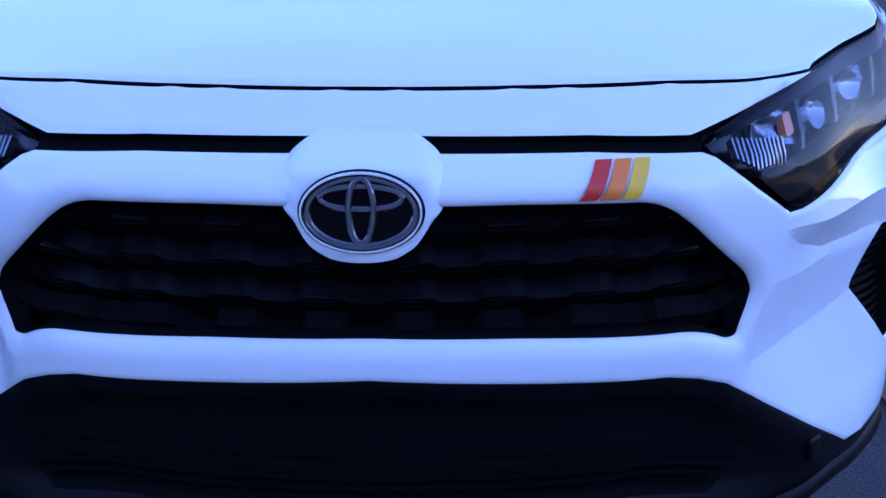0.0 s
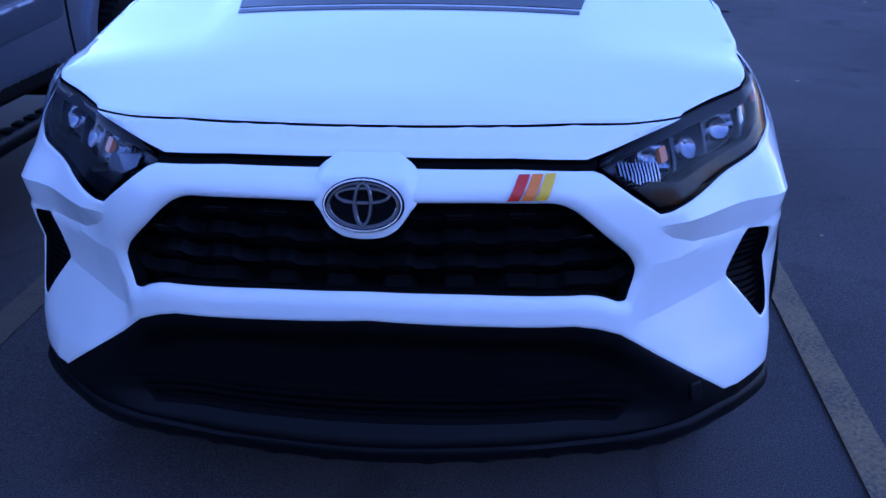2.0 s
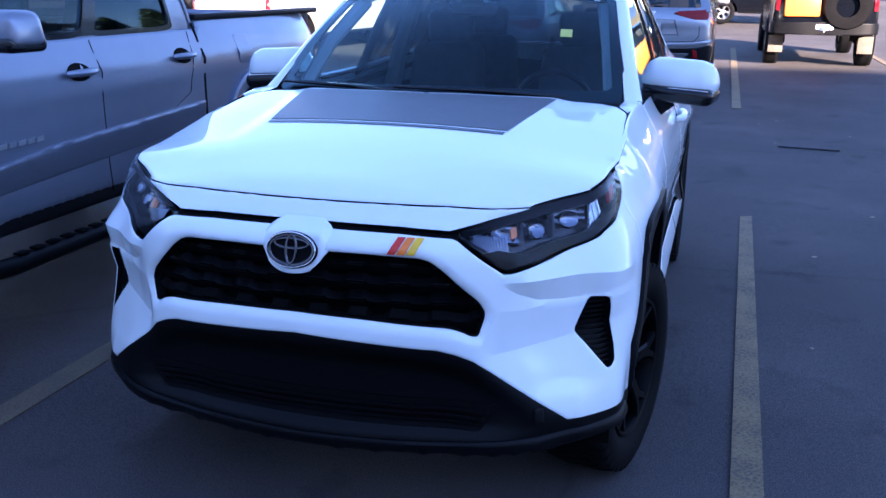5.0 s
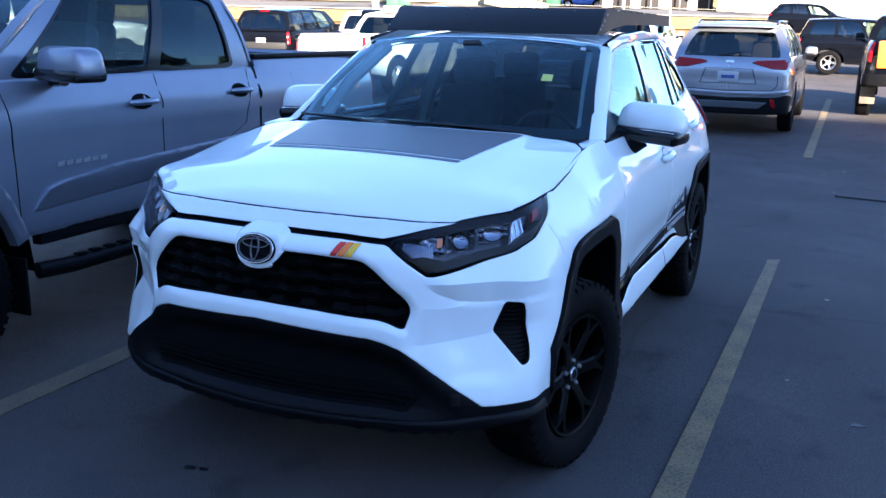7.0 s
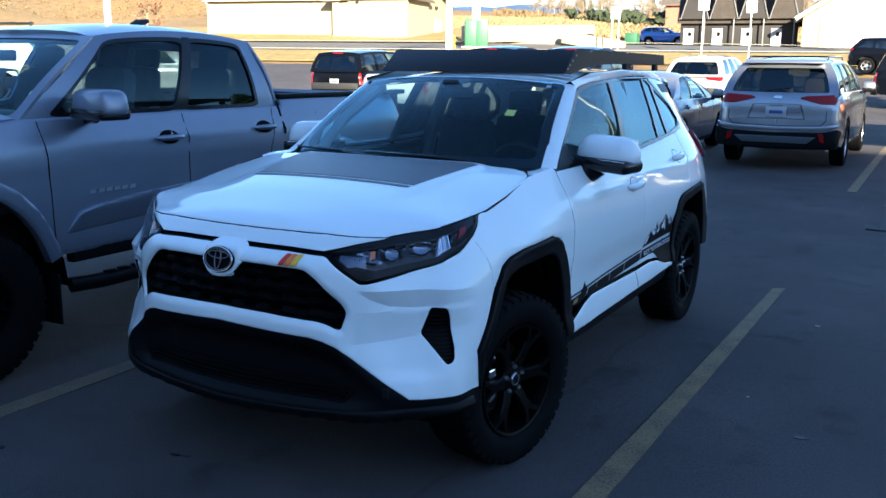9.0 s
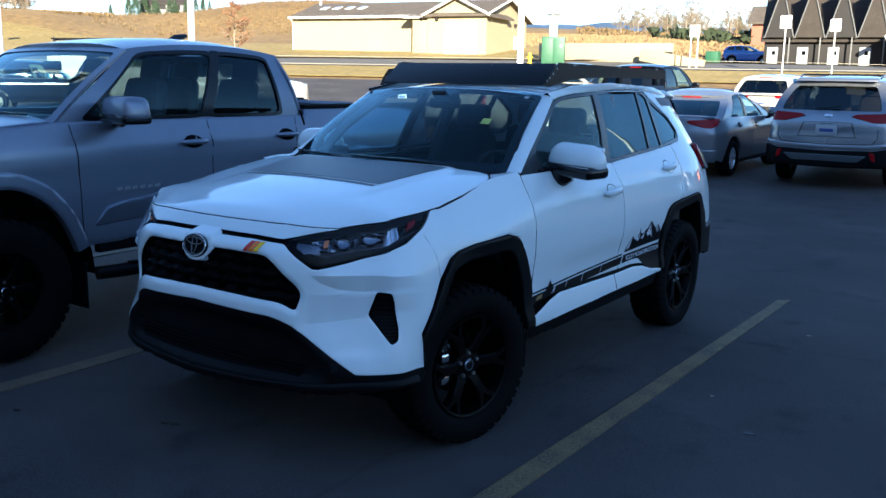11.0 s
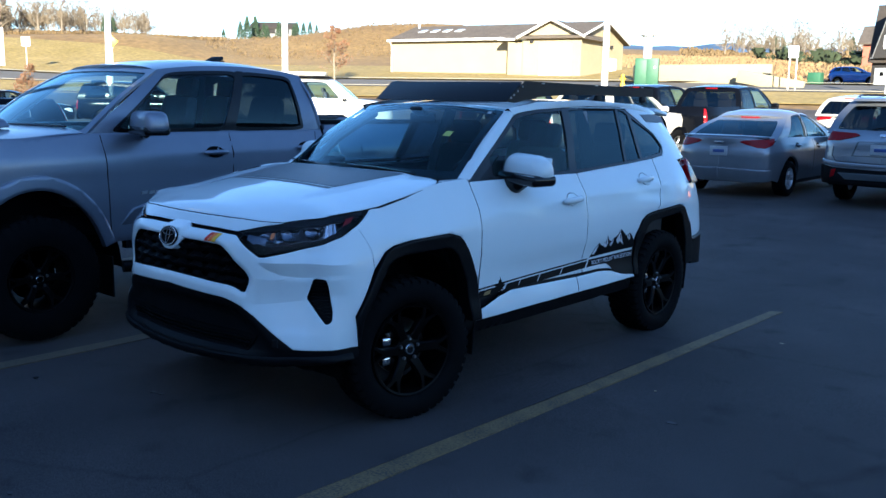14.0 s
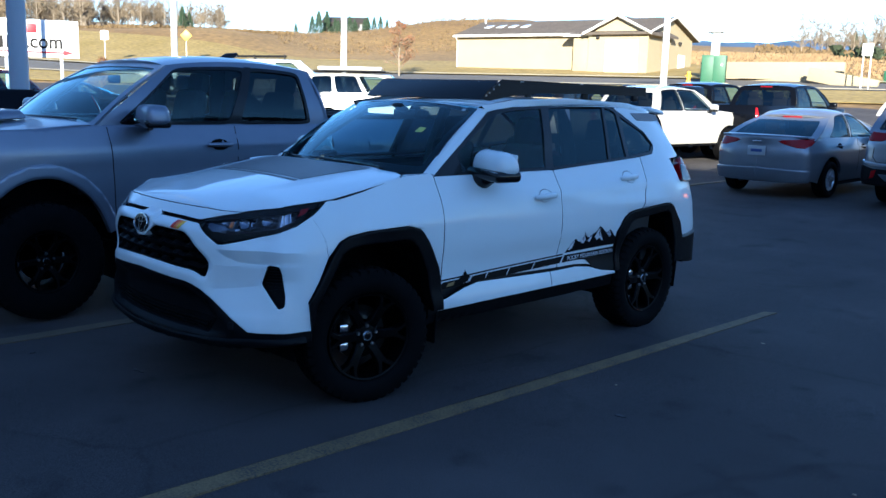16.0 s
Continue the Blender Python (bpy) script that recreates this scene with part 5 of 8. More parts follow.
def asphalt_material():
    """Dark, fine-grained asphalt with stones, faint tyre stains and thin cracks."""
    m = bpy.data.materials.new("asphalt")
    m.use_nodes = True
    nt = m.node_tree
    b = nt.nodes["Principled BSDF"]
    b.inputs["Roughness"].default_value = .86
    b.inputs["Specular IOR Level"].default_value = .25
    co = nt.nodes.new("ShaderNodeTexCoord")

    def noise_node(scale, detail=4):
        n = nt.nodes.new("ShaderNodeTexNoise")
        n.inputs["Scale"].default_value, n.inputs["Detail"].default_value = scale, detail
        nt.links.new(co.outputs["Object"], n.inputs["Vector"])
        return n.outputs[0]

    def ramp(src, stops):
        r = nt.nodes.new("ShaderNodeValToRGB")
        e = r.color_ramp.elements
        while len(e) < len(stops):
            e.new(.5)
        for k, (p, c) in zip(e, stops):
            k.position, k.color = p, (*c, 1)
        nt.links.new(src, r.inputs[0])
        return r.outputs[0]

    def mix(kind, f, a, c):
        n = nt.nodes.new("ShaderNodeMix")
        n.data_type, n.blend_type = "RGBA", kind
        n.inputs[0].default_value = f
        nt.links.new(a, n.inputs[6])
        nt.links.new(c, n.inputs[7])
        return n.outputs[2]

    base = ramp(noise_node(.7, 6), [(.30, (.044, .0395, .0395)), (.55, (.061, .0545, .0535)), (.75, (.082, .0735, .071))])
    grain = ramp(noise_node(190, 2), [(.32, (.45, .45, .46)), (.5, (1, 1, 1)), (.68, (1.5, 1.5, 1.5)), (.78, (2.6, 2.5, 2.4))])
    stain = ramp(noise_node(2.6, 5), [(.28, (.6, .6, .62)), (.42, (1, 1, 1)), (.66, (1, 1, 1)), (.8, (1.22, 1.2, 1.18))])
    c = mix("MULTIPLY", 1, mix("MULTIPLY", 1, base, grain), stain)
    vor = nt.nodes.new("ShaderNodeTexVoronoi")
    vor.feature = "DISTANCE_TO_EDGE"
    vor.inputs["Scale"].default_value = .33
    warp = nt.nodes.new("ShaderNodeMix")
    warp.data_type = "RGBA"
    warp.inputs[0].default_value = .22
    nt.links.new(co.outputs["Object"], warp.inputs[6])
    wn = nt.nodes.new("ShaderNodeTexNoise")
    wn.inputs["Scale"].default_value = 1.2
    nt.links.new(co.outputs["Object"], wn.inputs["Vector"])
    nt.links.new(wn.outputs[1], warp.inputs[7])
    nt.links.new(warp.outputs[2], vor.inputs["Vector"])
    crack = ramp(vor.outputs[0], [(0, (.55, .55, .55)), (.006, (1, 1, 1))])
    c = mix("MULTIPLY", .5, c, crack)
    nt.links.new(c, b.inputs["Base Color"])
    bp = nt.nodes.new("ShaderNodeBump")
    bp.inputs["Strength"].default_value, bp.inputs["Distance"].default_value = .55, .004
    nt.links.new(noise_node(170, 3), bp.inputs["Height"])
    nt.links.new(bp.outputs[0], b.inputs["Normal"])
    return m


ASPHALT = asphalt_material()
ROAD = material("worn_road_asphalt", (.085, .080, .074), .9, vary=.15, scale=.3, fine=.2, bump_scale=30)
DRY_GRASS = material("dry_grass", (.140, .080, .020), .95, vary=.0, scale=.05, fine=.35, bump_scale=1.3, second=(.225, .142, .042))
LAWN = material("autumn_lawn", (.195, .140, .030), .95, scale=.25, vary=.1, fine=.3, bump_scale=2.5, second=(.26, .19, .058))
CONCRETE = material("pale_concrete", (.30, .27, .20), .9, vary=.1, scale=.8, fine=.12, bump_scale=40)


def line_material(name, full):
    """Worn yellow road paint: speckled, broken, the asphalt showing through."""
    m = bpy.data.materials.new(name)
    m.use_nodes = True
    nt = m.node_tree
    b = nt.nodes["Principled BSDF"]
    b.inputs["Roughness"].default_value = .8
    co = nt.nodes.new("ShaderNodeTexCoord")
    n1, n2 = nt.nodes.new("ShaderNodeTexNoise"), nt.nodes.new("ShaderNodeTexNoise")
    n1.inputs["Scale"].default_value, n1.inputs["Detail"].default_value = 75, 8
    n2.inputs["Scale"].default_value, n2.inputs["Detail"].default_value = 5, 5
    ad = nt.nodes.new("ShaderNodeMath")
    ad.operation = "MULTIPLY_ADD"
    ad.inputs[1].default_value = .6
    for n in (n1, n2):
        nt.links.new(co.outputs["Object"], n.inputs["Vector"])
    nt.links.new(n2.outputs[0], ad.inputs[0])
    nt.links.new(n1.outputs[0], ad.inputs[2])
    r = nt.nodes.new("ShaderNodeValToRGB")
    r.color_ramp.elements[0].position, r.color_ramp.elements[0].color = .60, (.062, .054, .044, 1)
    r.color_ramp.elements[1].position, r.color_ramp.elements[1].color = .80, (0.060 + 0.090 * full, 0.055 + 0.053 * full, 0.048 + 0.002 * full, 1)
    e = r.color_ramp.elements.new(1.0)
    e.color = (0.060 + 0.145 * full, 0.055 + 0.095 * full, 0.048 + 0.022 * full, 1)
    nt.links.new(ad.outputs[0], r.inputs[0])
    nt.links.new(r.outputs[0], b.inputs["Base Color"])
    bp = nt.nodes.new("ShaderNodeBump")
    bp.inputs["Strength"].default_value, bp.inputs["Distance"].default_value = .4, .003
    nt.links.new(n1.outputs[0], bp.inputs["Height"])
    nt.links.new(bp.outputs[0], b.inputs["Normal"])
    return m


LINE_PAINT = line_material("worn_yellow_paint", 1.0)
LINE_FAINT = line_material("nearly_worn_off_yellow_paint", .45)

# one sheet of land to the horizon: rings of points that grow with the distance
radii = np.concatenate([np.arange(0, 60, 3.0), np.arange(60, 260, 6.0), np.geomspace(260, 3500, 40)])
gv, gf = [(0.0, 0.0)], []
turns = 180
for r in radii[1:]:
    gv += [(r * math.cos(2 * math.pi * k / turns), r * math.sin(2 * math.pi * k / turns)) for k in range(turns)]
gv = np.array(gv)
gz = ground_height(gv[:, 0], gv[:, 1]) - .06
gf = [(0, 1 + k, 1 + (k + 1) % turns) for k in range(turns)]
for i in range(len(radii) - 2):
    a, b = 1 + i * turns, 1 + (i + 1) * turns
    gf += [(a + k, b + k, b + (k + 1) % turns, a + (k + 1) % turns) for k in range(turns)]
tagged(solid("ground", np.column_stack([gv, gz]), gf, DRY_GRASS, None), "dry golden autumn grassland rising to low hills", "ground", kind="structure")
sheet([(-70, -60), (80, -60), (80, 30), (34, 42), (14, 46), (-2, 42.5), (-14, 42.0), (-28, 37.5), (-42, 33), (-70, 22)], "parking_lot", ASPHALT, 3.0, 0.0, "dark worn asphalt parking lot")
for k, (x0, y0, x1, y1) in enumerate([(-1.645, -3.2, -1.515, 3.85), (4.20, 9.8, 4.32, 20), (1.29, 9.6, 1.41, 20.0), (-4.15, 9.8, -4.03, 15.5), (-4.45, -3.2, -4.33, 3.85)]):
    ob = sheet([(x0, y0), (x1, y0), (x1, y1), (x0, y1)], "parking_line", LINE_FAINT if k in (0, 4) else LINE_PAINT, .4, .009, "worn yellow parking line")
sheet([(1.205, -2.6), (1.335, -2.6), (1.422, 3.92), (1.335, 3.865)], "parking_line", LINE_PAINT, .3, .010, "worn yellow parking line beside the crossover")
# road beyond the lot, with kerbs, and a verge
def band(s0, s1, name, mat, lift, label, step=4):
    """A strip across the view between two distances s along the slope."""
    def line(s, n=18):
        return [(x, (s + .34 * x) / .94) for x in np.linspace(-130, 60, n)]
    return sheet(line(s0) + line(s1)[::-1], name, mat, step, lift, label)


band(53.6, 59.6, "road", ROAD, .02, "sunlit worn grey road")
band(46.4, 53.3, "verge", LAWN, .04, "dry lawn verge")
band(53.3, 53.65, "kerb", CONCRETE, .14, "pale concrete kerb", 3)
band(59.6, 59.95, "kerb", CONCRETE, .16, "pale concrete kerb", 3)
band(59.95, 80.0, "lawn", LAWN, .06, "yellowed autumn lawn")
block("grass_island", (7.0, 2.2, .16), (-17.5, 30.5, on_ground(-17.5, 30.5) + .06), LAWN, None, .05, (0, 0, 15), label="small dry grass island in the lot")
tagged(bpy.data.objects["grass_island"], "small dry grass island in the lot", "ground", kind="structure")


# ---- other vehicles ----
SILVER = material("silver_metallic_paint", (.215, .23, .28), .34, metal=.62, coat=.4, vary=.04, scale=4)
SILVER_WARM = material("light_silver_paint", (.27, .285, .315), .30, metal=.75, coat=1.0, vary=.04, scale=4)
SEDAN_SILVER = material("pale_silver_paint", (.22, .23, .255), .30, metal=.55, coat=.6, vary=.04, scale=4)
BLACK_PAINT = material("black_car_paint", (.0025, .003, .005), .12, coat=0, spec=.14, vary=.1, scale=4)
WHITE_PAINT = material("plain_white_paint", (.38, .365, .335), .3, coat=1.0, vary=.02, scale=4)
BLUE_PAINT = material("blue_car_paint", (.02, .10, .42), .25, coat=1.0, vary=.05, scale=4)
RED_PAINT = material("red_car_paint", (.20, .012, .016), .25, coat=1.0, vary=.05, scale=4)
GREY_PAINT = material("grey_car_paint", (.10, .11, .12), .3, metal=.5, coat=1.0, vary=.05, scale=4)
ALLOY = material("silver_alloy", (.55, .56, .58), .28, metal=.9, vary=.08, scale=12)
LAMP_WHITE = material("headlamp_clear", (.70, .72, .75), .12, coat=1.0, vary=.05, scale=20)
DUSTY = material("dusty_rubber", (.10, .085, .065), .9, vary=.25, scale=9)
BED_DARK = material("black_bed_liner", (.014, .014, .015), .7, vary=.15, scale=20)


class Car:
    """A parked vehicle in its own coordinates: front axle at y = 0, nose towards -y, ground at z = 0."""

    def __init__(self, name, label, category, paint, at, turn, L, W, wb, nose, belt, roof_z, r, screen, back, hood, sill=.34, deck=None, roof_w=.60, kind="suv",
                 doors=(), wheel_mat=None, lugs=False, rim=None, flare=False, group="", glass=None, tail="wide", detail=1, mirror_size=(.22, .13, .16), gap=.075, pane_top=.90, drop=.03, bumper=None, arch_k=1.0):
        self.o = o = thing(name, label, category, group, at, turn)
        w = W / 2
        end = L - nose
        self.w, self.end, self.belt, self.roof_z = w, end, belt, roof_z
        hz, hb = hood
        plan = [(0, -nose), (.5 * w, -nose + .03), (.82 * w, -nose + .16), (.97 * w, -nose + .45), (w, .0), (w, wb * .5), (w, wb), *(((.97 * w, end - .46), (.86 * w, end - .17), (.58 * w, end - .045)) if kind == "sedan" else ((.985 * w, end - .32), (.92 * w, end - .10), (.70 * w, end - .02))), (0, end)]
        lev = [.2, .35, .55, .80, belt - .22, belt - .06, belt + .02, belt + .3]
        side = [.05, .02, -.01, .0, .0, .035, .065, .2]
        ins = {0: [.08, .02, .0, .02, .05, .10, .16, .5], 2: [.08, .02, .0, .01, .04, .08, .13, .4], 4: side, 6: side, 8: [.08, .02, .0, .0, .02, .05, .09, .3], 10: [.06, .0, .0, .02, .04, .06, .10, .4] if kind != "sedan" else [.10, .03, .0, .015, .06, .04, .02, .4]}
        self.s = S = Skin(plan, lev, ins, lambda u, z: .018 * np.exp(-((z - (belt - .17)) / .05) ** 2) * smoothstep(.9, 1.4, u))
        U = S.u
        uf, ur, ue = U[4], U[6], U[10]
        ra = r + gap
        top = [(ue, deck if deck else belt + .01), (U[8], deck if deck else belt + .01), (U[7], deck if deck else belt + .01)]
        self.u_screen = us = uf + screen[0]
        a0 = math.asin(max(-.4, min(.6, (sill - r) / ra)))
        arch = lambda c, k: [(c + ra * k * math.cos(a), r + ra * math.sin(a)) for a in np.linspace(math.pi - a0, a0, 15)]
        low = [(0, sill + .03), (U[2], sill + .02)] + arch(uf, arch_k) + arch(ur, arch_k) + [(U[8], sill + .08), (ue, sill + .08)]
        if kind == "pickup":
            uc = uf + back[0]
            top = [(ue, deck), (U[8], deck), (uc + .03, deck), (uc + .02, belt + .01)]
        high = top + [(us, belt + .01), (us - .25, belt - .01), (uf - .45, hb), (U[2], hz), (0, hz)]
        self.body = panel("body", both(low + high)[::1], paint, o, S, step=.075 if detail > 1 else .11, depth=.04, edge=.008 if detail > 1 else 0, label="")
        # bonnet between the wings
        yc = screen[0]
        def hood_top(x, y):
            f = np.clip((y + nose) / (yc + nose), 0, 1)
            zc = hz + (belt + .03 - hz) * f ** .7 + .02
            return np.stack([x, y, zc - .05 * (np.abs(x) / w) ** 4 - .06 * (1 - f) ** 6], -1)
        panel("bonnet", both([(0, -nose + .13), (.5 * w, -nose + .16), (.80 * w, -nose + .30), (.88 * w, -nose + .6), (.90 * w, yc), (0, yc + .04)]), paint, o, hood_top, step=.12, depth=.04, edge=.008 if detail > 1 else 0)
        # cabin
        y0, y1 = screen
        b1, b0 = back
        wb_, wr = w - .075, w * roof_w + .08
        self.cab = lambda a, t, s=1: np.stack([s * ((wb_ + (wr - wb_) * t) + .035 * np.sin(np.pi * t)), (y0 + (b1 - y0) * a) * (1 - t) + (y1 + (b0 - y1) * a) * t, belt + (roof_z - .035 - belt - drop * np.abs(2 * a - 1) ** 2.5) * t + .02 * t * np.sin(np.pi * a)], -1)
        tint = glass or PRIVACY
        for s in (1, -1):
            surf = lambda a, t, s=s: self.cab(a if s > 0 else 1 - a, t, s)
            fl = (lambda q: q) if s > 0 else (lambda q: [(1 - p[0], p[1]) for p in q][::-1])
            cuts = list(doors)
            panes = []
            for i in range(len(cuts) - 1):
                a, b = cuts[i] + .018, cuts[i + 1] - .018
                panes.append(rounded([(a, .06), (b, .06), (b, pane_top), (a, pane_top)], .06))
            panel("side_frame", fl([(0, 0), (1, 0), (1, 1), (0, 1)]), paint, o, surf, [fl(q) for q in panes], step=.09, depth=.03, edge=0)
            for q in panes:
                panel("side_window", fl(q), GLASS if (tint is GLASS or q is panes[0]) else tint, o, lambda a, t, s=s: surf(a, t) - np.array([s * .012, 0, 0]), step=.14, depth=.004, edge=0).visible_shadow = False
                if detail > 1:
                    m = np.mean(q, axis=0)
                    panel("window_trim", fl([tuple(m + (np.array(p) - m) * (1.06, 1.11)) for p in q]), GLOSS_BLACK, o, lambda a, t, s=s: surf(a, t) + np.array([s * .003, 0, 0]), [fl([tuple(m + (np.array(p) - m) * .985) for p in q])], step=.1, depth=.008, edge=0)
        front = lambda a, t: np.stack([a * (wb_ + (wr - wb_) * t + .035 * np.sin(np.pi * t)), y0 + (y1 - y0) * t - .10 * (1 - a ** 2) * (1 - .6 * t) - .03 * np.sin(np.pi * t), belt + (roof_z - .035 - belt - drop) * t + .02 * np.sin(np.pi * t) + .02 * (1 - a ** 2)], -1)
        self.front = front
        panel("windscreen_frame", [(-1.01, 0), (1.01, 0), (1.01, 1), (-1.01, 1)], paint, o, front, [rounded([(-.94, .04), (.94, .04), (.94, .93), (-.94, .93)], .06)], step=.1, depth=.02, edge=0)
        panel("windscreen", rounded([(-.94, .04), (.94, .04), (.94, .93), (-.94, .93)], .06), GLASS, o, lambda a, t: front(a, t) + np.array([0, .006, -.004]), step=.15, depth=.004, edge=0).visible_shadow = False
        rear = lambda a, t: np.stack([-a * (wb_ + (wr - wb_) * t + .035 * np.sin(np.pi * t)), b1 + (b0 - b1) * t + .06 * (1 - a ** 2), belt + (roof_z - .035 - belt - drop) * t + .02 * np.sin(np.pi * t)], -1)
        panel("rear_frame", [(-1.01, 0), (1.01, 0), (1.01, 1), (-1.01, 1)], paint, o, rear, [rounded([(-.86, .10), (.86, .10), (.82, .84), (-.82, .84)], .07)], step=.1, depth=.02, edge=0)
        panel("rear_window", rounded([(-.86, .10), (.86, .10), (.82, .84), (-.82, .84)], .07), tint, o, lambda a, t: rear(a, t) - np.array([0, .008, 0]), step=.15, depth=.004, edge=0).visible_shadow = False
        def roof(x, y):
            f = np.clip((y - y1) / (b0 - y1), 0, 1)
            return np.stack([x, y, roof_z - .035 + .045 * (1 - (np.abs(x) / wr) ** 3) + .03 * np.sin(np.pi * f) * (1 - (x / wr) ** 4) - drop * np.abs(2 * f - 1) ** 2.5], -1)
        panel("roof", both([(0, y1 - .05), (wr * .98, y1), (wr * 1.0, b0), (0, b0 + .05)]), paint, o, roof, step=.12, depth=.03, edge=.008 if detail > 1 else 0)
        block("high_brake_light", (.34, .03, .028), (0, b0 + .055, roof_z - .03 - drop), TAIL_RED, o, .008)
        # inside
        block("cabin_floor", (W - .3, b1 - y0 + .2, .2), (0, (y0 + b1) / 2, belt - .42), DASH, o, .03)
        block("dashboard", (W - .34, .35, .22), (0, y0 + .22, belt - .08), DASH, o, .06)
        for x in (-.36, .36):
            for yy in ([y0 + 1.05, y0 + 1.95] if len(doors) > 2 else [y0 + 1.05]):
                st = block("seat_back", (.46, .16, .62), (x, yy, belt - .02 - (.15 if roof_z < 1.55 else 0)), CLOTH, o, .06, (-12, 0, 0), (.85, .8))
                block("headrest", (.25, .09, .17), (0, .05, .38), CLOTH, st, .035)
        # lower parts
        block("underbody", (W - .34, L - .5, .14), (0, (end - nose) / 2, sill + .10), DARK, o, .04)
        for s in (1, -1):
            for c in (0, wb):
                v, f = lathe([(ra + .01, -.01), (ra + .01, -.28), (.05, -.30)], 24)
                keep = [q for i, q in enumerate(f) if math.sin(2 * math.pi * (i // 2 + .5) / 24) > -.1]
                solid("wheel_well", v, keep, DARK, o, m=pose(s * (w - .03), c, r, 0, 0, 0 if s > 0 else 180))
                q = rim or r * .60
                t = tyre_part(r, q, .22 if not lugs else .27, lugs, o, pose(s * (w - .10), c, r, 0, 0, 0 if s > 0 else 180))
                rim_parts(t, q, .20 if not lugs else .26, 5 if not lugs else 6, wheel_mat or ALLOY)
            if flare:
                for c in (uf, ur):
                    turn_by = np.linspace(math.pi - a0 + .04, a0 - .04, 21)
                    o1, i1 = ([(c + q * arch_k * math.cos(a), r + q * math.sin(a)) for a in turn_by] for q in (ra + .09, ra * .985))
                    ring = o1 + i1[::-1]
                    panel("wheel_arch_flare", ring if s > 0 else mirrored(ring), paint, o, lambda u, z: S(u, z, .035), step=.06, depth=.06, edge=.012)
            # mirrors
            mr = part("door_mirror", block_bm(mirror_size, (0, 0, 0), mirror_size[2] * .3, taper=(.9, .85), steps=3), paint, o, m=pose(s * (w - .01 + mirror_size[0] / 2), y0 + .36, belt + .155 - mirror_size[2] * .4, 0, 0, -s * 10))
            part("mirror_base", block_bm((mirror_size[0] * .97, mirror_size[1] * 1.03, mirror_size[2] * .46), (-s * .012, 0, -mirror_size[2] * .40), mirror_size[2] * .18, steps=3), GLOSS_BLACK, mr)
            solid("mirror_foot", *tube([(-s * (mirror_size[0] / 2 + .05), .04, -mirror_size[2] / 2 - .035), (-s * .06, .0, -mirror_size[2] / 2 - .02)], .026, 8), GLOSS_BLACK, mr)
            # head and tail lamps
            hl = [(U[1] + .12, hz - .20), (U[2] + .05, hz - .17), (U[3] - .05, hz - .05), (U[2], hz - .03), (U[1] + .15, hz - .06)]
            panel("headlamp", hl if s > 0 else mirrored(hl), LAMP_WHITE, o, lambda u, z: S(u, z, .006), step=.08, depth=.02, edge=0)
            rz = (deck or belt) - .04
            if tail == "tip":
                tl = [(U[7] + .02, rz + .00), (U[7] + .16, rz - .085), (U[8] + .02, rz - .135), (ue - .64, rz - .130), (ue - .42, rz - .075), (ue - .33, rz - .040), (ue - .40, rz - .012), (U[8] + .05, rz + .01), (U[7] + .05, rz + .02)]
            elif tail == "wide":
                tl = [(U[7] + .10, rz - .06), (U[8] + .05, rz - .15), (ue - w * .42, rz - .10), (ue - w * .40, rz - .02), (U[8], rz + .0), (U[7] + .12, rz + .0)]
            elif tail == "tall":
                tl = [(U[7] + .20, rz - .34), (U[8] + .07, rz - .36), (U[8] + .09, rz + .0), (U[7] + .22, rz + .0)]
            else:
                tl = [(U[7] + .16, rz - .05), (U[8] + .06, rz - .17), (ue - w * .62, rz - .15), (ue - w * .66, rz + .0), (U[8], rz + .02)]
            panel("tail_lamp", rounded(tl, .02) if s > 0 else mirrored(rounded(tl, .02)), TAIL_RED, o, lambda u, z: S(u, z, .012), step=.06, depth=.03, edge=.004, label="red tail lamp")
        low_rear = [(U[8] - .12, sill + .02), (ue, sill), (ue, sill + .24), (U[8] - .10, sill + .22)]
        panel("rear_bumper", [(p[0], p[1]) for p in low_rear], bumper or BLACK_PLASTIC, o, lambda u, z: S(u, z, .03), step=.1, depth=.06, edge=.01)
        panel("rear_bumper", mirrored(low_rear), bumper or BLACK_PLASTIC, o, lambda u, z: S(u, z, .03), step=.1, depth=.06, edge=.01)
        for s in (1, -1):
            sl = [(uf + ra + .02, sill - .06), (ur - ra - .02, sill - .06), (ur - ra - .02, sill + .10), (uf + ra + .02, sill + .10)]
            panel("sill", sl if s > 0 else mirrored(sl), BLACK_PLASTIC, o, lambda u, z: S(u, z, -.004), step=.2, depth=.06, edge=.01)
        plate = block("number_plate", (.31, .012, .155), (0, end + .012, (deck or belt) - (.30 if kind == "suv" else .24) if kind != "pickup" else sill + .12), PALE_PLATE, o, .004, label="pale plate with unreadable bars")
        block("plate_bar", (.20, .004, .05), (0, .008, 0), PLATE_INK, plate, .001)

    def seam(self, pts, width=.006, mat=None, out=.0015, name="door_seam"):
        """A dark joint along a line of (u, z) on both sides."""
        q = [(u - width / 2, z) for u, z in pts] + [(u + width / 2, z) for u, z in pts[::-1]]
        for s in (1, -1):
            panel(name, q[::-1] if s > 0 else mirrored(q[::-1]), mat or DARK, self.o, lambda u, z: self.s(u, z, out), step=.08, depth=.003, edge=0)

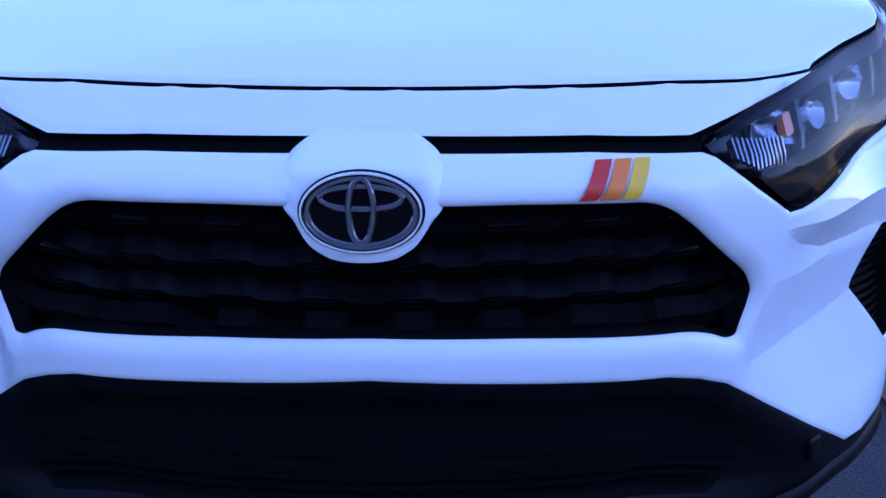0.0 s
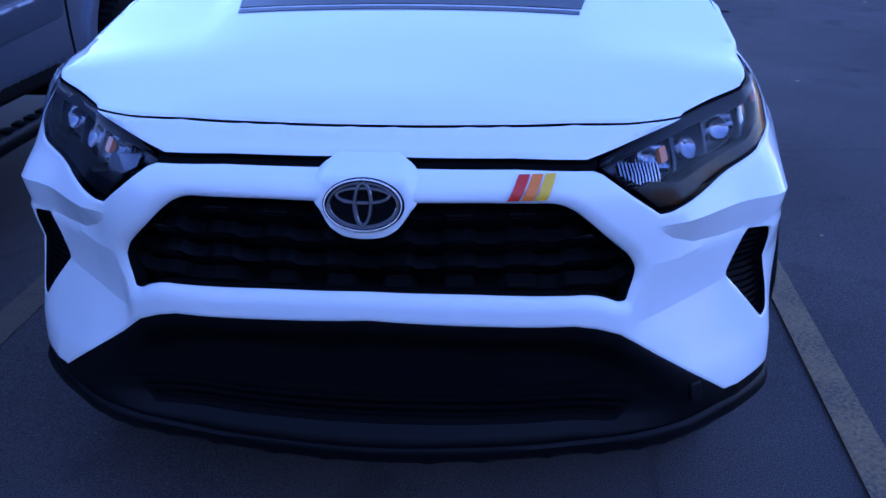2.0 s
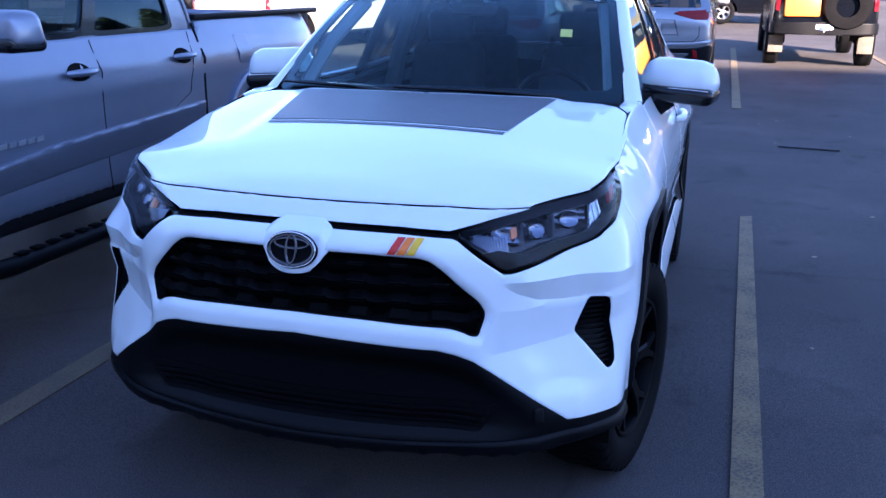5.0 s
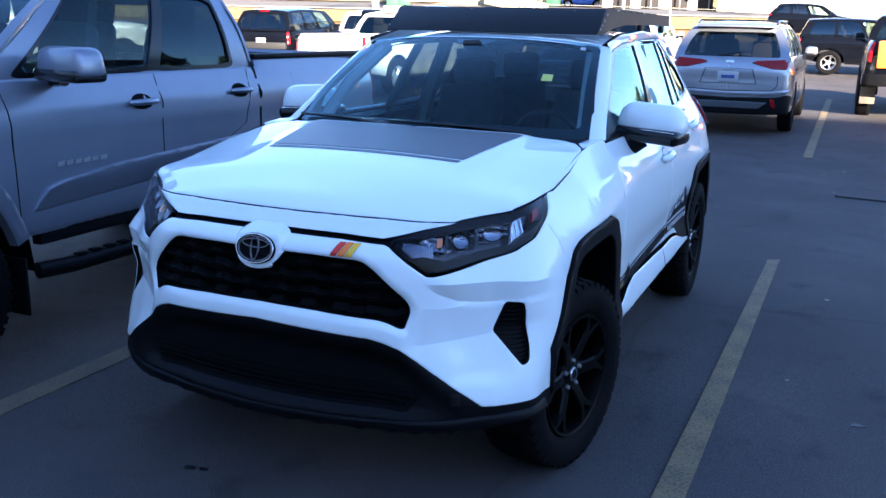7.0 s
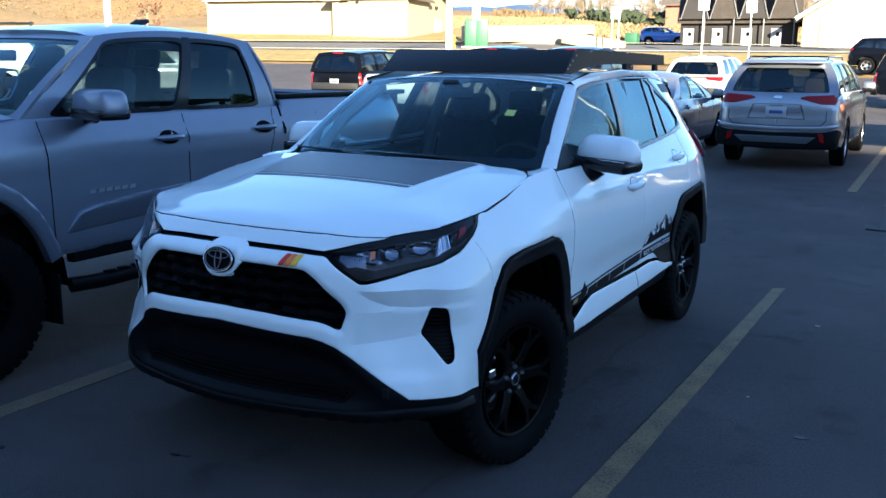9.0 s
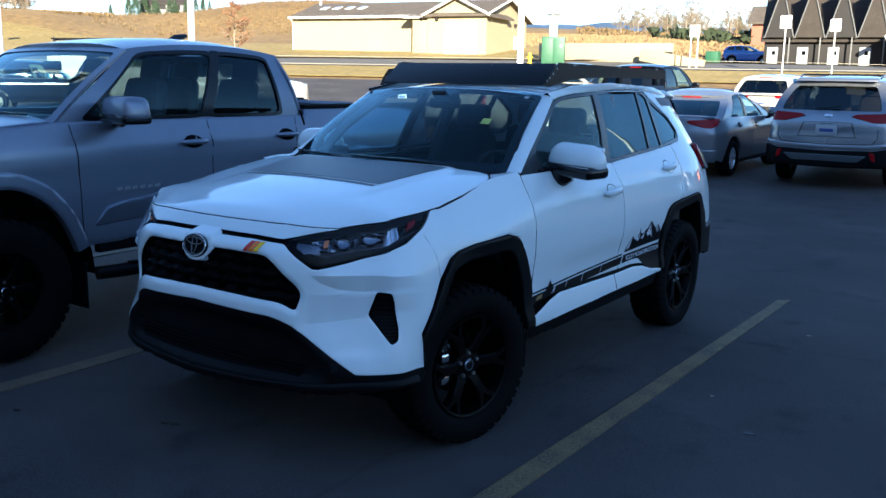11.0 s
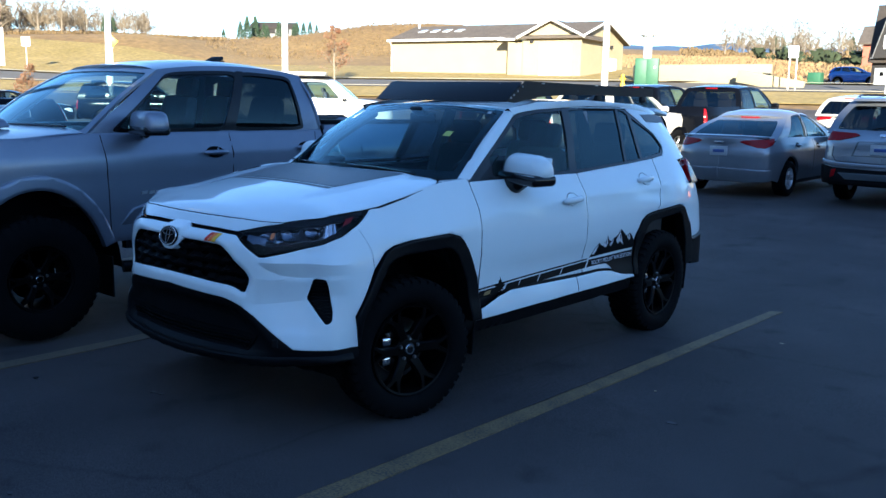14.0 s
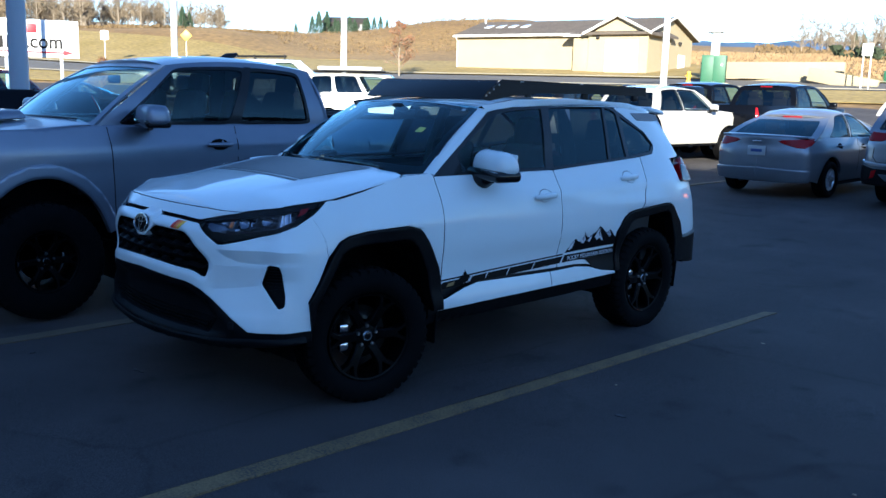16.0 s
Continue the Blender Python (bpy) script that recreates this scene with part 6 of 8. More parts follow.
    def handle(self, y, z, mat):
        for s in (1, -1):
            u = self.s.u[4] + y
            bar = [self.s.one(s * (u + d), z, .010 + .028 * (1 - (d / .11) ** 4)) for d in (-.11, -.09, -.04, .04, .09, .11)]
            solid("door_handle", *tube(bar, [.011, .017, .019, .019, .017, .011], 8), mat, self.o, "door handle")
            cup = [(u + .085 * math.cos(a), z + .045 * math.sin(a)) for a in np.linspace(0, 2 * math.pi, 17)[:-1]]
            # flat near-black disc: the shade of the hollow is put into the colour
            panel("handle_cup", cup if s > 0 else mirrored(cup), DARK, self.o, lambda p, q: self.s(p, q, .003), step=.05, depth=.003, edge=0)


# the silver pickup next to the crossover
TA = Car("pickup_truck", "silver four-door pickup with black wheels parked beside the crossover", "pickup truck", SILVER, (-2.895, -.70, 0), 0,
         L=5.39, W=1.89, wb=3.24, nose=.93, belt=1.405, roof_z=1.945, r=.43, screen=(.40, 1.08), back=(2.60, 2.47), hood=(1.26, 1.38), sill=.635, deck=1.475, roof_w=.66, kind="pickup",
         doors=(.075, .545, .915), pane_top=.88, wheel_mat=RIM_BLACK, lugs=True, rim=.225, flare=True, glass=TINT, tail="tall", detail=2, mirror_size=(.37, .19, .15), gap=.19, arch_k=.80)
uF = TA.s.u[4]
TA.seam([(uF + .53, .62), (uF + .525, 1.0), (uF + .50, 1.40)])
TA.seam([(uF + 1.60, .62), (uF + 1.60, 1.40)])
TA.seam([(uF + 2.18, .95), (uF + 2.42, 1.05), (uF + 2.50, 1.40)])
TA.seam([(uF + 2.585, .62), (uF + 2.585, 1.475)], .022)
for s in (1, -1):
    bp = [(.525, .03), (.575, .03), (.575, .93), (.525, .93)]
    panel("door_pillar", bp if s > 0 else [(1 - p[0], p[1]) for p in bp][::-1], GLOSS_BLACK, TA.o, lambda a, t, s=s: TA.cab(a if s > 0 else 1 - a, t, s) + np.array([s * .005, 0, 0]), step=.1, depth=.006, edge=0, label="gloss black door pillar")
TA.handle(1.43, 1.255, SILVER)
TA.handle(2.36, 1.27, SILVER)
for s in (1, -1):
    pts = [(uF + .60, .745), (uF + 1.2, .775), (uF + 2.55, .84), (uF + 2.55, .985), (uF + 1.175, .930), (uF + .80, .893), (uF + .70, .865)]
    panel("door_ledge", pts if s > 0 else mirrored(pts), SILVER, TA.o, lambda u, z: TA.s(u, z, .002 + .024 * np.clip((z - .745 - .05 * (np.abs(u) - uF - .6)) / .12, 0, 1)), step=.04, depth=.03, edge=.008, label="silver door ledge")
    solid("running_board", *tube([(s * .93, .62, .44), (s * .98, .80, .44), (s * .98, 2.3, .44), (s * .93, 2.5, .44)], .045, 10), BLACK_PLASTIC, TA.o, "black running board")
    for k in range(14):
        block("step_pad", (.05, .06, .012), (s * .985, .86 + k * .105, .488), RUBBER, TA.o, .004)
    block("mud_flap", (.26, .014, .30), (s * .84, .52, .38), BLACK_PLASTIC, TA.o, .004, label="black mud flap")
    fu = uF + 3.10
    fd = rounded([(fu - .09, 1.17), (fu + .09, 1.17), (fu + .09, 1.36), (fu - .09, 1.36)], .03)
    panel("fuel_door", fd if s > 0 else mirrored(fd), SILVER, TA.o, lambda u, z: TA.s(u, z, .003), step=.05, depth=.006, edge=.003)
    # plain raised bars stand for the model name
    for k in range(6):
        u0 = uF + .775 + k * .060
        q = [(u0, .964), (u0 + .046, .967), (u0 + .050, .988), (u0 + .004, .985)]
        panel("name_bar", q if s > 0 else mirrored(q), ALLOY, TA.o, lambda u, z: TA.s(u, z, .012), step=.05, depth=.008, edge=.001, label="chrome bar in place of lettering")
    block("bed_rail", (.07, 1.80, .04), (s * .845, 3.52, 1.478), BLACK_PLASTIC, TA.o, .012, label="black bed rail cap")
    block("bed_wall", (.04, 1.80, .56), (s * .78, 3.52, 1.20), BED_DARK, TA.o, .01)
block("bed_floor", (1.58, 1.80, .05), (0, 3.50, .93), BED_DARK, TA.o, .01)
block("bed_front", (1.56, .05, .58), (0, 2.63, 1.18), BED_DARK, TA.o, .01)
block("tailgate", (1.50, .06, .52), (0, 4.40, 1.20), SILVER, TA.o, .02)
solid("antenna_fin", *tube([(0, 1.98, 1.93), (0, 2.08, 2.0), (0, 2.18, 2.025)], [.05, .035, .016], 8), GLOSS_BLACK, TA.o, "black antenna fin")
block("grille", (1.1, .08, .34), (0, -.90, 1.02), GLOSS_BLACK, TA.o, .05)
block("hood_scoop", (.62, .70, .07), (0, -.20, 1.455), SILVER, TA.o, .03, (3, 0, 0), (.9, .9))
for a, b in ((-.30, .35), (.25, .75)):
    w0 = [tuple(TA.front(np.array(f), np.array(.03 + .03 * f)) + np.array([0, -.015, .012])) for f in (a, (a + b) / 2, b)]
    solid("wiper", *tube(w0, .009, 6), GLOSS_BLACK, TA.o, "black wiper")
solid("steering_wheel", *tube([(.38 + .18 * math.cos(a), .98 - .05 * math.sin(a), 1.38 + .17 * math.sin(a)) for a in np.linspace(0, 2 * math.pi, 21)], .015, 7), GLOSS_BLACK, TA.o, "black steering wheel")
block("inside_mirror", (.20, .03, .07), (0, .98, 1.76), GLOSS_BLACK, TA.o, .015)


def parked(name, label, category, paint, x, y, turn, **kw):
    t, wb = radians(turn), kw["wb"]
    rise = on_ground(x - math.sin(t) * wb, y + math.cos(t) * wb) - on_ground(x, y)
    c = Car(name, label, category, paint, (x, y, on_ground(x, y)), turn, **kw)
    c.o.matrix_basis = pose(x, y, on_ground(x, y), 0, 0, turn) @ pose(0, 0, 0, math.degrees(math.atan2(rise, wb)), 0, 0)
    return c


SUV = dict(L=4.95, W=1.86, wb=2.85, nose=.95, belt=1.15, roof_z=1.71, r=.37, screen=(.40, 1.15), back=(3.85, 3.45), hood=(.98, 1.06), sill=.34, deck=1.21, roof_w=.62, doors=(.10, .40, .68, .93))
SEDAN = dict(L=4.53, W=1.78, wb=2.70, nose=.90, belt=.97, roof_z=1.43, r=.31, screen=(.30, 1.25), back=(3.25, 2.35), hood=(.78, .90), sill=.26, deck=1.02, roof_w=.60, doors=(.14, .52, .84), kind="sedan", tail="tip")
TRUCK = dict(L=5.80, W=2.03, wb=3.68, nose=.95, belt=1.32, roof_z=1.94, r=.41, screen=(.45, 1.15), back=(2.75, 2.50), hood=(1.18, 1.28), sill=.46, deck=1.40, roof_w=.66, kind="pickup", doors=(.08, .55, .94), tail="tall")
BOXY = dict(L=4.82, W=1.92, wb=2.79, nose=.95, belt=1.18, roof_z=1.80, r=.39, screen=(.45, 1.05), back=(3.80, 3.55), hood=(1.05, 1.12), sill=.42, deck=1.20, roof_w=.66, doors=(.10, .38, .66, .93), tail="tall")

# facing away up the slope: turned by 180 degrees, placed by the rear axle
def away(x, y, wb):
    return x, y + wb


hx, hy = away(.02, 12.5, 2.85)
HI = parked("suv", "silver mid-size SUV with black roof rails, seen from behind", "car", SILVER_WARM, hx, hy, 180, detail=2, group="parked vehicles", tail="tip", **SUV)
HS, hue = HI.s, HI.s.u[10]


def on_rear(name, poly, mat, out=.004, depth=.012, label="", step=.06, edge=.003):
    """A piece on the SUV's tail, outlined in (distance from the middle, height), on both sides of it."""
    return panel(name, [(hue - a, z) for a, z in poly], mat, HI.o, lambda u, z: HS(np.where(u > hue, 2 * hue - u, u), z, out) * np.stack([np.where(u > hue, -1, 1), 1 + 0 * u, 1 + 0 * u], -1), step=step, depth=depth, edge=edge, label=label)


def sym(half):
    """A closed outline from its half, listed from the middle outwards and back."""
    return half + [(-a, z) for a, z in half[::-1] if a > 1e-6]


on_rear("lower_bumper", sym([(0, .36), (.60, .36), (.90, .42), (1.06, .62), (.88, .66), (.70, .62), (0, .60)])[::-1], BLACK_PLASTIC, .035, .06, "black lower bumper", edge=.008)
on_rear("bumper_insert", sym([(0, .44), (.48, .44), (.60, .54), (0, .54)])[::-1], GREY_PAINT, .042, .02, "dark grey bumper insert")
on_rear("bumper_ledge", sym([(0, .635), (.72, .645), (.95, .70), (.95, .74), (.62, .70), (0, .685)])[::-1], SILVER_WARM, .03, .05, "silver bumper ledge", edge=.008)
on_rear("plate_recess", sym([(0, .80), (.43, .80), (.36, 1.03), (0, 1.04)])[::-1], GREY_PAINT, .003, .004, "dark plate recess", edge=0)
on_rear("plate_frame", sym([(0, .815), (.40, .815), (.335, 1.02), (0, 1.03)])[::-1], SILVER_WARM, .005, .004, edge=0)
for s in (1, -1):
    on_rear("bumper_reflector", [(s * a, z) for a, z in [(.66, .48), (.72, .46), (.70, .58), (.63, .60)]][::-s], TAIL_RED, .046, .01, "red bumper reflector")
    on_rear("lamp_shade", [(s * a, z) for a, z in [(.34, 1.135), (.62, 1.075), (.80, 1.06), (.80, 1.045), (.60, 1.055), (.33, 1.118)]][::s], GLOSS_BLACK, .010, .012)
on_rear("tailgate_seam", sym([(0, .70), (.66, .72), (.72, .80), (.72, .94), (.728, .94), (.728, .795), (.665, .712), (0, .692)])[::-1], DARK, .002, .003, edge=0)
on_rear("badge_bar", rounded([(-.06, 1.115), (.06, 1.115), (.06, 1.16), (-.06, 1.16)], .02)[::-1], CHROME, .012, .01)
part("spoiler", block_bm((1.22, .20, .04), (0, 0, 0), .016, taper=(.95, .8)), SILVER_WARM, HI.o, "silver rear spoiler", m=pose(0, 3.52, 1.68, -8, 0, 0))
for s in (1, -1):
    solid("roof_rail", *tube([(s * .60, 1.35, 1.70), (s * .60, 1.5, 1.745), (s * .60, 3.2, 1.745), (s * .60, 3.35, 1.70)], .016, 8), GLOSS_BLACK, HI.o, "black roof rail")
block("rear_wiper", (.36, .02, .018), (.02, 3.87, 1.25), GLOSS_BLACK, HI.o, .006, (0, 8, 0))
solid("cross_bar", *tube([(-.60, 2.2, 1.75), (.60, 2.2, 1.75)], .014, 8), GLOSS_BLACK, HI.o)
solid("cross_bar", *tube([(-.60, 3.1, 1.75), (.60, 3.1, 1.75)], .014, 8), GLOSS_BLACK, HI.o)
HI.seam([(HI.s.u[4] + .60, .45), (HI.s.u[4] + .58, 1.12)])
HI.seam([(HI.s.u[4] + 1.70, .45), (HI.s.u[4] + 1.70, 1.12)])
ex, ey = away(-2.5, 12.1, 2.70)
EL = parked("sedan", "silver compact sedan with red tail lamps, seen from behind", "car", SEDAN_SILVER, ex, ey, 180, detail=2, group="parked vehicles", glass=TINT, drop=.075, bumper=SEDAN_SILVER, **SEDAN)
def deck_top(x, y):
    return np.stack([x, y, 1.03 - .02 * (np.abs(x) / .8) ** 4 - .10 * np.clip((y - 3.25) / .4, 0, 1) ** 3 + .025 * np.clip((y - 3.0) / .5, 0, 1)], -1)
panel("boot_lid", both([(0, 3.10), (.74, 3.10), (.76, 3.40), (.62, 3.48), (0, 3.50)]), SEDAN_SILVER, EL.o, deck_top, step=.06, depth=.02, edge=.008)
EL.seam([(EL.s.u[4] + .55, .40), (EL.s.u[4] + .53, .97)])
EL.seam([(EL.s.u[4] + 1.62, .40), (EL.s.u[4] + 1.62, .97)])
EL.handle(1.42, .84, SILVER_WARM)
EL.handle(2.40, .87, SILVER_WARM)
block("badge_bar", (.16, .012, .03), (0, 3.645, .93), CHROME, EL.o, .006)
px, py = away(-7.65, 14.4, 3.68)
RM = parked("pickup_truck", "white full-size pickup parked in the next bay", "pickup truck", WHITE_PAINT, px, py, 172, detail=2, group="parked vehicles", glass=TINT, **{**TRUCK, "roof_z": 1.80, "belt": 1.24, "deck": 1.30, "hood": (1.12, 1.20)})
RM.seam([(RM.s.u[4] + .62, .55), (RM.s.u[4] + .60, 1.24)])
RM.seam([(RM.s.u[4] + 1.75, .55), (RM.s.u[4] + 1.75, 1.24)])
RM.seam([(RM.s.u[4] + 2.78, .55), (RM.s.u[4] + 2.78, 1.28)], .02)
wx, wy = away(-4.4, 24.7, 2.80)
parked("suv", "white SUV with a dark rear window, seen from behind", "car", WHITE_PAINT, wx, wy, 180, group="parked vehicles", **{**SUV, "L": 4.85, "W": 1.85, "wb": 2.80, "roof_z": 1.70})
bx, by = away(-6.95, 19.2, 3.68)
parked("pickup_truck", "black full-size pickup seen from behind", "pickup truck", BLACK_PAINT, bx, by, 180, group="parked vehicles", **TRUCK)
cx_, cy_ = away(-9.4, 19.6, 3.68)
CAP = parked("pickup_truck", "black pickup with a closed bed cap", "pickup truck", BLACK_PAINT, cx_, cy_, 176, group="parked vehicles", **TRUCK)
block("bed_cap", (1.78, 1.95, .46), (0, 3.78, 1.62), BLACK_PAINT, CAP.o, .08, (0, 0, 0), (.86, .95))
kx, ky = away(-14.6, 20.3, 2.79)
parked("suv", "black boxy SUV with a tinted rear window", "car", BLACK_PAINT, kx, ky, 186, group="parked vehicles", **BOXY)
lx, ly = away(-12.4, 22.6, 2.79)
parked("suv", "white boxy SUV with a dark rear window", "car", WHITE_PAINT, lx, ly, 186, group="parked vehicles", **BOXY)
tx, ty = away(2.88, 16.4, 3.2)
JP = parked("pickup_truck", "black off-road pickup with wide tyres and pale mud flaps", "pickup truck", BLACK_PAINT, tx, ty, 180, group="parked vehicles", detail=2, **{**TRUCK, "wb": 3.2, "L": 5.2, "W": 1.9, "r": .44, "sill": .62, "belt": 1.40, "deck": 1.45, "roof_z": 1.96, "lugs": True, "back": (2.6, 2.3)})
for s in (1, -1):
    block("mud_flap", (.27, .02, .32), (s * .80, 3.72, .42), DUSTY, JP.o, .006, label="pale muddy flap")
v, f = lathe([(.20, -.12), (.30, -.13), (.40, -.12), (.43, -.06), (.43, .06), (.40, .12), (.30, .13), (.20, .12)], 28, "y")
solid("spare_tyre", v, f, RUBBER, JP.o, "spare tyre at the tailgate", m=pose(-.35, 4.20, 1.15))
block("rear_bumper_bar", (1.75, .14, .16), (0, 4.12, .70), DUSTY, JP.o, .03, label="dusty rear bumper bar")
block("storage_case", (.62, .30, .50), (.42, 4.16, 1.20), ORANGE, JP.o, .04, label="orange case on the tailgate")
parked("suv", "black boxy SUV with silver wheels, side on", "car", BLACK_PAINT, 3.8, 30.3, 90, group="parked vehicles", **BOXY)
parked("suv", "black compact SUV on the road, side on", "car", BLACK_PAINT, 1.2, 45, 90, group="parked vehicles", **{**SUV, "L": 4.5, "W": 1.83, "wb": 2.69, "roof_z": 1.66, "back": (3.45, 3.05)})
parked("suv", "blue compact SUV parked before the houses", "car", BLUE_PAINT, -20.0, 79.5, 100, group="parked vehicles", **{**SUV, "L": 4.4, "W": 1.83, "wb": 2.62, "roof_z": 1.60, "back": (3.40, 3.0)})
VAN = parked("suv", "white full-size SUV with a loaded roof rack behind the pickup", "car", WHITE_PAINT, -19.7, 19.5, 134, group="parked vehicles", glass=TINT, **{**SUV, "L": 5.6, "wb": 3.3, "W": 2.0, "belt": 1.30, "deck": 1.34, "hood": (1.15, 1.24), "roof_z": 2.02, "back": (4.35, 4.15)})
block("roof_box", (1.2, 2.3, .14), (0, 2.6, 2.20), WHITE_PAINT, VAN.o, .03, label="white rack load")
for x in (-.62, .62):
    solid("roof_rail", *tube([(x, 1.3, 2.10), (x, 3.9, 2.10)], .025, 6), RACK, VAN.o, "black roof rack rail")
for y in (1.4, 2.2, 3.0, 3.8):
    solid("cross_bar", *tube([(-.65, y, 2.12), (.65, y, 2.12)], .022, 6), RACK, VAN.o)
CARGO = parked("van", "white high-roof work van with a black ladder rack", "van", WHITE_PAINT, -29.2, 22.0, 145, group="parked vehicles", glass=TINT, **{**SUV, "L": 5.6, "wb": 3.5, "W": 2.0, "belt": 1.45, "deck": 1.50, "hood": (1.15, 1.30), "roof_z": 2.50, "screen": (-.1, .9), "back": (4.55, 4.45), "roof_w": .84, "doors": (.10, .36)})
for x in (-.75, .75):
    solid("rack_rail", *tube([(x, 1.5, 2.66), (x, 4.3, 2.66)], .03, 6), RACK, CARGO.o, "black ladder rack rail")
    for y in (1.6, 2.9, 4.2):
        solid("rack_foot", *tube([(x, y, 2.42), (x, y, 2.66)], .025, 6), RACK, CARGO.o)
for y in (1.6, 2.9, 4.2):
    solid("cross_bar", *tube([(-.78, y, 2.70), (.78, y, 2.70)], .028, 6), RACK, CARGO.o)
parked("car", "dark hatchback beside the billboard", "car", BLACK_PAINT, -33.0, 14.2, 150, group="parked vehicles", **SEDAN)
parked("pickup_truck", "dark lifted pickup with a high bed beside the silver pickup", "pickup truck", BLACK_PAINT, -6.4, -3.45, 0, group="parked vehicles", **{**TRUCK, "deck": 1.62, "belt": 1.50, "roof_z": 2.08, "hood": (1.36, 1.46), "sill": .62, "r": .45})
parked("suv", "dark red SUV with black windows below the billboard", "car", RED_PAINT, -17.9, 5.0, 110, group="parked vehicles", glass=TINT, **{**SUV, "roof_z": 1.86})
parked("suv", "dark SUV across the lot", "car", BLACK_PAINT, -27.0, 16.6, 140, group="parked vehicles", **BOXY)


# ---- the dealership that shades the lot, behind the camera ----
# unseen; widened to fill reflections, and pale to bounce light onto the crossover's front
STUCCO = material("pale_grey_bounce_cladding", (.62, .62, .61), .7, vary=.06, scale=1.5)
DEALER = block("building_behind", (150, 14, 17.7), (27, -33.0, 8.8), STUCCO, None, .05)
tagged(DEALER, "unseen dealership building that shades the lot, pale grey to bounce light", "building", kind="structure")

# ---- buildings across the road ----
CREAM = material("cream_stucco", (.32, .265, .16), .85, vary=.05, scale=.6, fine=.06, bump_scale=12)
WHITE_TRIM = material("white_trim", (.62, .61, .57), .6, vary=.04, scale=2)
SHINGLE = material("brown_shingles", (.085, .068, .052), .9, vary=.2, scale=1.2, fine=.3, bump_scale=9)
DARK_WALL = material("dark_house_cladding", (.014, .012, .012), .8, vary=.2, scale=1.2)
PALE_DOOR = material("pale_grey_door", (.26, .27, .28), .6, vary=.06, scale=2)
GREEN_BOX = material("green_utility_paint", (.028, .10, .05), .55, vary=.12, scale=3)
POLE_WHITE = material("white_pole_paint", (.78, .78, .78), .45, vary=.05, scale=1)
# white pole paint with shade put into the colour; also serves grey metal parts
POLE_SHADE = material("grey_shaded_pole_paint", (.42, .45, .50), .5, vary=.05, scale=1)
SKYLIGHT = material("pale_skylight", (.55, .58, .60), .2, vary=.05, scale=2, coat=.6)
BRICK_RED = material("red_brick_wall", (.30, .10, .06), .85, vary=.15, scale=3)
SIGN_RED = material("sign_red", (.45, .02, .03), .5, vary=.05, scale=5)
SIGN_YELLOW = material("sign_yellow", (.75, .42, .02), .5, vary=.05, scale=5)


def prism(w, d, h, ridge, over=.35, along="x"):
    """Points and faces of a gable roof over a w by d plan, ridge along x, with thick eaves."""
    x, y = w / 2 + over, d / 2 + over
    drop = over * (ridge - h) / (d / 2)
    t = .16
    top = [(-x, -y, h - drop), (x, -y, h - drop), (x, 0, ridge), (-x, 0, ridge), (x, y, h - drop), (-x, y, h - drop)]
    low = [(a, b, c - t) for a, b, c in top]
    v = [(a, b, c + .02) for a, b, c in top] + low
    f = [(0, 1, 2, 3), (3, 2, 4, 5), (7, 6, 9, 8), (8, 9, 11, 10), (0, 6, 7, 1), (5, 4, 10, 11), (0, 3, 9, 6), (3, 5, 11, 9), (1, 7, 8, 2), (2, 8, 10, 4)]
    if along == "y":
        v = [(-b, a, c) for a, b, c in v]
    return v, f


def gable_wall(parent, w, d, h, ridge, mat, at, along="x", name="wall"):
    """A closed block of walls with gable ends."""
    x, y = w / 2, d / 2
    v = [(-x, -y, -.6), (x, -y, -.6), (x, y, -.6), (-x, y, -.6), (-x, -y, h), (x, -y, h), (x, y, h), (-x, y, h), (-x, 0, ridge), (x, 0, ridge)]
    f = [(0, 1, 5, 4), (2, 3, 7, 6), (1, 2, 6, 9, 5), (3, 0, 4, 8, 7), (4, 5, 9, 8), (6, 7, 8, 9)]
    if along == "y":
        v = [(-b, a, c) for a, b, c in v]
    return solid(name, v, f, mat, parent, smooth=False, sharp=20, m=pose(*at))


bz = on_ground(-41, 57) - .65
CH = thing("low_building", "cream stucco building with brown shingle roof across the road", "building", at=(-42.6, 56.6, bz), turn=11)
# long wing, with its eave to the road
gable_wall(CH, 14.3, 9.0, 3.65, 5.05, CREAM, (-3.45, 4.5, 0))
solid("roof", *prism(14.3, 9.0, 3.65, 5.05, .4), SHINGLE, CH, "brown shingle roof", smooth=False, m=pose(-3.45, 4.5, 0))
block("fascia", (12.3, .10, .20), (-4.7, -.46, 3.50), WHITE_TRIM, CH, .01, label="white eave board")
solid("gutter_pipe", *tube([(-10.62, -.42, 3.4), (-10.62, -.08, 3.1), (-10.62, -.08, .3), (-10.9, -.5, .05)], .05, 6), WHITE_TRIM, CH, "white downpipe")
for k in range(4):
    block("skylight", (.62, .95, .08), (-9.0 + k * 1.25, 2.6, 4.49), SKYLIGHT, CH, .03, (17, 0, 0), label="pale skylight")
solid("flue", *tube([(-10.3, 4.0, 4.8), (-10.3, 4.0, 5.75)], .10, 8), POLE_SHADE, CH, "thin metal flue")
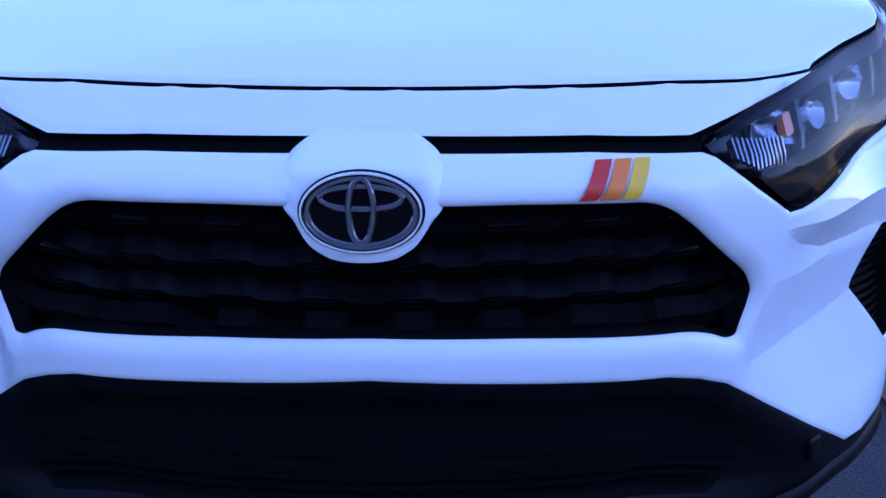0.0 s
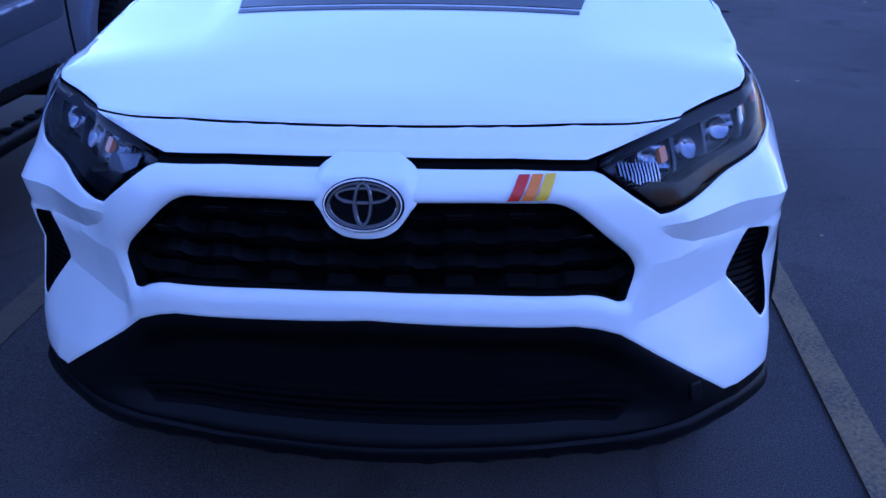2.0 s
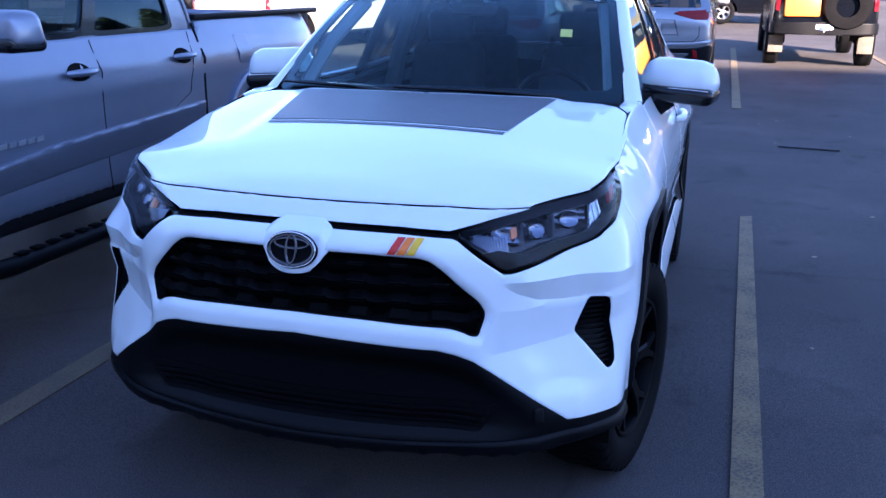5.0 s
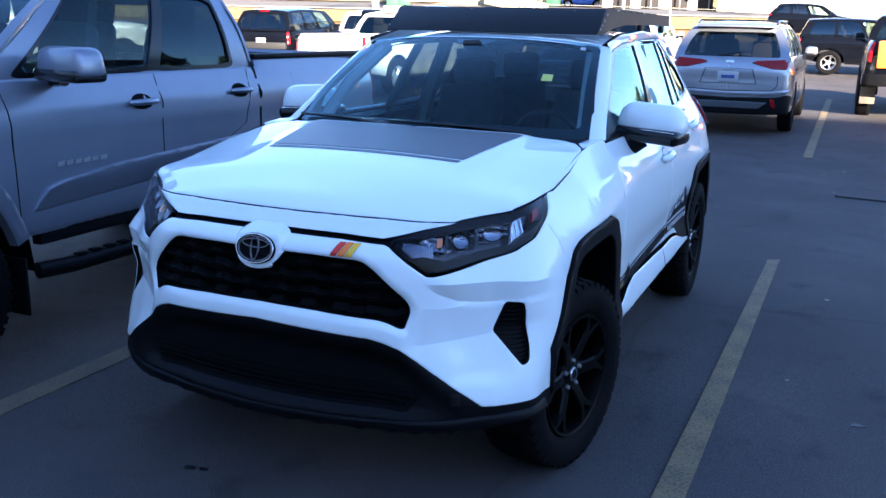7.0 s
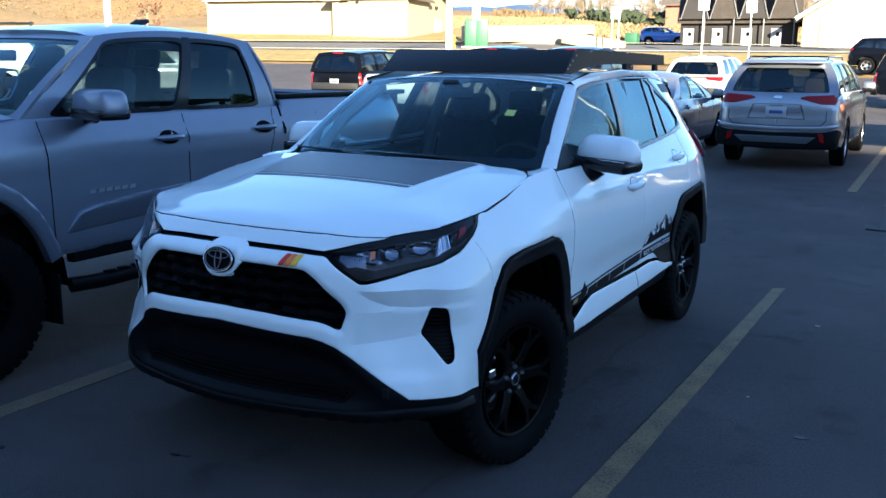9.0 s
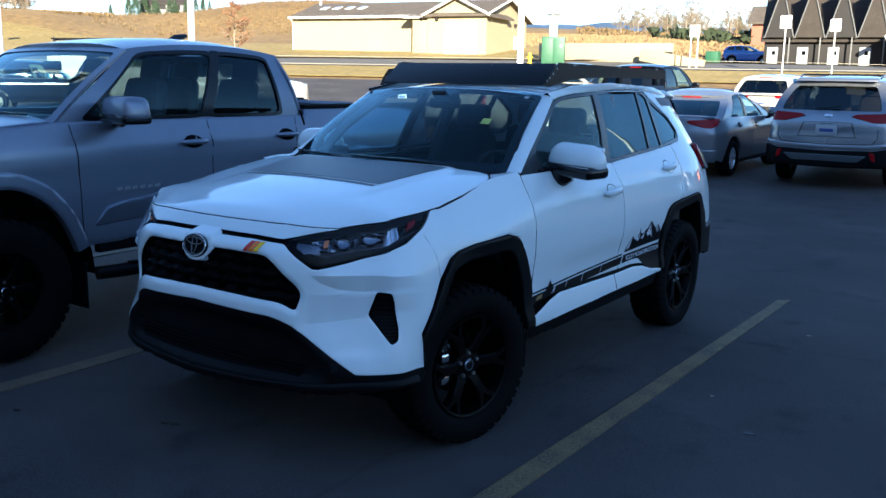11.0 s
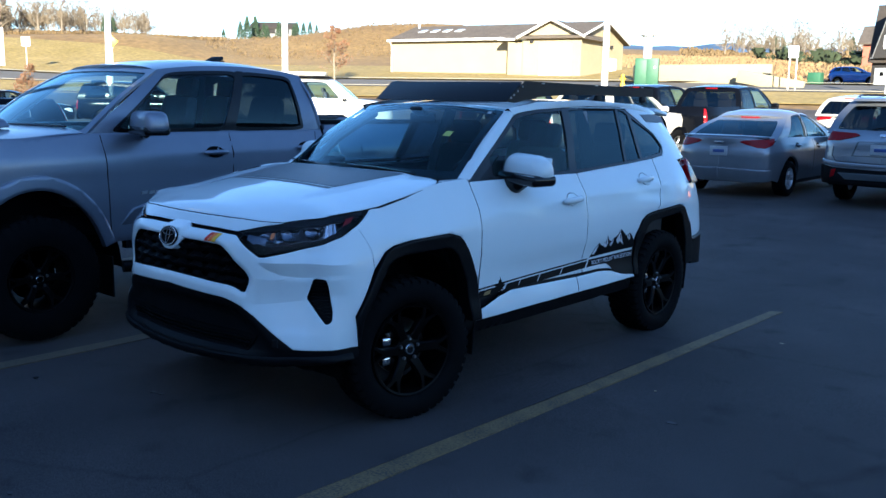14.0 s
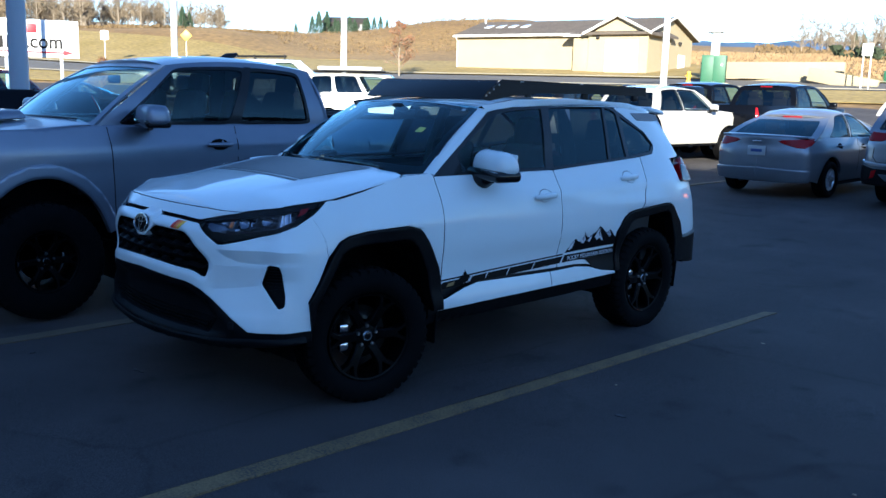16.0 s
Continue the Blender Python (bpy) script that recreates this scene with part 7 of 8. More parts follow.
# east wing, deeper than the long one, with its gable end to the side
gable_wall(CH, 4.8, 10.0, 3.62, 5.0, CREAM, (5.3, 3.3, 0))
solid("roof", *prism(4.8, 10.0, 3.62, 5.0, .45), SHINGLE, CH, smooth=False, m=pose(5.3, 3.3, 0))
for y in (-2.15, 8.75):
    solid("barge_board", *tube([(8.13, 3.3, 4.98), (8.13, y, 3.44)], .10, 4), WHITE_TRIM, CH, "white barge board")
block("side_door", (.08, 1.5, 2.2), (7.74, 5.9, 1.05), WHITE_TRIM, CH, .02, label="white door")
block("wall_lamp", (.2, .34, .24), (7.80, 5.2, 3.05), DARK_WALL, CH, .04)
# front gable over the wide door
gable_wall(CH, 4.7, 4.9, 3.62, 4.80, CREAM, (5.45, .60, 0), "y")
solid("roof", *prism(4.7, 4.9, 3.62, 4.80, .42, "y"), SHINGLE, CH, smooth=False, m=pose(5.45, .60, 0))
for s in (1, -1):
    solid("barge_board", *tube([(5.45, -2.20, 4.78), (5.45 + s * 2.87, -2.20, 3.40)], .10, 4), WHITE_TRIM, CH, "white barge board")
block("garage_door", (2.7, .08, 3.0), (5.75, -1.77, 1.45), WHITE_TRIM, CH, .02, label="white overhead door")
for k in range(4):
    block("door_rib", (2.66, .03, .03), (5.75, -1.82, .5 + k * .6), CREAM, CH, .005)
block("wall_lamp", (.24, .2, .24), (3.75, -1.83, 3.15), DARK_WALL, CH, .04)
block("entry_canopy", (2.5, 1.7, .16), (2.0, -.95, 3.46), SHINGLE, CH, .02, (7, 0, 0), label="small entry canopy")
block("entry_fascia", (2.5, .08, .16), (2.0, -1.80, 3.32), WHITE_TRIM, CH, .01)
block("entry_wall", (1.6, 1.5, 3.3), (2.3, -.75, 1.5), CREAM, CH, .02)
for x in (3.3, 4.6):
    solid("aerial", *tube([(x, 7.5, 4.3), (x, 7.5, 9.4)], .03, 5), POLE_SHADE, CH, "thin aerial mast")

# retaining wall, utility cabinets, hydrant
rz = on_ground(-22, 50)
tagged(block("low_wall", (9.5, .35, 1.35), (-24.0, 55.0, on_ground(-24.0, 55) + .55), CREAM, None, .03, (0, 0, 8)), "long cream retaining wall", "wall", kind="structure")
tagged(block("wall_step", (4.2, .35, .8), (-18.8, 54.2, on_ground(-18.8, 54.2) + .3), CREAM, None, .03, (0, 10, 8)), "short cream wall", "wall", kind="structure")
UB = thing("utility_cabinet", "green utility cabinet on a concrete pad beside the road", "utility box", at=(-25.4, 50.2, on_ground(-25.4, 50.2) + .04), turn=25)
block("cabinet", (1.5, 1.1, 1.75), (0, 0, .92), GREEN_BOX, UB, .03)
block("cabinet_door", (.70, .02, 1.55), (-.36, -.56, .92), GREEN_BOX, UB, .01)
block("cabinet_door", (.70, .02, 1.55), (.36, -.56, .92), GREEN_BOX, UB, .01)
block("label_plate", (.12, .01, .16), (.5, -.575, 1.2), PALE_PLATE, UB, .002)
block("pad", (1.9, 1.5, .14), (0, 0, .0), CONCRETE, UB, .02)
VENTP = thing("vent_stack", "white metal vent stack with a flat cap", "vent", at=(-26.2, 51.6, on_ground(-26.2, 51.6)), turn=0)
solid("vent_pipe", *lathe([(.0, 3.0), (.28, 3.0), (.28, 0)], 14, "z"), POLE_WHITE, VENTP)
solid("cap", *lathe([(.0, 3.45), (.55, 3.40), (.60, 3.25), (.2, 3.1), (.2, 2.9)], 14, "z"), POLE_WHITE, VENTP)
HY = thing("hydrant", "yellow fire hydrant on the verge", "hydrant", at=(-26.7, 49.4, on_ground(-26.7, 49.4) + .03))
solid("barrel", *lathe([(0, .82), (.09, .80), (.13, .70), (.12, .66), (.12, .2), (.17, .18), (.17, .04), (.13, .0)], 14, "z"), SIGN_YELLOW, HY)
for a in (0, 180):
    solid("nozzle", *tube([(.10 if a == 0 else -.10, 0, .52), (.20 if a == 0 else -.20, 0, .52)], .055, 8), SIGN_YELLOW, HY)
block("small_cabinet", (.9, .8, 1.0), (-19.2, 63.5, on_ground(-19.2, 63.5) + .5), GREEN_BOX, None, .03)
tagged(bpy.data.objects["small_cabinet"], "small green utility cabinet on the lawn", "utility box")


def lamp_post(x, y, h, r, mat, label, base=True, arm=0.0):
    z = on_ground(x, y)
    o = thing("lamp_post", label, "lamp post", "lamp posts", at=(x, y, z))
    solid("pole", *tube([(0, 0, -.1), (0, 0, h * .5), (0, 0, h)], [r * 1.1, r * .95, r * .8], 12), mat, o)
    if base:
        solid("base", *lathe([(r * 1.1, .75), (r * 1.6, .60), (r * 2.3, .40), (r * 2.3, -.1)], 14, "z"), CONCRETE, o, "concrete footing")
    block("lamp_head", (.36, .8, .14), (0, -.5, h), POLE_SHADE, o, .03)
    return o


lamp_post(-15.6, 28.9, 9, .13, POLE_WHITE, "tall white lamp post in the sun")
lamp_post(-24.0, 19.2, 9, .12, POLE_WHITE, "tall white lamp post in the sun")
lamp_post(-28.2, 14.2, 9, .12, POLE_WHITE, "tall white lamp post in the sun")
lamp_post(-9.6, 1.85, 8, .135, POLE_SHADE, "lamp post with shade painted in as grey, on a flared base behind the pickup")
lamp_post(-36.5, 9.5, 9, .10, POLE_WHITE, "tall white lamp post in the sun")


cluster = lamp_post(12.1, 37.9, 11.6, .15, POLE_WHITE, "tall white lamp post with a cluster of lamp heads")
for k in range(3):
    turn = pose(0, 0, 11.5, 0, 0, 75 + 90 * k)
    solid("lamp_arm", *tube([turn @ Vector((0, 0, 0)), turn @ Vector((0, -.5, .06)), turn @ Vector((0, -.9, .06))], .05, 8), POLE_WHITE, cluster)
    part("lamp_head", block_bm((.50, .95, .18), (0, -1.15, .04), .05, taper=(.8, .85)), POLE_WHITE, cluster, m=turn)


def road_sign(x, y, h, size, mat, label, turn=0, shape="square", posts=1):
    o = thing("road_sign", label, "road sign", at=(x, y, on_ground(x, y)), turn=turn)
    for k in range(posts):
        dx = (k - (posts - 1) / 2) * size * .7
        solid("post", *tube([(dx, 0, -.2), (dx, 0, h)], .035, 6), POLE_WHITE, o)
    b = block("plate", (size, .02, size * (1.15 if shape == "square" else 1)), (0, -.04, h), mat, o, .01, (0, 45 if shape == "diamond" else 0, 0))
    return o


road_sign(-10.7, 50.0, 3.0, .62, POLE_WHITE, "white square sign on a post by the road")
road_sign(-7.9, 49.2, 2.9, .56, POLE_WHITE, "white square sign on a post by the road")
road_sign(-16.6, 52.0, 2.3, .62, POLE_WHITE, "white square sign on two posts", posts=2)
road_sign(-82.2, 35.4, 2.6, .75, POLE_WHITE, "small white sign in the field", 60)
road_sign(-78.8, 42.2, 2.5, .80, SIGN_YELLOW, "yellow diamond warning sign", 50, "diamond")

# ---- billboard: pale board with plain bars for the unreadable and the brand words ----
BB = thing("billboard", "white billboard with red and dark words beside the lot", "billboard", at=(-40.7, 12.2, on_ground(-40.7, 12.2) + .55), turn=68)
block("board", (6.4, .12, 1.75), (0, 0, 2.85), POLE_WHITE, BB, .02, label="white board")
for x in (-2.4, 0, 2.4):
    block("leg", (.14, .14, 2.8), (x, .1, .7), POLE_SHADE, BB, .01)
block("red_rule", (5.6, .02, .07), (-.3, -.07, 2.22), SIGN_RED, BB, .004, label="red underline arrow")
solid("arrow_head", [(2.5, -.075, 2.08), (2.95, -.075, 2.22), (2.5, -.075, 2.36), (2.5, -.06, 2.08), (2.95, -.06, 2.22), (2.5, -.06, 2.36)], [(0, 1, 2), (5, 4, 3), (0, 3, 4, 1), (1, 4, 5, 2), (2, 5, 3, 0)], SIGN_RED, BB, smooth=False)
for k in range(6):
    block("word_bar", (.42, .02, .56), (-2.55 + k * .56, -.07, 2.66), DARK_WALL, BB, .02, label="dark bar in place of a brand word")
cu = bpy.data.curves.new("site_letters", "FONT")
cu.body, cu.size, cu.extrude = ".com", .74, .01
cu.offset = .012
tmp = new("site_letters", cu)
me = bpy.data.meshes.new_from_object(tmp.evaluated_get(bpy.context.evaluated_depsgraph_get()))
bpy.data.objects.remove(tmp)
me.materials.clear()
me.materials.append(DARK_WALL)
ob = new("site_letters", me)
ob.parent = BB
ob.matrix_basis = pose(.85, -.075, 2.42, 90, 0, 0) @ Matrix.Diagonal((1.12, 1.25, 1, 1))
for k, m in enumerate((GREEN_BOX, SIGN_RED, CONCRETE, SIGN_RED)):
    block("picture_tile", (.42, .02, .42), (-1.7 + k * .95, -.07, 3.32), m, BB, .04, label="small coloured tile")

# ---- row of dark houses and a pale house ----
hz0 = on_ground(-13, 70.5)
SHINGLE_DARK = material("dark_brown_shingles", (.034, .027, .022), .9, vary=.2, scale=1.2, fine=.3, bump_scale=9)
HOUSE_TRIM = material("grey_house_trim", (.13, .13, .13), .7, vary=.06, scale=2)
TH = thing("row_house", "dark row houses with steep brown gables and pale doors", "house", at=(-13.0, 70.5, hz0), turn=10)
TH.scale = (.84, .84, .84)
block("wall", (10.4, 8, 3.2), (0, 4, 1.5), DARK_WALL, TH, .02)
solid("roof", *prism(10.4, 8.4, 3.1, 8.0, .3), SHINGLE_DARK, TH, "brown shingle roof", smooth=False, m=pose(0, 4, 0))
for k in range(4):
    x = -3.9 + k * 2.6
    solid("gable", [(x - 1.15, -.9, 3.0), (x + 1.15, -.9, 3.0), (x, -.9, 7.4), (x - 1.15, 4, 3.0), (x + 1.15, 4, 3.0), (x, 4, 7.4)], [(0, 1, 2), (5, 4, 3), (0, 3, 4, 1), (1, 4, 5, 2), (2, 5, 3, 0)], SHINGLE_DARK if k % 2 else DARK_WALL, TH, smooth=False)
    for s in (1, -1):
        solid("barge_board", *tube([(x, -.98, 7.5), (x + s * 1.25, -.98, 2.95)], .06, 4), HOUSE_TRIM, TH)
    d = block("door", (.95, .06, 2.15), (x - .55, -.06, 1.08), PALE_DOOR, TH, .02, label="pale grey door")
    block("door_window", (.30, .02, .35), (.12, -.035, .55), DARK, d, .01)
    block("porch_post", (.12, .12, 3.0), (x + .9, -.8, 1.5), HOUSE_TRIM, TH, .01)
block("gutter", (10.8, .12, .14), (0, -.35, 3.02), HOUSE_TRIM, TH, .02)
PH = thing("pale_house", "cream house with a brown gable roof and a garage door", "house", at=(-1.6, 69.5, on_ground(-1.6, 69.5)), turn=6)
gable_wall(PH, 9.0, 13.0, 2.8, 7.0, CREAM, (0, 4.5, 0), "y")
solid("roof", *prism(9.0, 13.0, 2.8, 7.0, .5, "y"), SHINGLE, PH, "brown shingle roof", smooth=False, m=pose(0, 4.5, 0))
for s in (1, -1):
    solid("barge_board", *tube([(0, -.60, 7.0), (s * 7.0, -.60, 2.55)], .14, 4), WHITE_TRIM, PH, "white barge board")
block("garage_door", (3.0, .08, 2.4), (-3.8, -.05, 1.2), material("beige_door", (.48, .42, .30), .7, vary=.06, scale=1), PH, .02, label="beige garage door")
block("door_frame", (3.3, .06, .12), (-3.8, -.06, 2.48), WHITE_TRIM, PH, .01)
for x in (1.6, 3.0):
    block("window", (.95, .06, 1.3), (x, -.05, 1.6), SKYLIGHT, PH, .01)
FH = thing("brick_house", "red brick house with a brown roof far off", "house", at=(-23.0, 105, on_ground(-23, 105)), turn=10)
gable_wall(FH, 11, 8, 2.9, 4.8, BRICK_RED, (0, 4, 0))
solid("roof", *prism(11, 8, 2.9, 4.8, .5), SHINGLE, FH, "brown shingle roof", smooth=False, m=pose(0, 4, 0))
for x in (-3, 0, 3):
    block("window", (1.2, .08, 1.1), (x, -.04, 1.6), SKYLIGHT, FH, .01)
HILL_WALL = material("grey_white_siding", (.20, .20, .20), .8, vary=.08, scale=1)
HH = thing("hill_house", "pale house among spruces on the hill", "house", at=(-129, 101.5, on_ground(-129, 101.5) + .2), turn=40)
gable_wall(HH, 7.5, 5, 1.5, 2.5, HILL_WALL, (0, 0, 0))
solid("roof", *prism(7.5, 5, 1.5, 2.5, .3), SHINGLE_DARK, HH, "dark roof", smooth=False)
for x in (-3.5, 0, 3.5):
    block("window", (1.2, .1, .8), (x * .7, -2.52, .8), DARK_WALL, HH, .01)

# ---- trees ----
BARK = material("grey_birch_bark", (.24, .20, .15), .9, vary=.2, scale=4)
TWIG = material("grey_brown_twigs", (.165, .130, .085), .9, vary=.25, scale=.8)
NEEDLE = material("dark_spruce_needles", (.035, .062, .030), .9, vary=.4, scale=.9)
RUST = material("rust_red_leaves", (.17, .062, .028), .8, vary=.35, scale=1.5, second=(.19, .105, .045))
SHRUB = material("dry_brown_shrubs", (.105, .070, .030), .95, vary=.3, scale=.15, second=(.165, .112, .050))
GREEN_SHRUB = material("green_shrub", (.030, .042, .018), .9, vary=.3, scale=.8)


def bare_tree(name, h, seed, label, leaves=None, group=""):
    """A trunk that tapers, limbs that fork twice, and fine twigs or leaves on the last forks."""
    rnd = random.Random(seed)
    k_thick = .5 if leaves else .42
    o = thing(name, label, "tree", group)
    tv, tf = tube([(rnd.uniform(-.02, .02) * h * k, rnd.uniform(-.02, .02) * h * k, h * k * .92 - .2) for k in (0, .2, .45, .7, 1)], [h * .012, h * .010, h * .008, h * .005, h * .002], 6)
    wv, wf, lv, lf = [], [], [], []

    def add(v, f):
        k = len(wv)
        wv.extend(v)
        wf.extend(tuple(i + k for i in q) for q in f)

    def leaf(p, size):
        k = len(lv)
        a = Vector((rnd.gauss(0, 1), rnd.gauss(0, 1), rnd.gauss(0, 1))).normalized()
        b = a.orthogonal().normalized()
        lv.extend([p + a * size, p + b * size * .5, p - a * size, p - b * size * .5])
        lf.append((k, k + 1, k + 2, k + 3))

    def grow(p, way, length, level):
        q = p + way * length
        mid = p.lerp(q, .5) + Vector((rnd.uniform(-.06, .06) * length, rnd.uniform(-.06, .06) * length, .04 * length))
        add(*tube([p, mid, q], [h * k_thick * (.012, .010, .0085)[level], h * k_thick * (.010, .0085, .007)[level], h * k_thick * (.008, .006, .004)[level]], 4 if level < 2 else 3))
        if leaves and level:
            for _ in range(6):
                leaf(p.lerp(q, rnd.random()) + Vector((rnd.gauss(0, .06), rnd.gauss(0, .06), rnd.gauss(0, .06))) * h * .3, h * .012)
        if level < 2:
            for _ in range(4):
                w = (way + Vector((rnd.gauss(0, .55), rnd.gauss(0, .55), rnd.gauss(.15, .35)))).normalized()
                grow(p.lerp(q, rnd.uniform(.35, 1)), w, length * rnd.uniform(.45, .65), level + 1)

    for k in range(13 if not leaves else 15):
        f = rnd.uniform(.06 if not leaves else .12, .92)
        a = rnd.uniform(0, 6.283)
        grow(Vector((0, 0, h * f * .92)), Vector((math.cos(a) * .8, math.sin(a) * .8, rnd.uniform(.6, 1.5))).normalized(), h * .27 * (1.12 - f), 0)
    solid("trunk", tv, tf, BARK, o)
    solid("crown", wv, wf, TWIG, o, smooth=False)
    if leaves:
        solid("leaves", lv, lf, leaves, o, smooth=False)
    return o


def spruce(name, h, seed, label, group=""):
    """A straight trunk with drooping tiers of many small clumps of needles."""
    rnd = random.Random(seed)
    o = thing(name, label, "tree", group)
    solid("trunk", *tube([(0, 0, -.3), (0, 0, h * .5), (0, 0, h)], [h * .018, h * .010, h * .002], 6), BARK, o)
    v, f = [], []
    for k in range(1300):
        t = rnd.random() ** .8
        z = h * (.08 + .92 * t)
        reach = h * .27 * (1 - t) ** .9 + .06
        a = rnd.uniform(0, 6.283)
        r = reach * rnd.uniform(.35, 1.08) * (1 + .18 * math.sin(a * 5 + z * 3))
        p = Vector((r * math.cos(a), r * math.sin(a), z - r * .28 + rnd.gauss(0, .01) * h))
        s = h * rnd.uniform(.02, .042)
        out = Vector((math.cos(a), math.sin(a), -.45)).normalized() * s * 1.5
        side = Vector((-math.sin(a), math.cos(a), rnd.uniform(-.4, .4))) * s * .6
        c = len(v)
        v += [p - out * .6, p + side, p + out, p - side, p + Vector((0, 0, s * .55))]
        f += [(c, c + 1, c + 4), (c + 1, c + 2, c + 4), (c + 2, c + 3, c + 4), (c + 3, c, c + 4)]
    solid("crown", v, f, NEEDLE, o, smooth=False)
    return o


def at_bearing(b, d, x0=4.0, y0=-3.0):
    return x0 - d * math.sin(math.radians(b)), y0 + d * math.cos(math.radians(b))


def plant(model, b, d, scale, turn):
    x, y = at_bearing(b, d)
    m = pose(x, y, on_ground(x, y) - .2, 0, 0, turn) @ Matrix.Scale(scale, 4)
    return m


rnd = random.Random(5)
birches = [bare_tree("bare_tree", 8, 10 + k, "leafless pale birch on the far slope", group="bare trees on the slope") for k in range(4)]
spots = [(rnd.uniform(59.2, 72), rnd.uniform(150, 180)) for _ in range(190)] + [(rnd.uniform(7, 24.8), rnd.uniform(132, 175)) for _ in range(150)]
for k, (b, d) in enumerate(spots):
    src = birches[k % 4]
    sc = rnd.uniform(.45, .70) + .035 * (b - 59) if b > 40 else rnd.uniform(.45, .80)
    m = plant(src, b, d, sc, rnd.uniform(0, 360))
    if k < 4:
        src.matrix_basis = m
    else:
        c = copy_thing(src, m)
        c.scale = (sc, sc, sc)
spruces = [spruce("spruce", 7, 30 + k, "dark green spruce on the hill", "spruces on the hill") for k in range(3)]
sp = [(53.9, 165, .46), (53.5, 163, .56), (53.0, 166, .57), (52.5, 165, .40), (51.9, 168, .30), (51.3, 166, .34), (50.9, 168, .36), (50.5, 165, .36), (50.1, 167, .34), (49.7, 165, .33), (49.3, 168, .24), (54.9, 163, .28), (61.6, 150, .50), (61.2, 151, .40), (52.3, 160, .33), (51.6, 161, .40), (50.7, 160, .31), (51.2, 159, .24),
      (21.6, 150, .52), (21.1, 152, .45), (17.4, 150, .5), (3.6, 112, .45), (4.6, 113, .38), (-8, 78, .75), (-9.5, 80, .9), (-11, 77, .8), (-13, 60, 1.5), (-16, 58, 1.25), (-19, 55, 1.6), (-22, 57, 1.3), (-25, 54, 1.5), (-29, 58, 1.35), (-33, 55, 1.6)]
for k, (b, d, sc) in enumerate(sp):
    m = plant(spruces[k % 3], b, d, sc, k * 77)
    if k < 3:
        spruces[k].matrix_basis = m
    else:
        c = copy_thing(spruces[k % 3], m)
        c.scale = (sc, sc, sc)
rt = bare_tree("young_tree", 4.2, 77, "young tree with thin rust red autumn leaves", RUST)
rt.matrix_basis = pose(-48.5, 43.7, on_ground(-48.5, 43.7) - .1) @ Matrix.Diagonal((1.35, 1.35, 1.12, 1))
bt = bare_tree("young_tree", 3.0, 78, "small shrub with red autumn leaves", RUST)
bt.matrix_basis = pose(-38.0, 15.5, on_ground(-38.0, 15.5))

# brush on the slopes: one mass of small twiggy clumps
bv, bf = [], []
for k in range(5200):
    if k < 2300:
        b, d, hgt = rnd.uniform(55, 73), rnd.uniform(142, 175), rnd.uniform(.15, .5)
    elif k < 4100:
        b, d, hgt = rnd.uniform(5, 27), rnd.uniform(125, 175), rnd.uniform(.15, .45) + .6 * rnd.random() ** 4
    else:
        b, d, hgt = rnd.uniform(42, 56), rnd.uniform(120, 165), rnd.uniform(.10, .32)
    x, y = at_bearing(b, d)
    z = on_ground(x, y)
    for j in range(4):
        a = rnd.uniform(0, 6.283)
        w = hgt * rnd.uniform(.35, .8)
        c = len(bv)
        bv += [(x + rnd.uniform(-.5, .5) * w, y, z - .1), (x + w * math.cos(a), y + w * math.sin(a), z + hgt * rnd.uniform(.5, 1)), (x + w * .5 * math.cos(a + 1), y + w * .5 * math.sin(a + 1), z + hgt * rnd.uniform(.6, 1.1))]
        bf.append((c, c + 1, c + 2))
tagged(solid("brush", bv, bf, SHRUB, None, smooth=False), "dry brown brush covering the far slopes", "brush", kind="stuff")
gv2, gf2 = [], []
for k in range(700):
    b, d = rnd.uniform(10.5, 22.5), rnd.uniform(112, 122)
    hgt = rnd.uniform(.5, 1.4) * (1 if math.sin(b * 3.1) > -.2 else .3)
    x, y = at_bearing(b, d)
    z = on_ground(x, y)
    for j in range(4):
        a = rnd.uniform(0, 6.283)
        w = hgt * rnd.uniform(.4, .8)
        c = len(gv2)
        gv2 += [(x, y, z), (x + w * math.cos(a), y + w * math.sin(a), z + hgt * rnd.uniform(.4, 1)), (x + w * .5 * math.cos(a + 1.4), y + w * .5 * math.sin(a + 1.4), z + hgt * rnd.uniform(.5, 1))]
        gf2.append((c, c + 1, c + 2))
tagged(solid("hedge", gv2, gf2, GREEN_SHRUB, None, smooth=False), "dark green shrubs along the field", "brush", kind="stuff")
# long dry grass on the field behind the low wall
TALL_GRASS = material("long_golden_grass", (.185, .118, .052), .95, vary=.25, scale=.12, second=(.235, .160, .075))
tv, tf = [], []
for k in range(17000):
    b, d = rnd.uniform(2, 33), 82 + 48 * rnd.random() ** .8
    x, y = at_bearing(b, d)
    z, hgt, a, w = on_ground(x, y), rnd.uniform(.08, .26), rnd.uniform(0, 3.14), rnd.uniform(.07, .2)
    c = len(tv)
    tv += [(x - w * math.cos(a), y - w * math.sin(a), z - .08), (x + w * math.cos(a), y + w * math.sin(a), z - .08), (x + rnd.uniform(-.5, .5) * w, y + .1, z + hgt)]
    tf.append((c, c + 1, c + 2))
tagged(solid("long_grass", tv, tf, TALL_GRASS, None, smooth=False), "long golden dry grass on the field", "grass", kind="stuff")
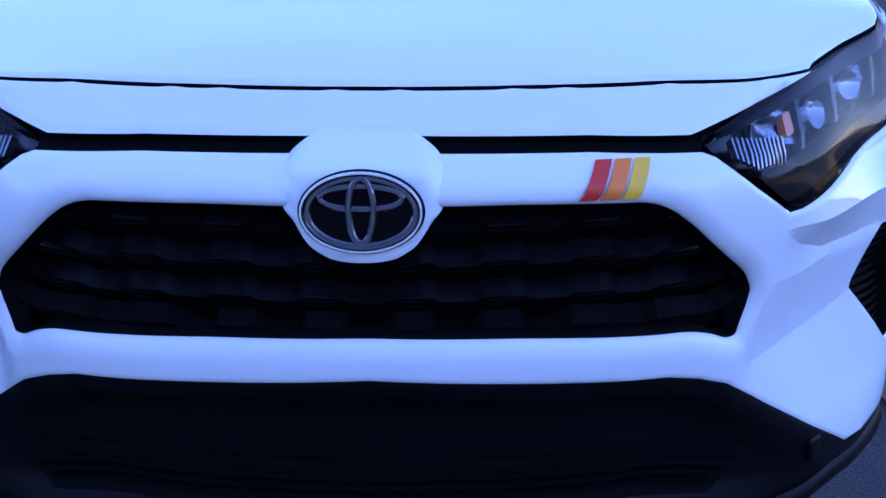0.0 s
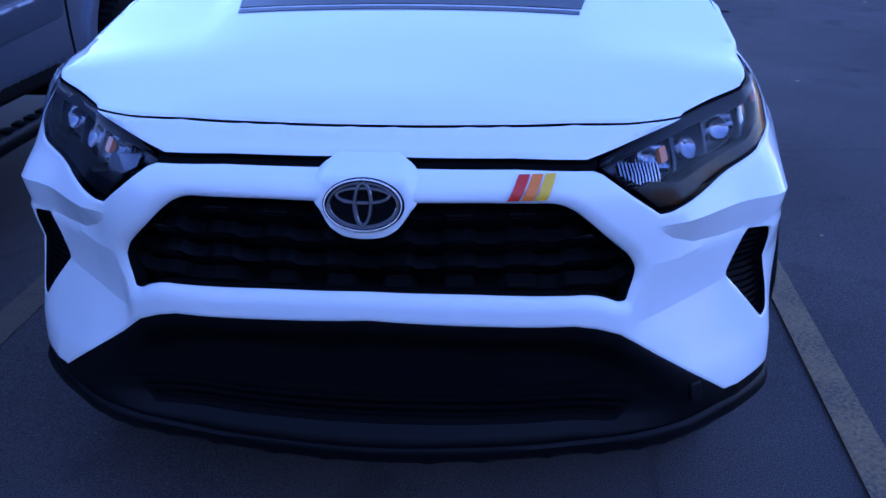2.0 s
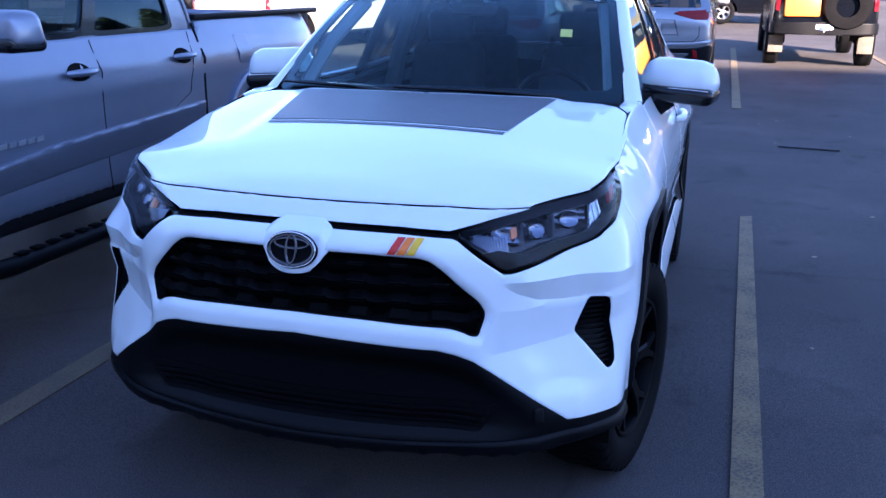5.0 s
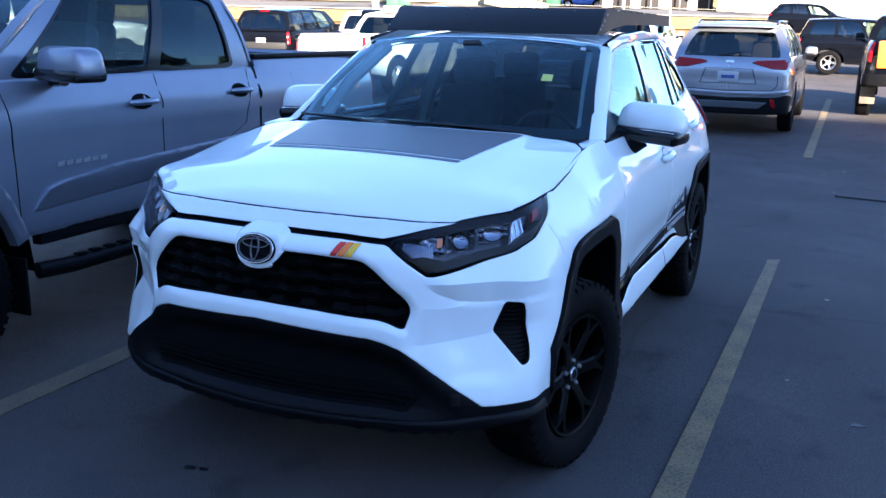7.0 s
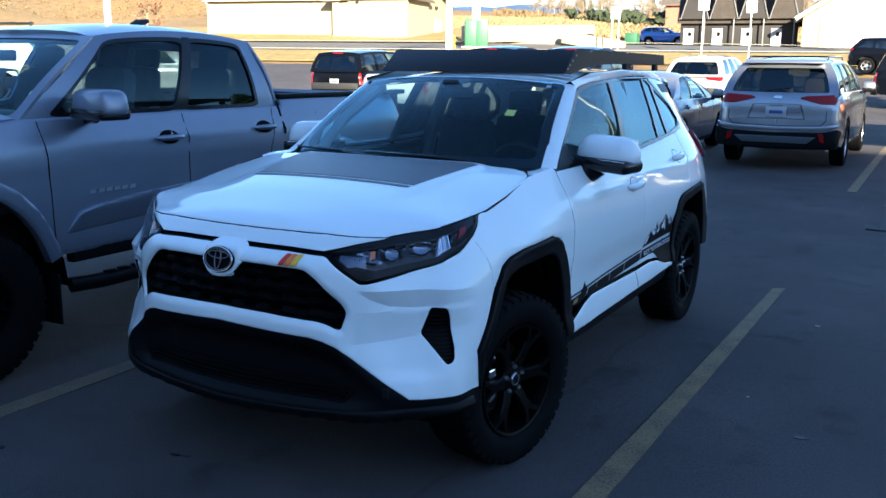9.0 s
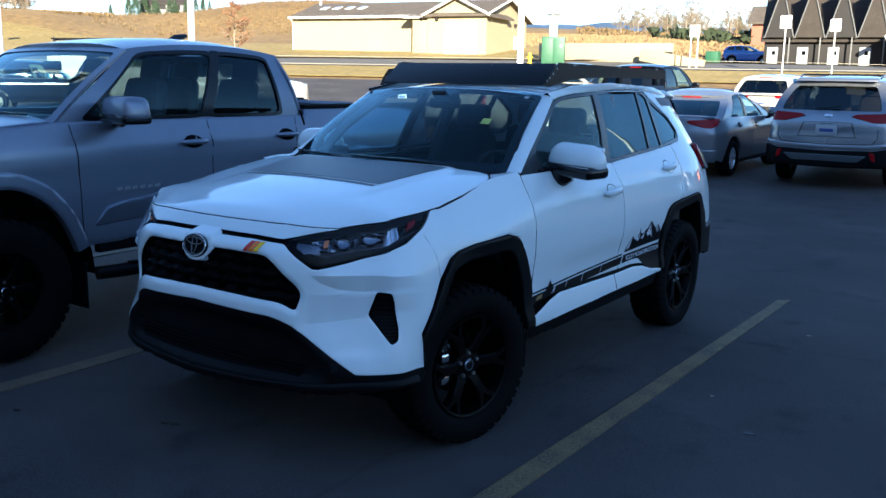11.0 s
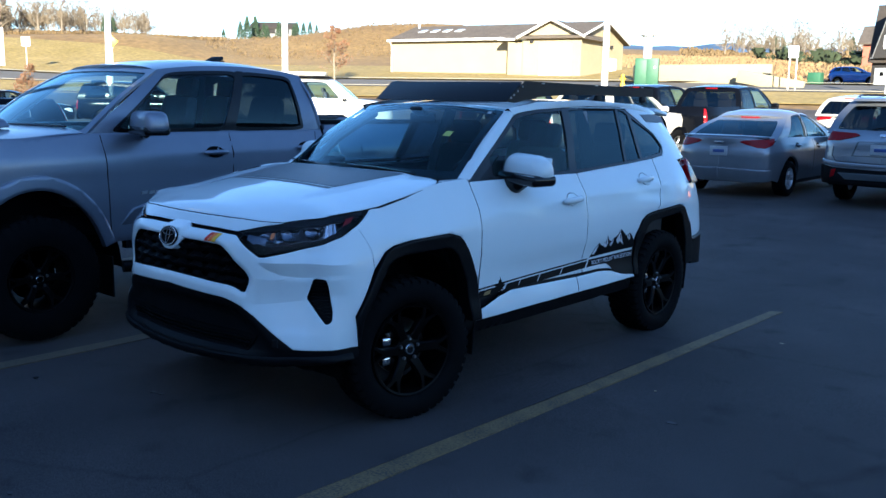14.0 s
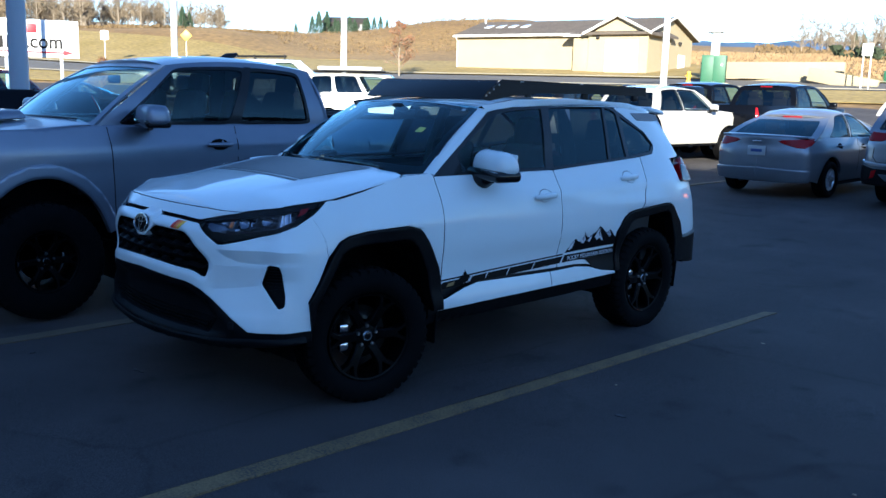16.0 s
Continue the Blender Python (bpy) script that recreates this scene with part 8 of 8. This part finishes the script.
# far wooded hills; the blue of the haze is put into their colour
FAR = material("far_hills_haze_blue", (.10, .15, .24), 1.0, vary=.25, scale=.004, spec=.0)
fv, ff = [], []
for k in range(121):
    b = -30 + k * 1.2
    h = (132 + 5 * math.sin(b * .31) + 4 * math.sin(b * .83 + 1) + 2 * math.sin(b * 2.1)) * (1 if b < 40 else .85)
    for d, z in ((1700, 0), (1900, h * .6), (2200, h), (3000, h * .8)):
        x, y = at_bearing(b, d)
        fv.append((x, y, z))
for k in range(120):
    for j in range(3):
        c = k * 4 + j
        ff.append((c, c + 1, c + 5, c + 4))
tagged(solid("far_hills", fv, ff, FAR, None), "distant wooded hills with haze painted in as blue", "hills", kind="structure")

# ---- small litter on the asphalt ----
OIL = material("dark_oil_spot", (.012, .012, .013), .5, vary=.2, scale=60)
LEAF = material("dry_leaf", (.30, .24, .15), .8, vary=.3, scale=80)
def spot(x, y, r, seed, name, mat, label):
    rr = random.Random(seed)
    pts = [(x + r * (1 + rr.uniform(-.35, .35)) * math.cos(a), y + r * (1 + rr.uniform(-.35, .35)) * math.sin(a) * .7) for a in np.linspace(0, 2 * math.pi, 13)[:-1]]
    ob = panel(name, pts, mat, None, lambda u, v: np.stack([u, v, ground_height(u, v) + .005], -1), step=.05, depth=.004, edge=0)
    return tagged(ob, label, "spot", kind="stuff")
for k, (x, y, r) in enumerate([(-.46, -.75, .022), (-.40, -.74, .02), (1.97, .90, .028), (1.30, .15, .02), (-1.2, -1.1, .02), (2.6, -.6, .018), (.3, -1.9, .015)]):
    spot(x, y, r, k, "oil_spot", OIL, "small dark oil spot on the asphalt")
for k in range(34):
    x, y = rnd.uniform(1.5, 5.5), rnd.uniform(-1.5, 9)
    o = spot(x, y, rnd.uniform(.008, .02), 90 + k, "dry_leaf", LEAF, "dry leaf on the asphalt")
st = solid("stick", *tube([(1.75, 6.95, on_ground(1.75, 6.95) + .012), (2.35, 6.90, on_ground(2.35, 6.9) + .012)], .011, 6), OIL, None)
tagged(st, "thin dark stick lying on the asphalt", "stick")
